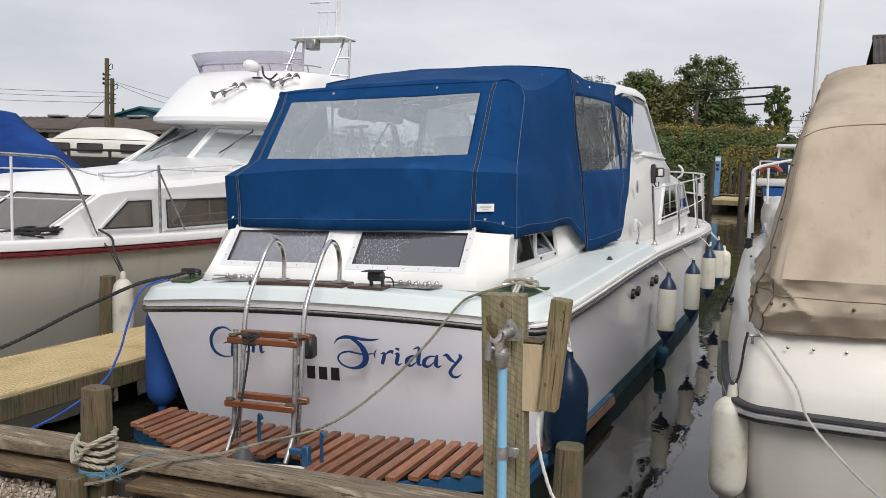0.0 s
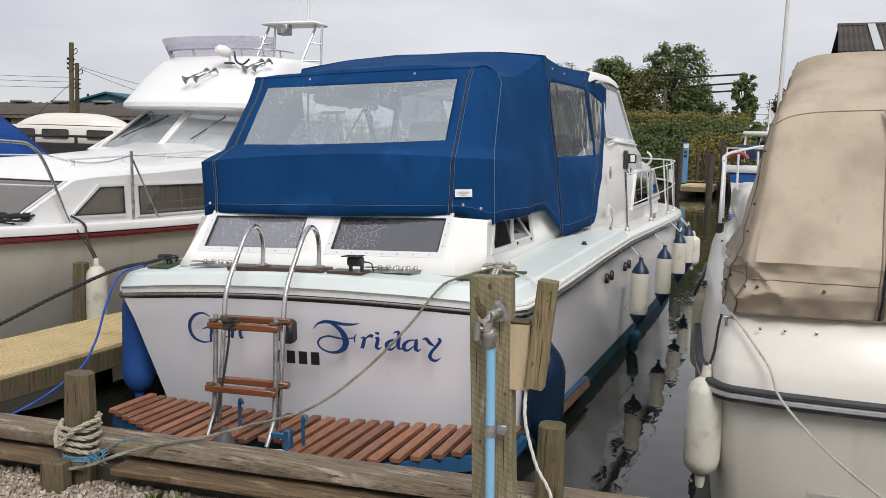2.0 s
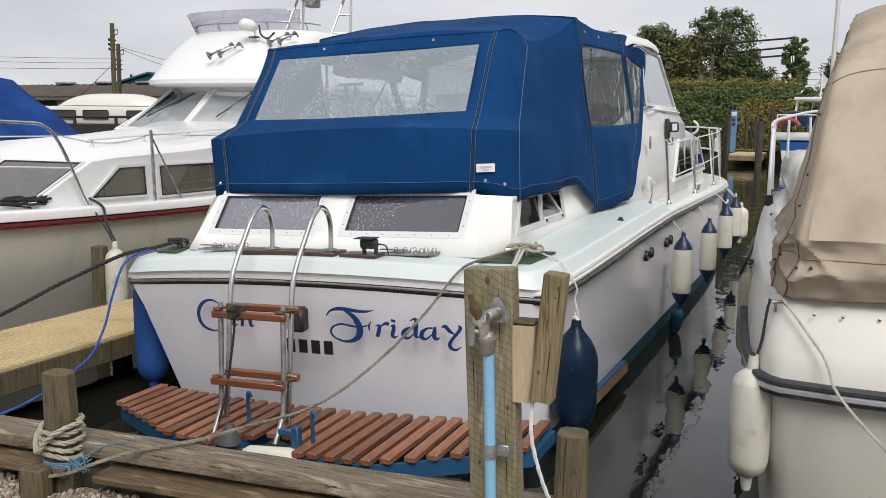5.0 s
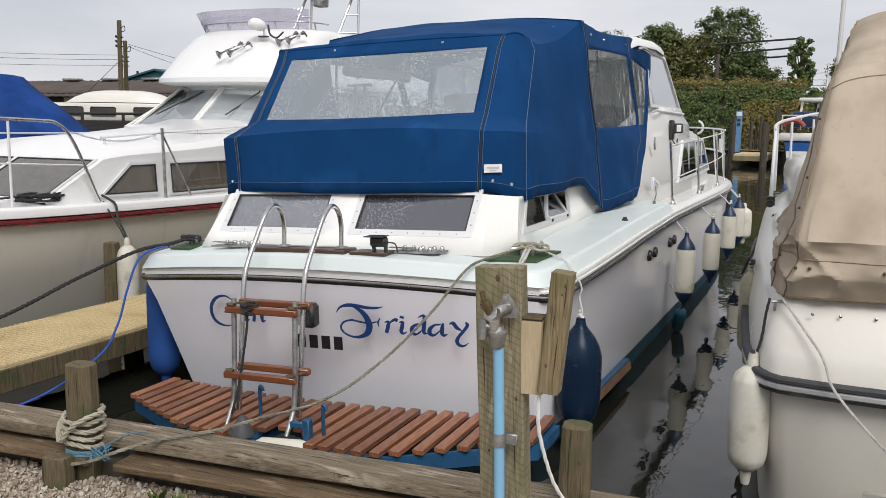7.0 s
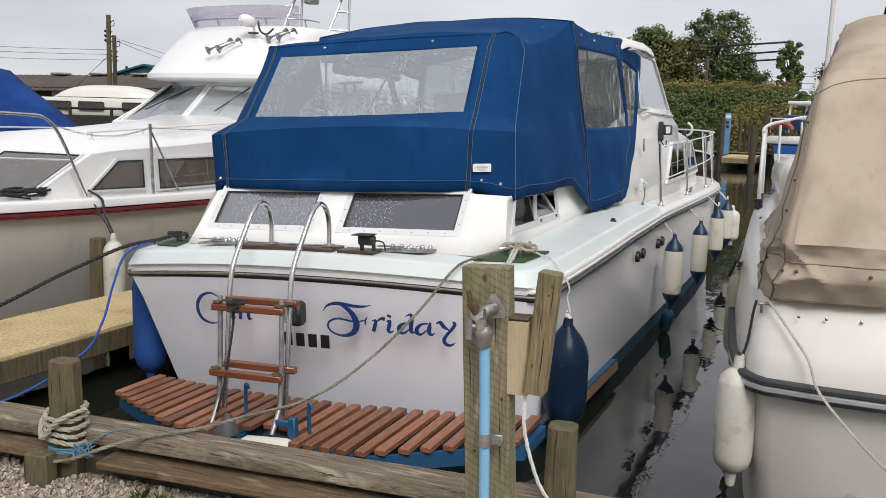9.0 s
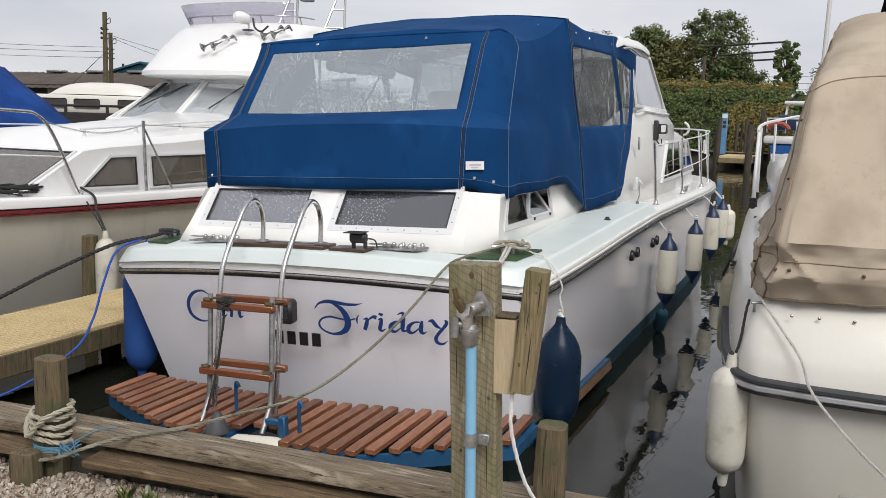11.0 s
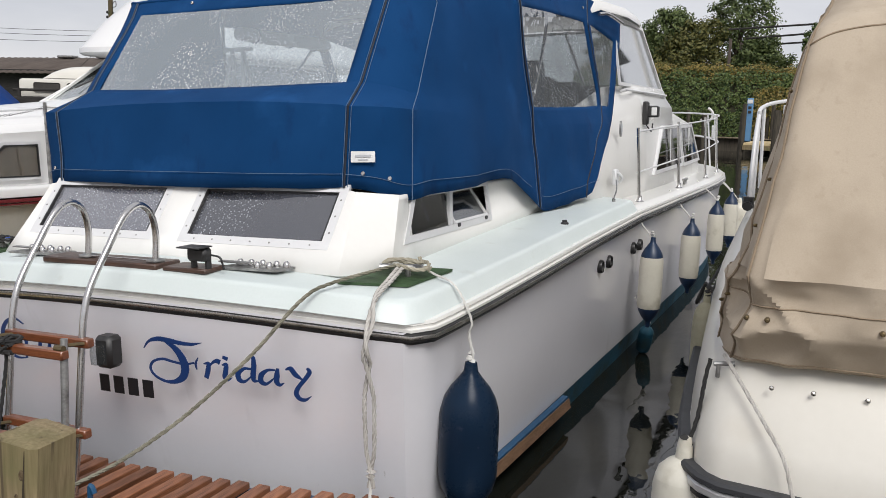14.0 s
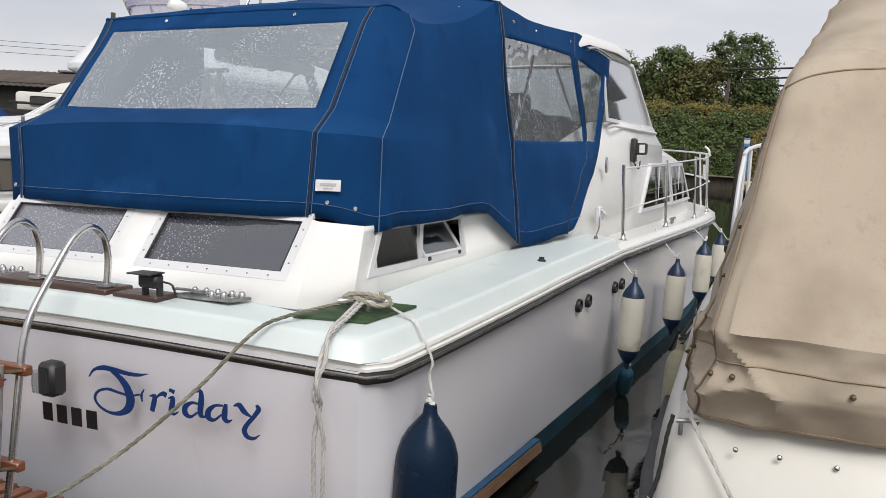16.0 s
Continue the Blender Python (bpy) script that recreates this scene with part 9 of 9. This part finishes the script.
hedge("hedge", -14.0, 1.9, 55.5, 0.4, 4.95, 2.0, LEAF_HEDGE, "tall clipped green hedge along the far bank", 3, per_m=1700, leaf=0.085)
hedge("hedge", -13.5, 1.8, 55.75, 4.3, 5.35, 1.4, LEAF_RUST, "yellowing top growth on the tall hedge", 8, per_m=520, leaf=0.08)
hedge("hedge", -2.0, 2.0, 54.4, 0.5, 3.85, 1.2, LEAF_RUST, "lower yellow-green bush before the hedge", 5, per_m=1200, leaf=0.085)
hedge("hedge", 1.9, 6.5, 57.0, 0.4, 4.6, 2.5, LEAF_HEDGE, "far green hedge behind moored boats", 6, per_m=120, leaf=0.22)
# Added out of view, kept low so the side panes mirror the sky.
hedge("hedge", 6.5, 40.0, 62.0, 0.4, 1.9, 2.0, LEAF_HEDGE, "low unseen line of bushes on the far bank", 16, per_m=70, leaf=0.22)
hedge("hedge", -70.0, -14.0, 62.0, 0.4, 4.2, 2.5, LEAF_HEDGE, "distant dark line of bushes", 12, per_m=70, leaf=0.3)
tree(-8.6, 61, 9.0, 2.9, LEAF_GREEN, "leafy green tree behind the hedge", 21, taper=0.5)
tree(-10.2, 63, 7.5, 2.6, LEAF_MIXED, "green-brown bushy tree behind the hedge", 22)
tree(-6.2, 60, 8.1, 2.9, LEAF_MIXED, "yellowing bushy tree behind the hedge", 23, low=0.15)
tree(-4.0, 63, 10.2, 3.1, LEAF_GREEN, "tall leafy green tree above the hedge", 24, count=16000, taper=0.45)
tree(-7.6, 59.2, 6.9, 2.5, LEAF_MIXED, "rust-green bushy tree close behind the hedge", 33, low=0.12)
tree(-2.3, 60.5, 6.9, 2.7, LEAF_GREEN, "rounded green tree behind the hedge", 25, low=0.15)
tree(-12.5, 62, 8.4, 3.0, LEAF_GREEN, "leafy green tree beyond the wheelhouse", 26)
tree(1.35, 57.6, 7.6, 1.15, LEAF_HEDGE, "narrow dark tree beside the hoist frame", 27, count=9000, low=0.12, taper=0.55, clumps=70)
tree(4.6, 68, 7.2, 3.0, LEAF_MIXED, "distant green tree behind moored boats", 28, low=0.1)
tree(-0.5, 62, 6.0, 1.6, LEAF_GREEN, "thin sparse tree with bare twigs", 29, count=2600, leaf=0.08)
for x, y in ((-30, 75), (30, 70)):
    single("utility_pole", tube(BM(), [(x, y, -0.4), (x, y, 8.2)], 0.14, 8), PILE, "dark timber pole carrying overhead wires", "pole", "utility poles")
single("gravel_stones", pebbles(17000, 2), pebble_material(), "loose pale and brown shingle on the quay", "gravel", kind="stuff")
for a, b in (((-30, 75, 7.0), (30, 70, 7.6)), ((-30, 75, 6.5), (30, 70, 7.0)), ((-30, 75, 6.1), (30, 70, 6.5))):
    single("overhead_wire", tube(BM(), sag(a, b, 0.5, 12), 0.016, 5), WALL_DARK, "thin dark overhead wire far behind the hedge", "wire", "overhead wires")


# a few weeds by the edge timbers
def weed(x, y, seed):
    rnd = random.Random(seed)
    bm = BM()
    for _ in range(26):
        a, r, h = rnd.uniform(0, 6.28), rnd.uniform(0.01, 0.05), rnd.uniform(0.03, 0.075)
        base, d = Vector((x + rnd.uniform(-0.02, 0.02), y + rnd.uniform(-0.015, 0.015), 0.55)), Vector((math.cos(a), math.sin(a), 0))
        side = Vector((-d.y, d.x, 0)) * rnd.uniform(0.002, 0.005)
        mid, tip = base + d * r * 0.4 + Vector((0, 0, h * 0.7)), base + d * r + Vector((0, 0, h))
        v = [bm.verts.new(q) for q in (base - side, base + side, mid + side, tip, mid - side)]
        bm.faces.new(v)
    single("weed", bm, WEED, "small green weed growing in the shingle", "weed", "weeds")


def grass_tuft(x, y, z, high, count, seed):
    """Thin upright blades that lean apart."""
    rnd = random.Random(seed)
    bm = BM()
    for _ in range(count):
        a, h = rnd.uniform(0, 6.28), high * rnd.uniform(0.55, 1.0)
        base, d = Vector((x + rnd.uniform(-0.035, 0.035), y + rnd.uniform(-0.02, 0.02), z)), Vector((math.cos(a), math.sin(a), 0))
        side, r = Vector((-d.y, d.x, 0)) * rnd.uniform(0.0012, 0.0024), rnd.uniform(0.01, 0.05)
        mid, tip = base + d * r * 0.3 + Vector((0, 0, h * 0.6)), base + d * r + Vector((0, 0, h))
        bm.faces.new([bm.verts.new(q) for q in (base - side, base + side, mid + side, tip, mid - side)])
    single("grass_tuft", bm, WEED, "thin green grass blades growing by the edge timbers", "grass", "grass tufts")


WEED = leaf_material("weed_leaves", (0.05, 0.09, 0.02), (0.10, 0.16, 0.035), (0.17, 0.20, 0.06))
for x, y, k in ((0.47, -1.945, 1), (0.58, -1.935, 2), (1.10, -1.89, 3), (1.18, -1.875, 4), (1.24, -1.885, 5)):
    weed(x, y, k)
for x, y, h, n, k in ((1.985, -1.815, 0.30, 60, 11), (2.02, -1.80, 0.26, 40, 12), (2.20, -1.785, 0.24, 22, 13), (2.33, -1.77, 0.22, 16, 14)):
    grass_tuft(x, y, 0.55, h, n, k)
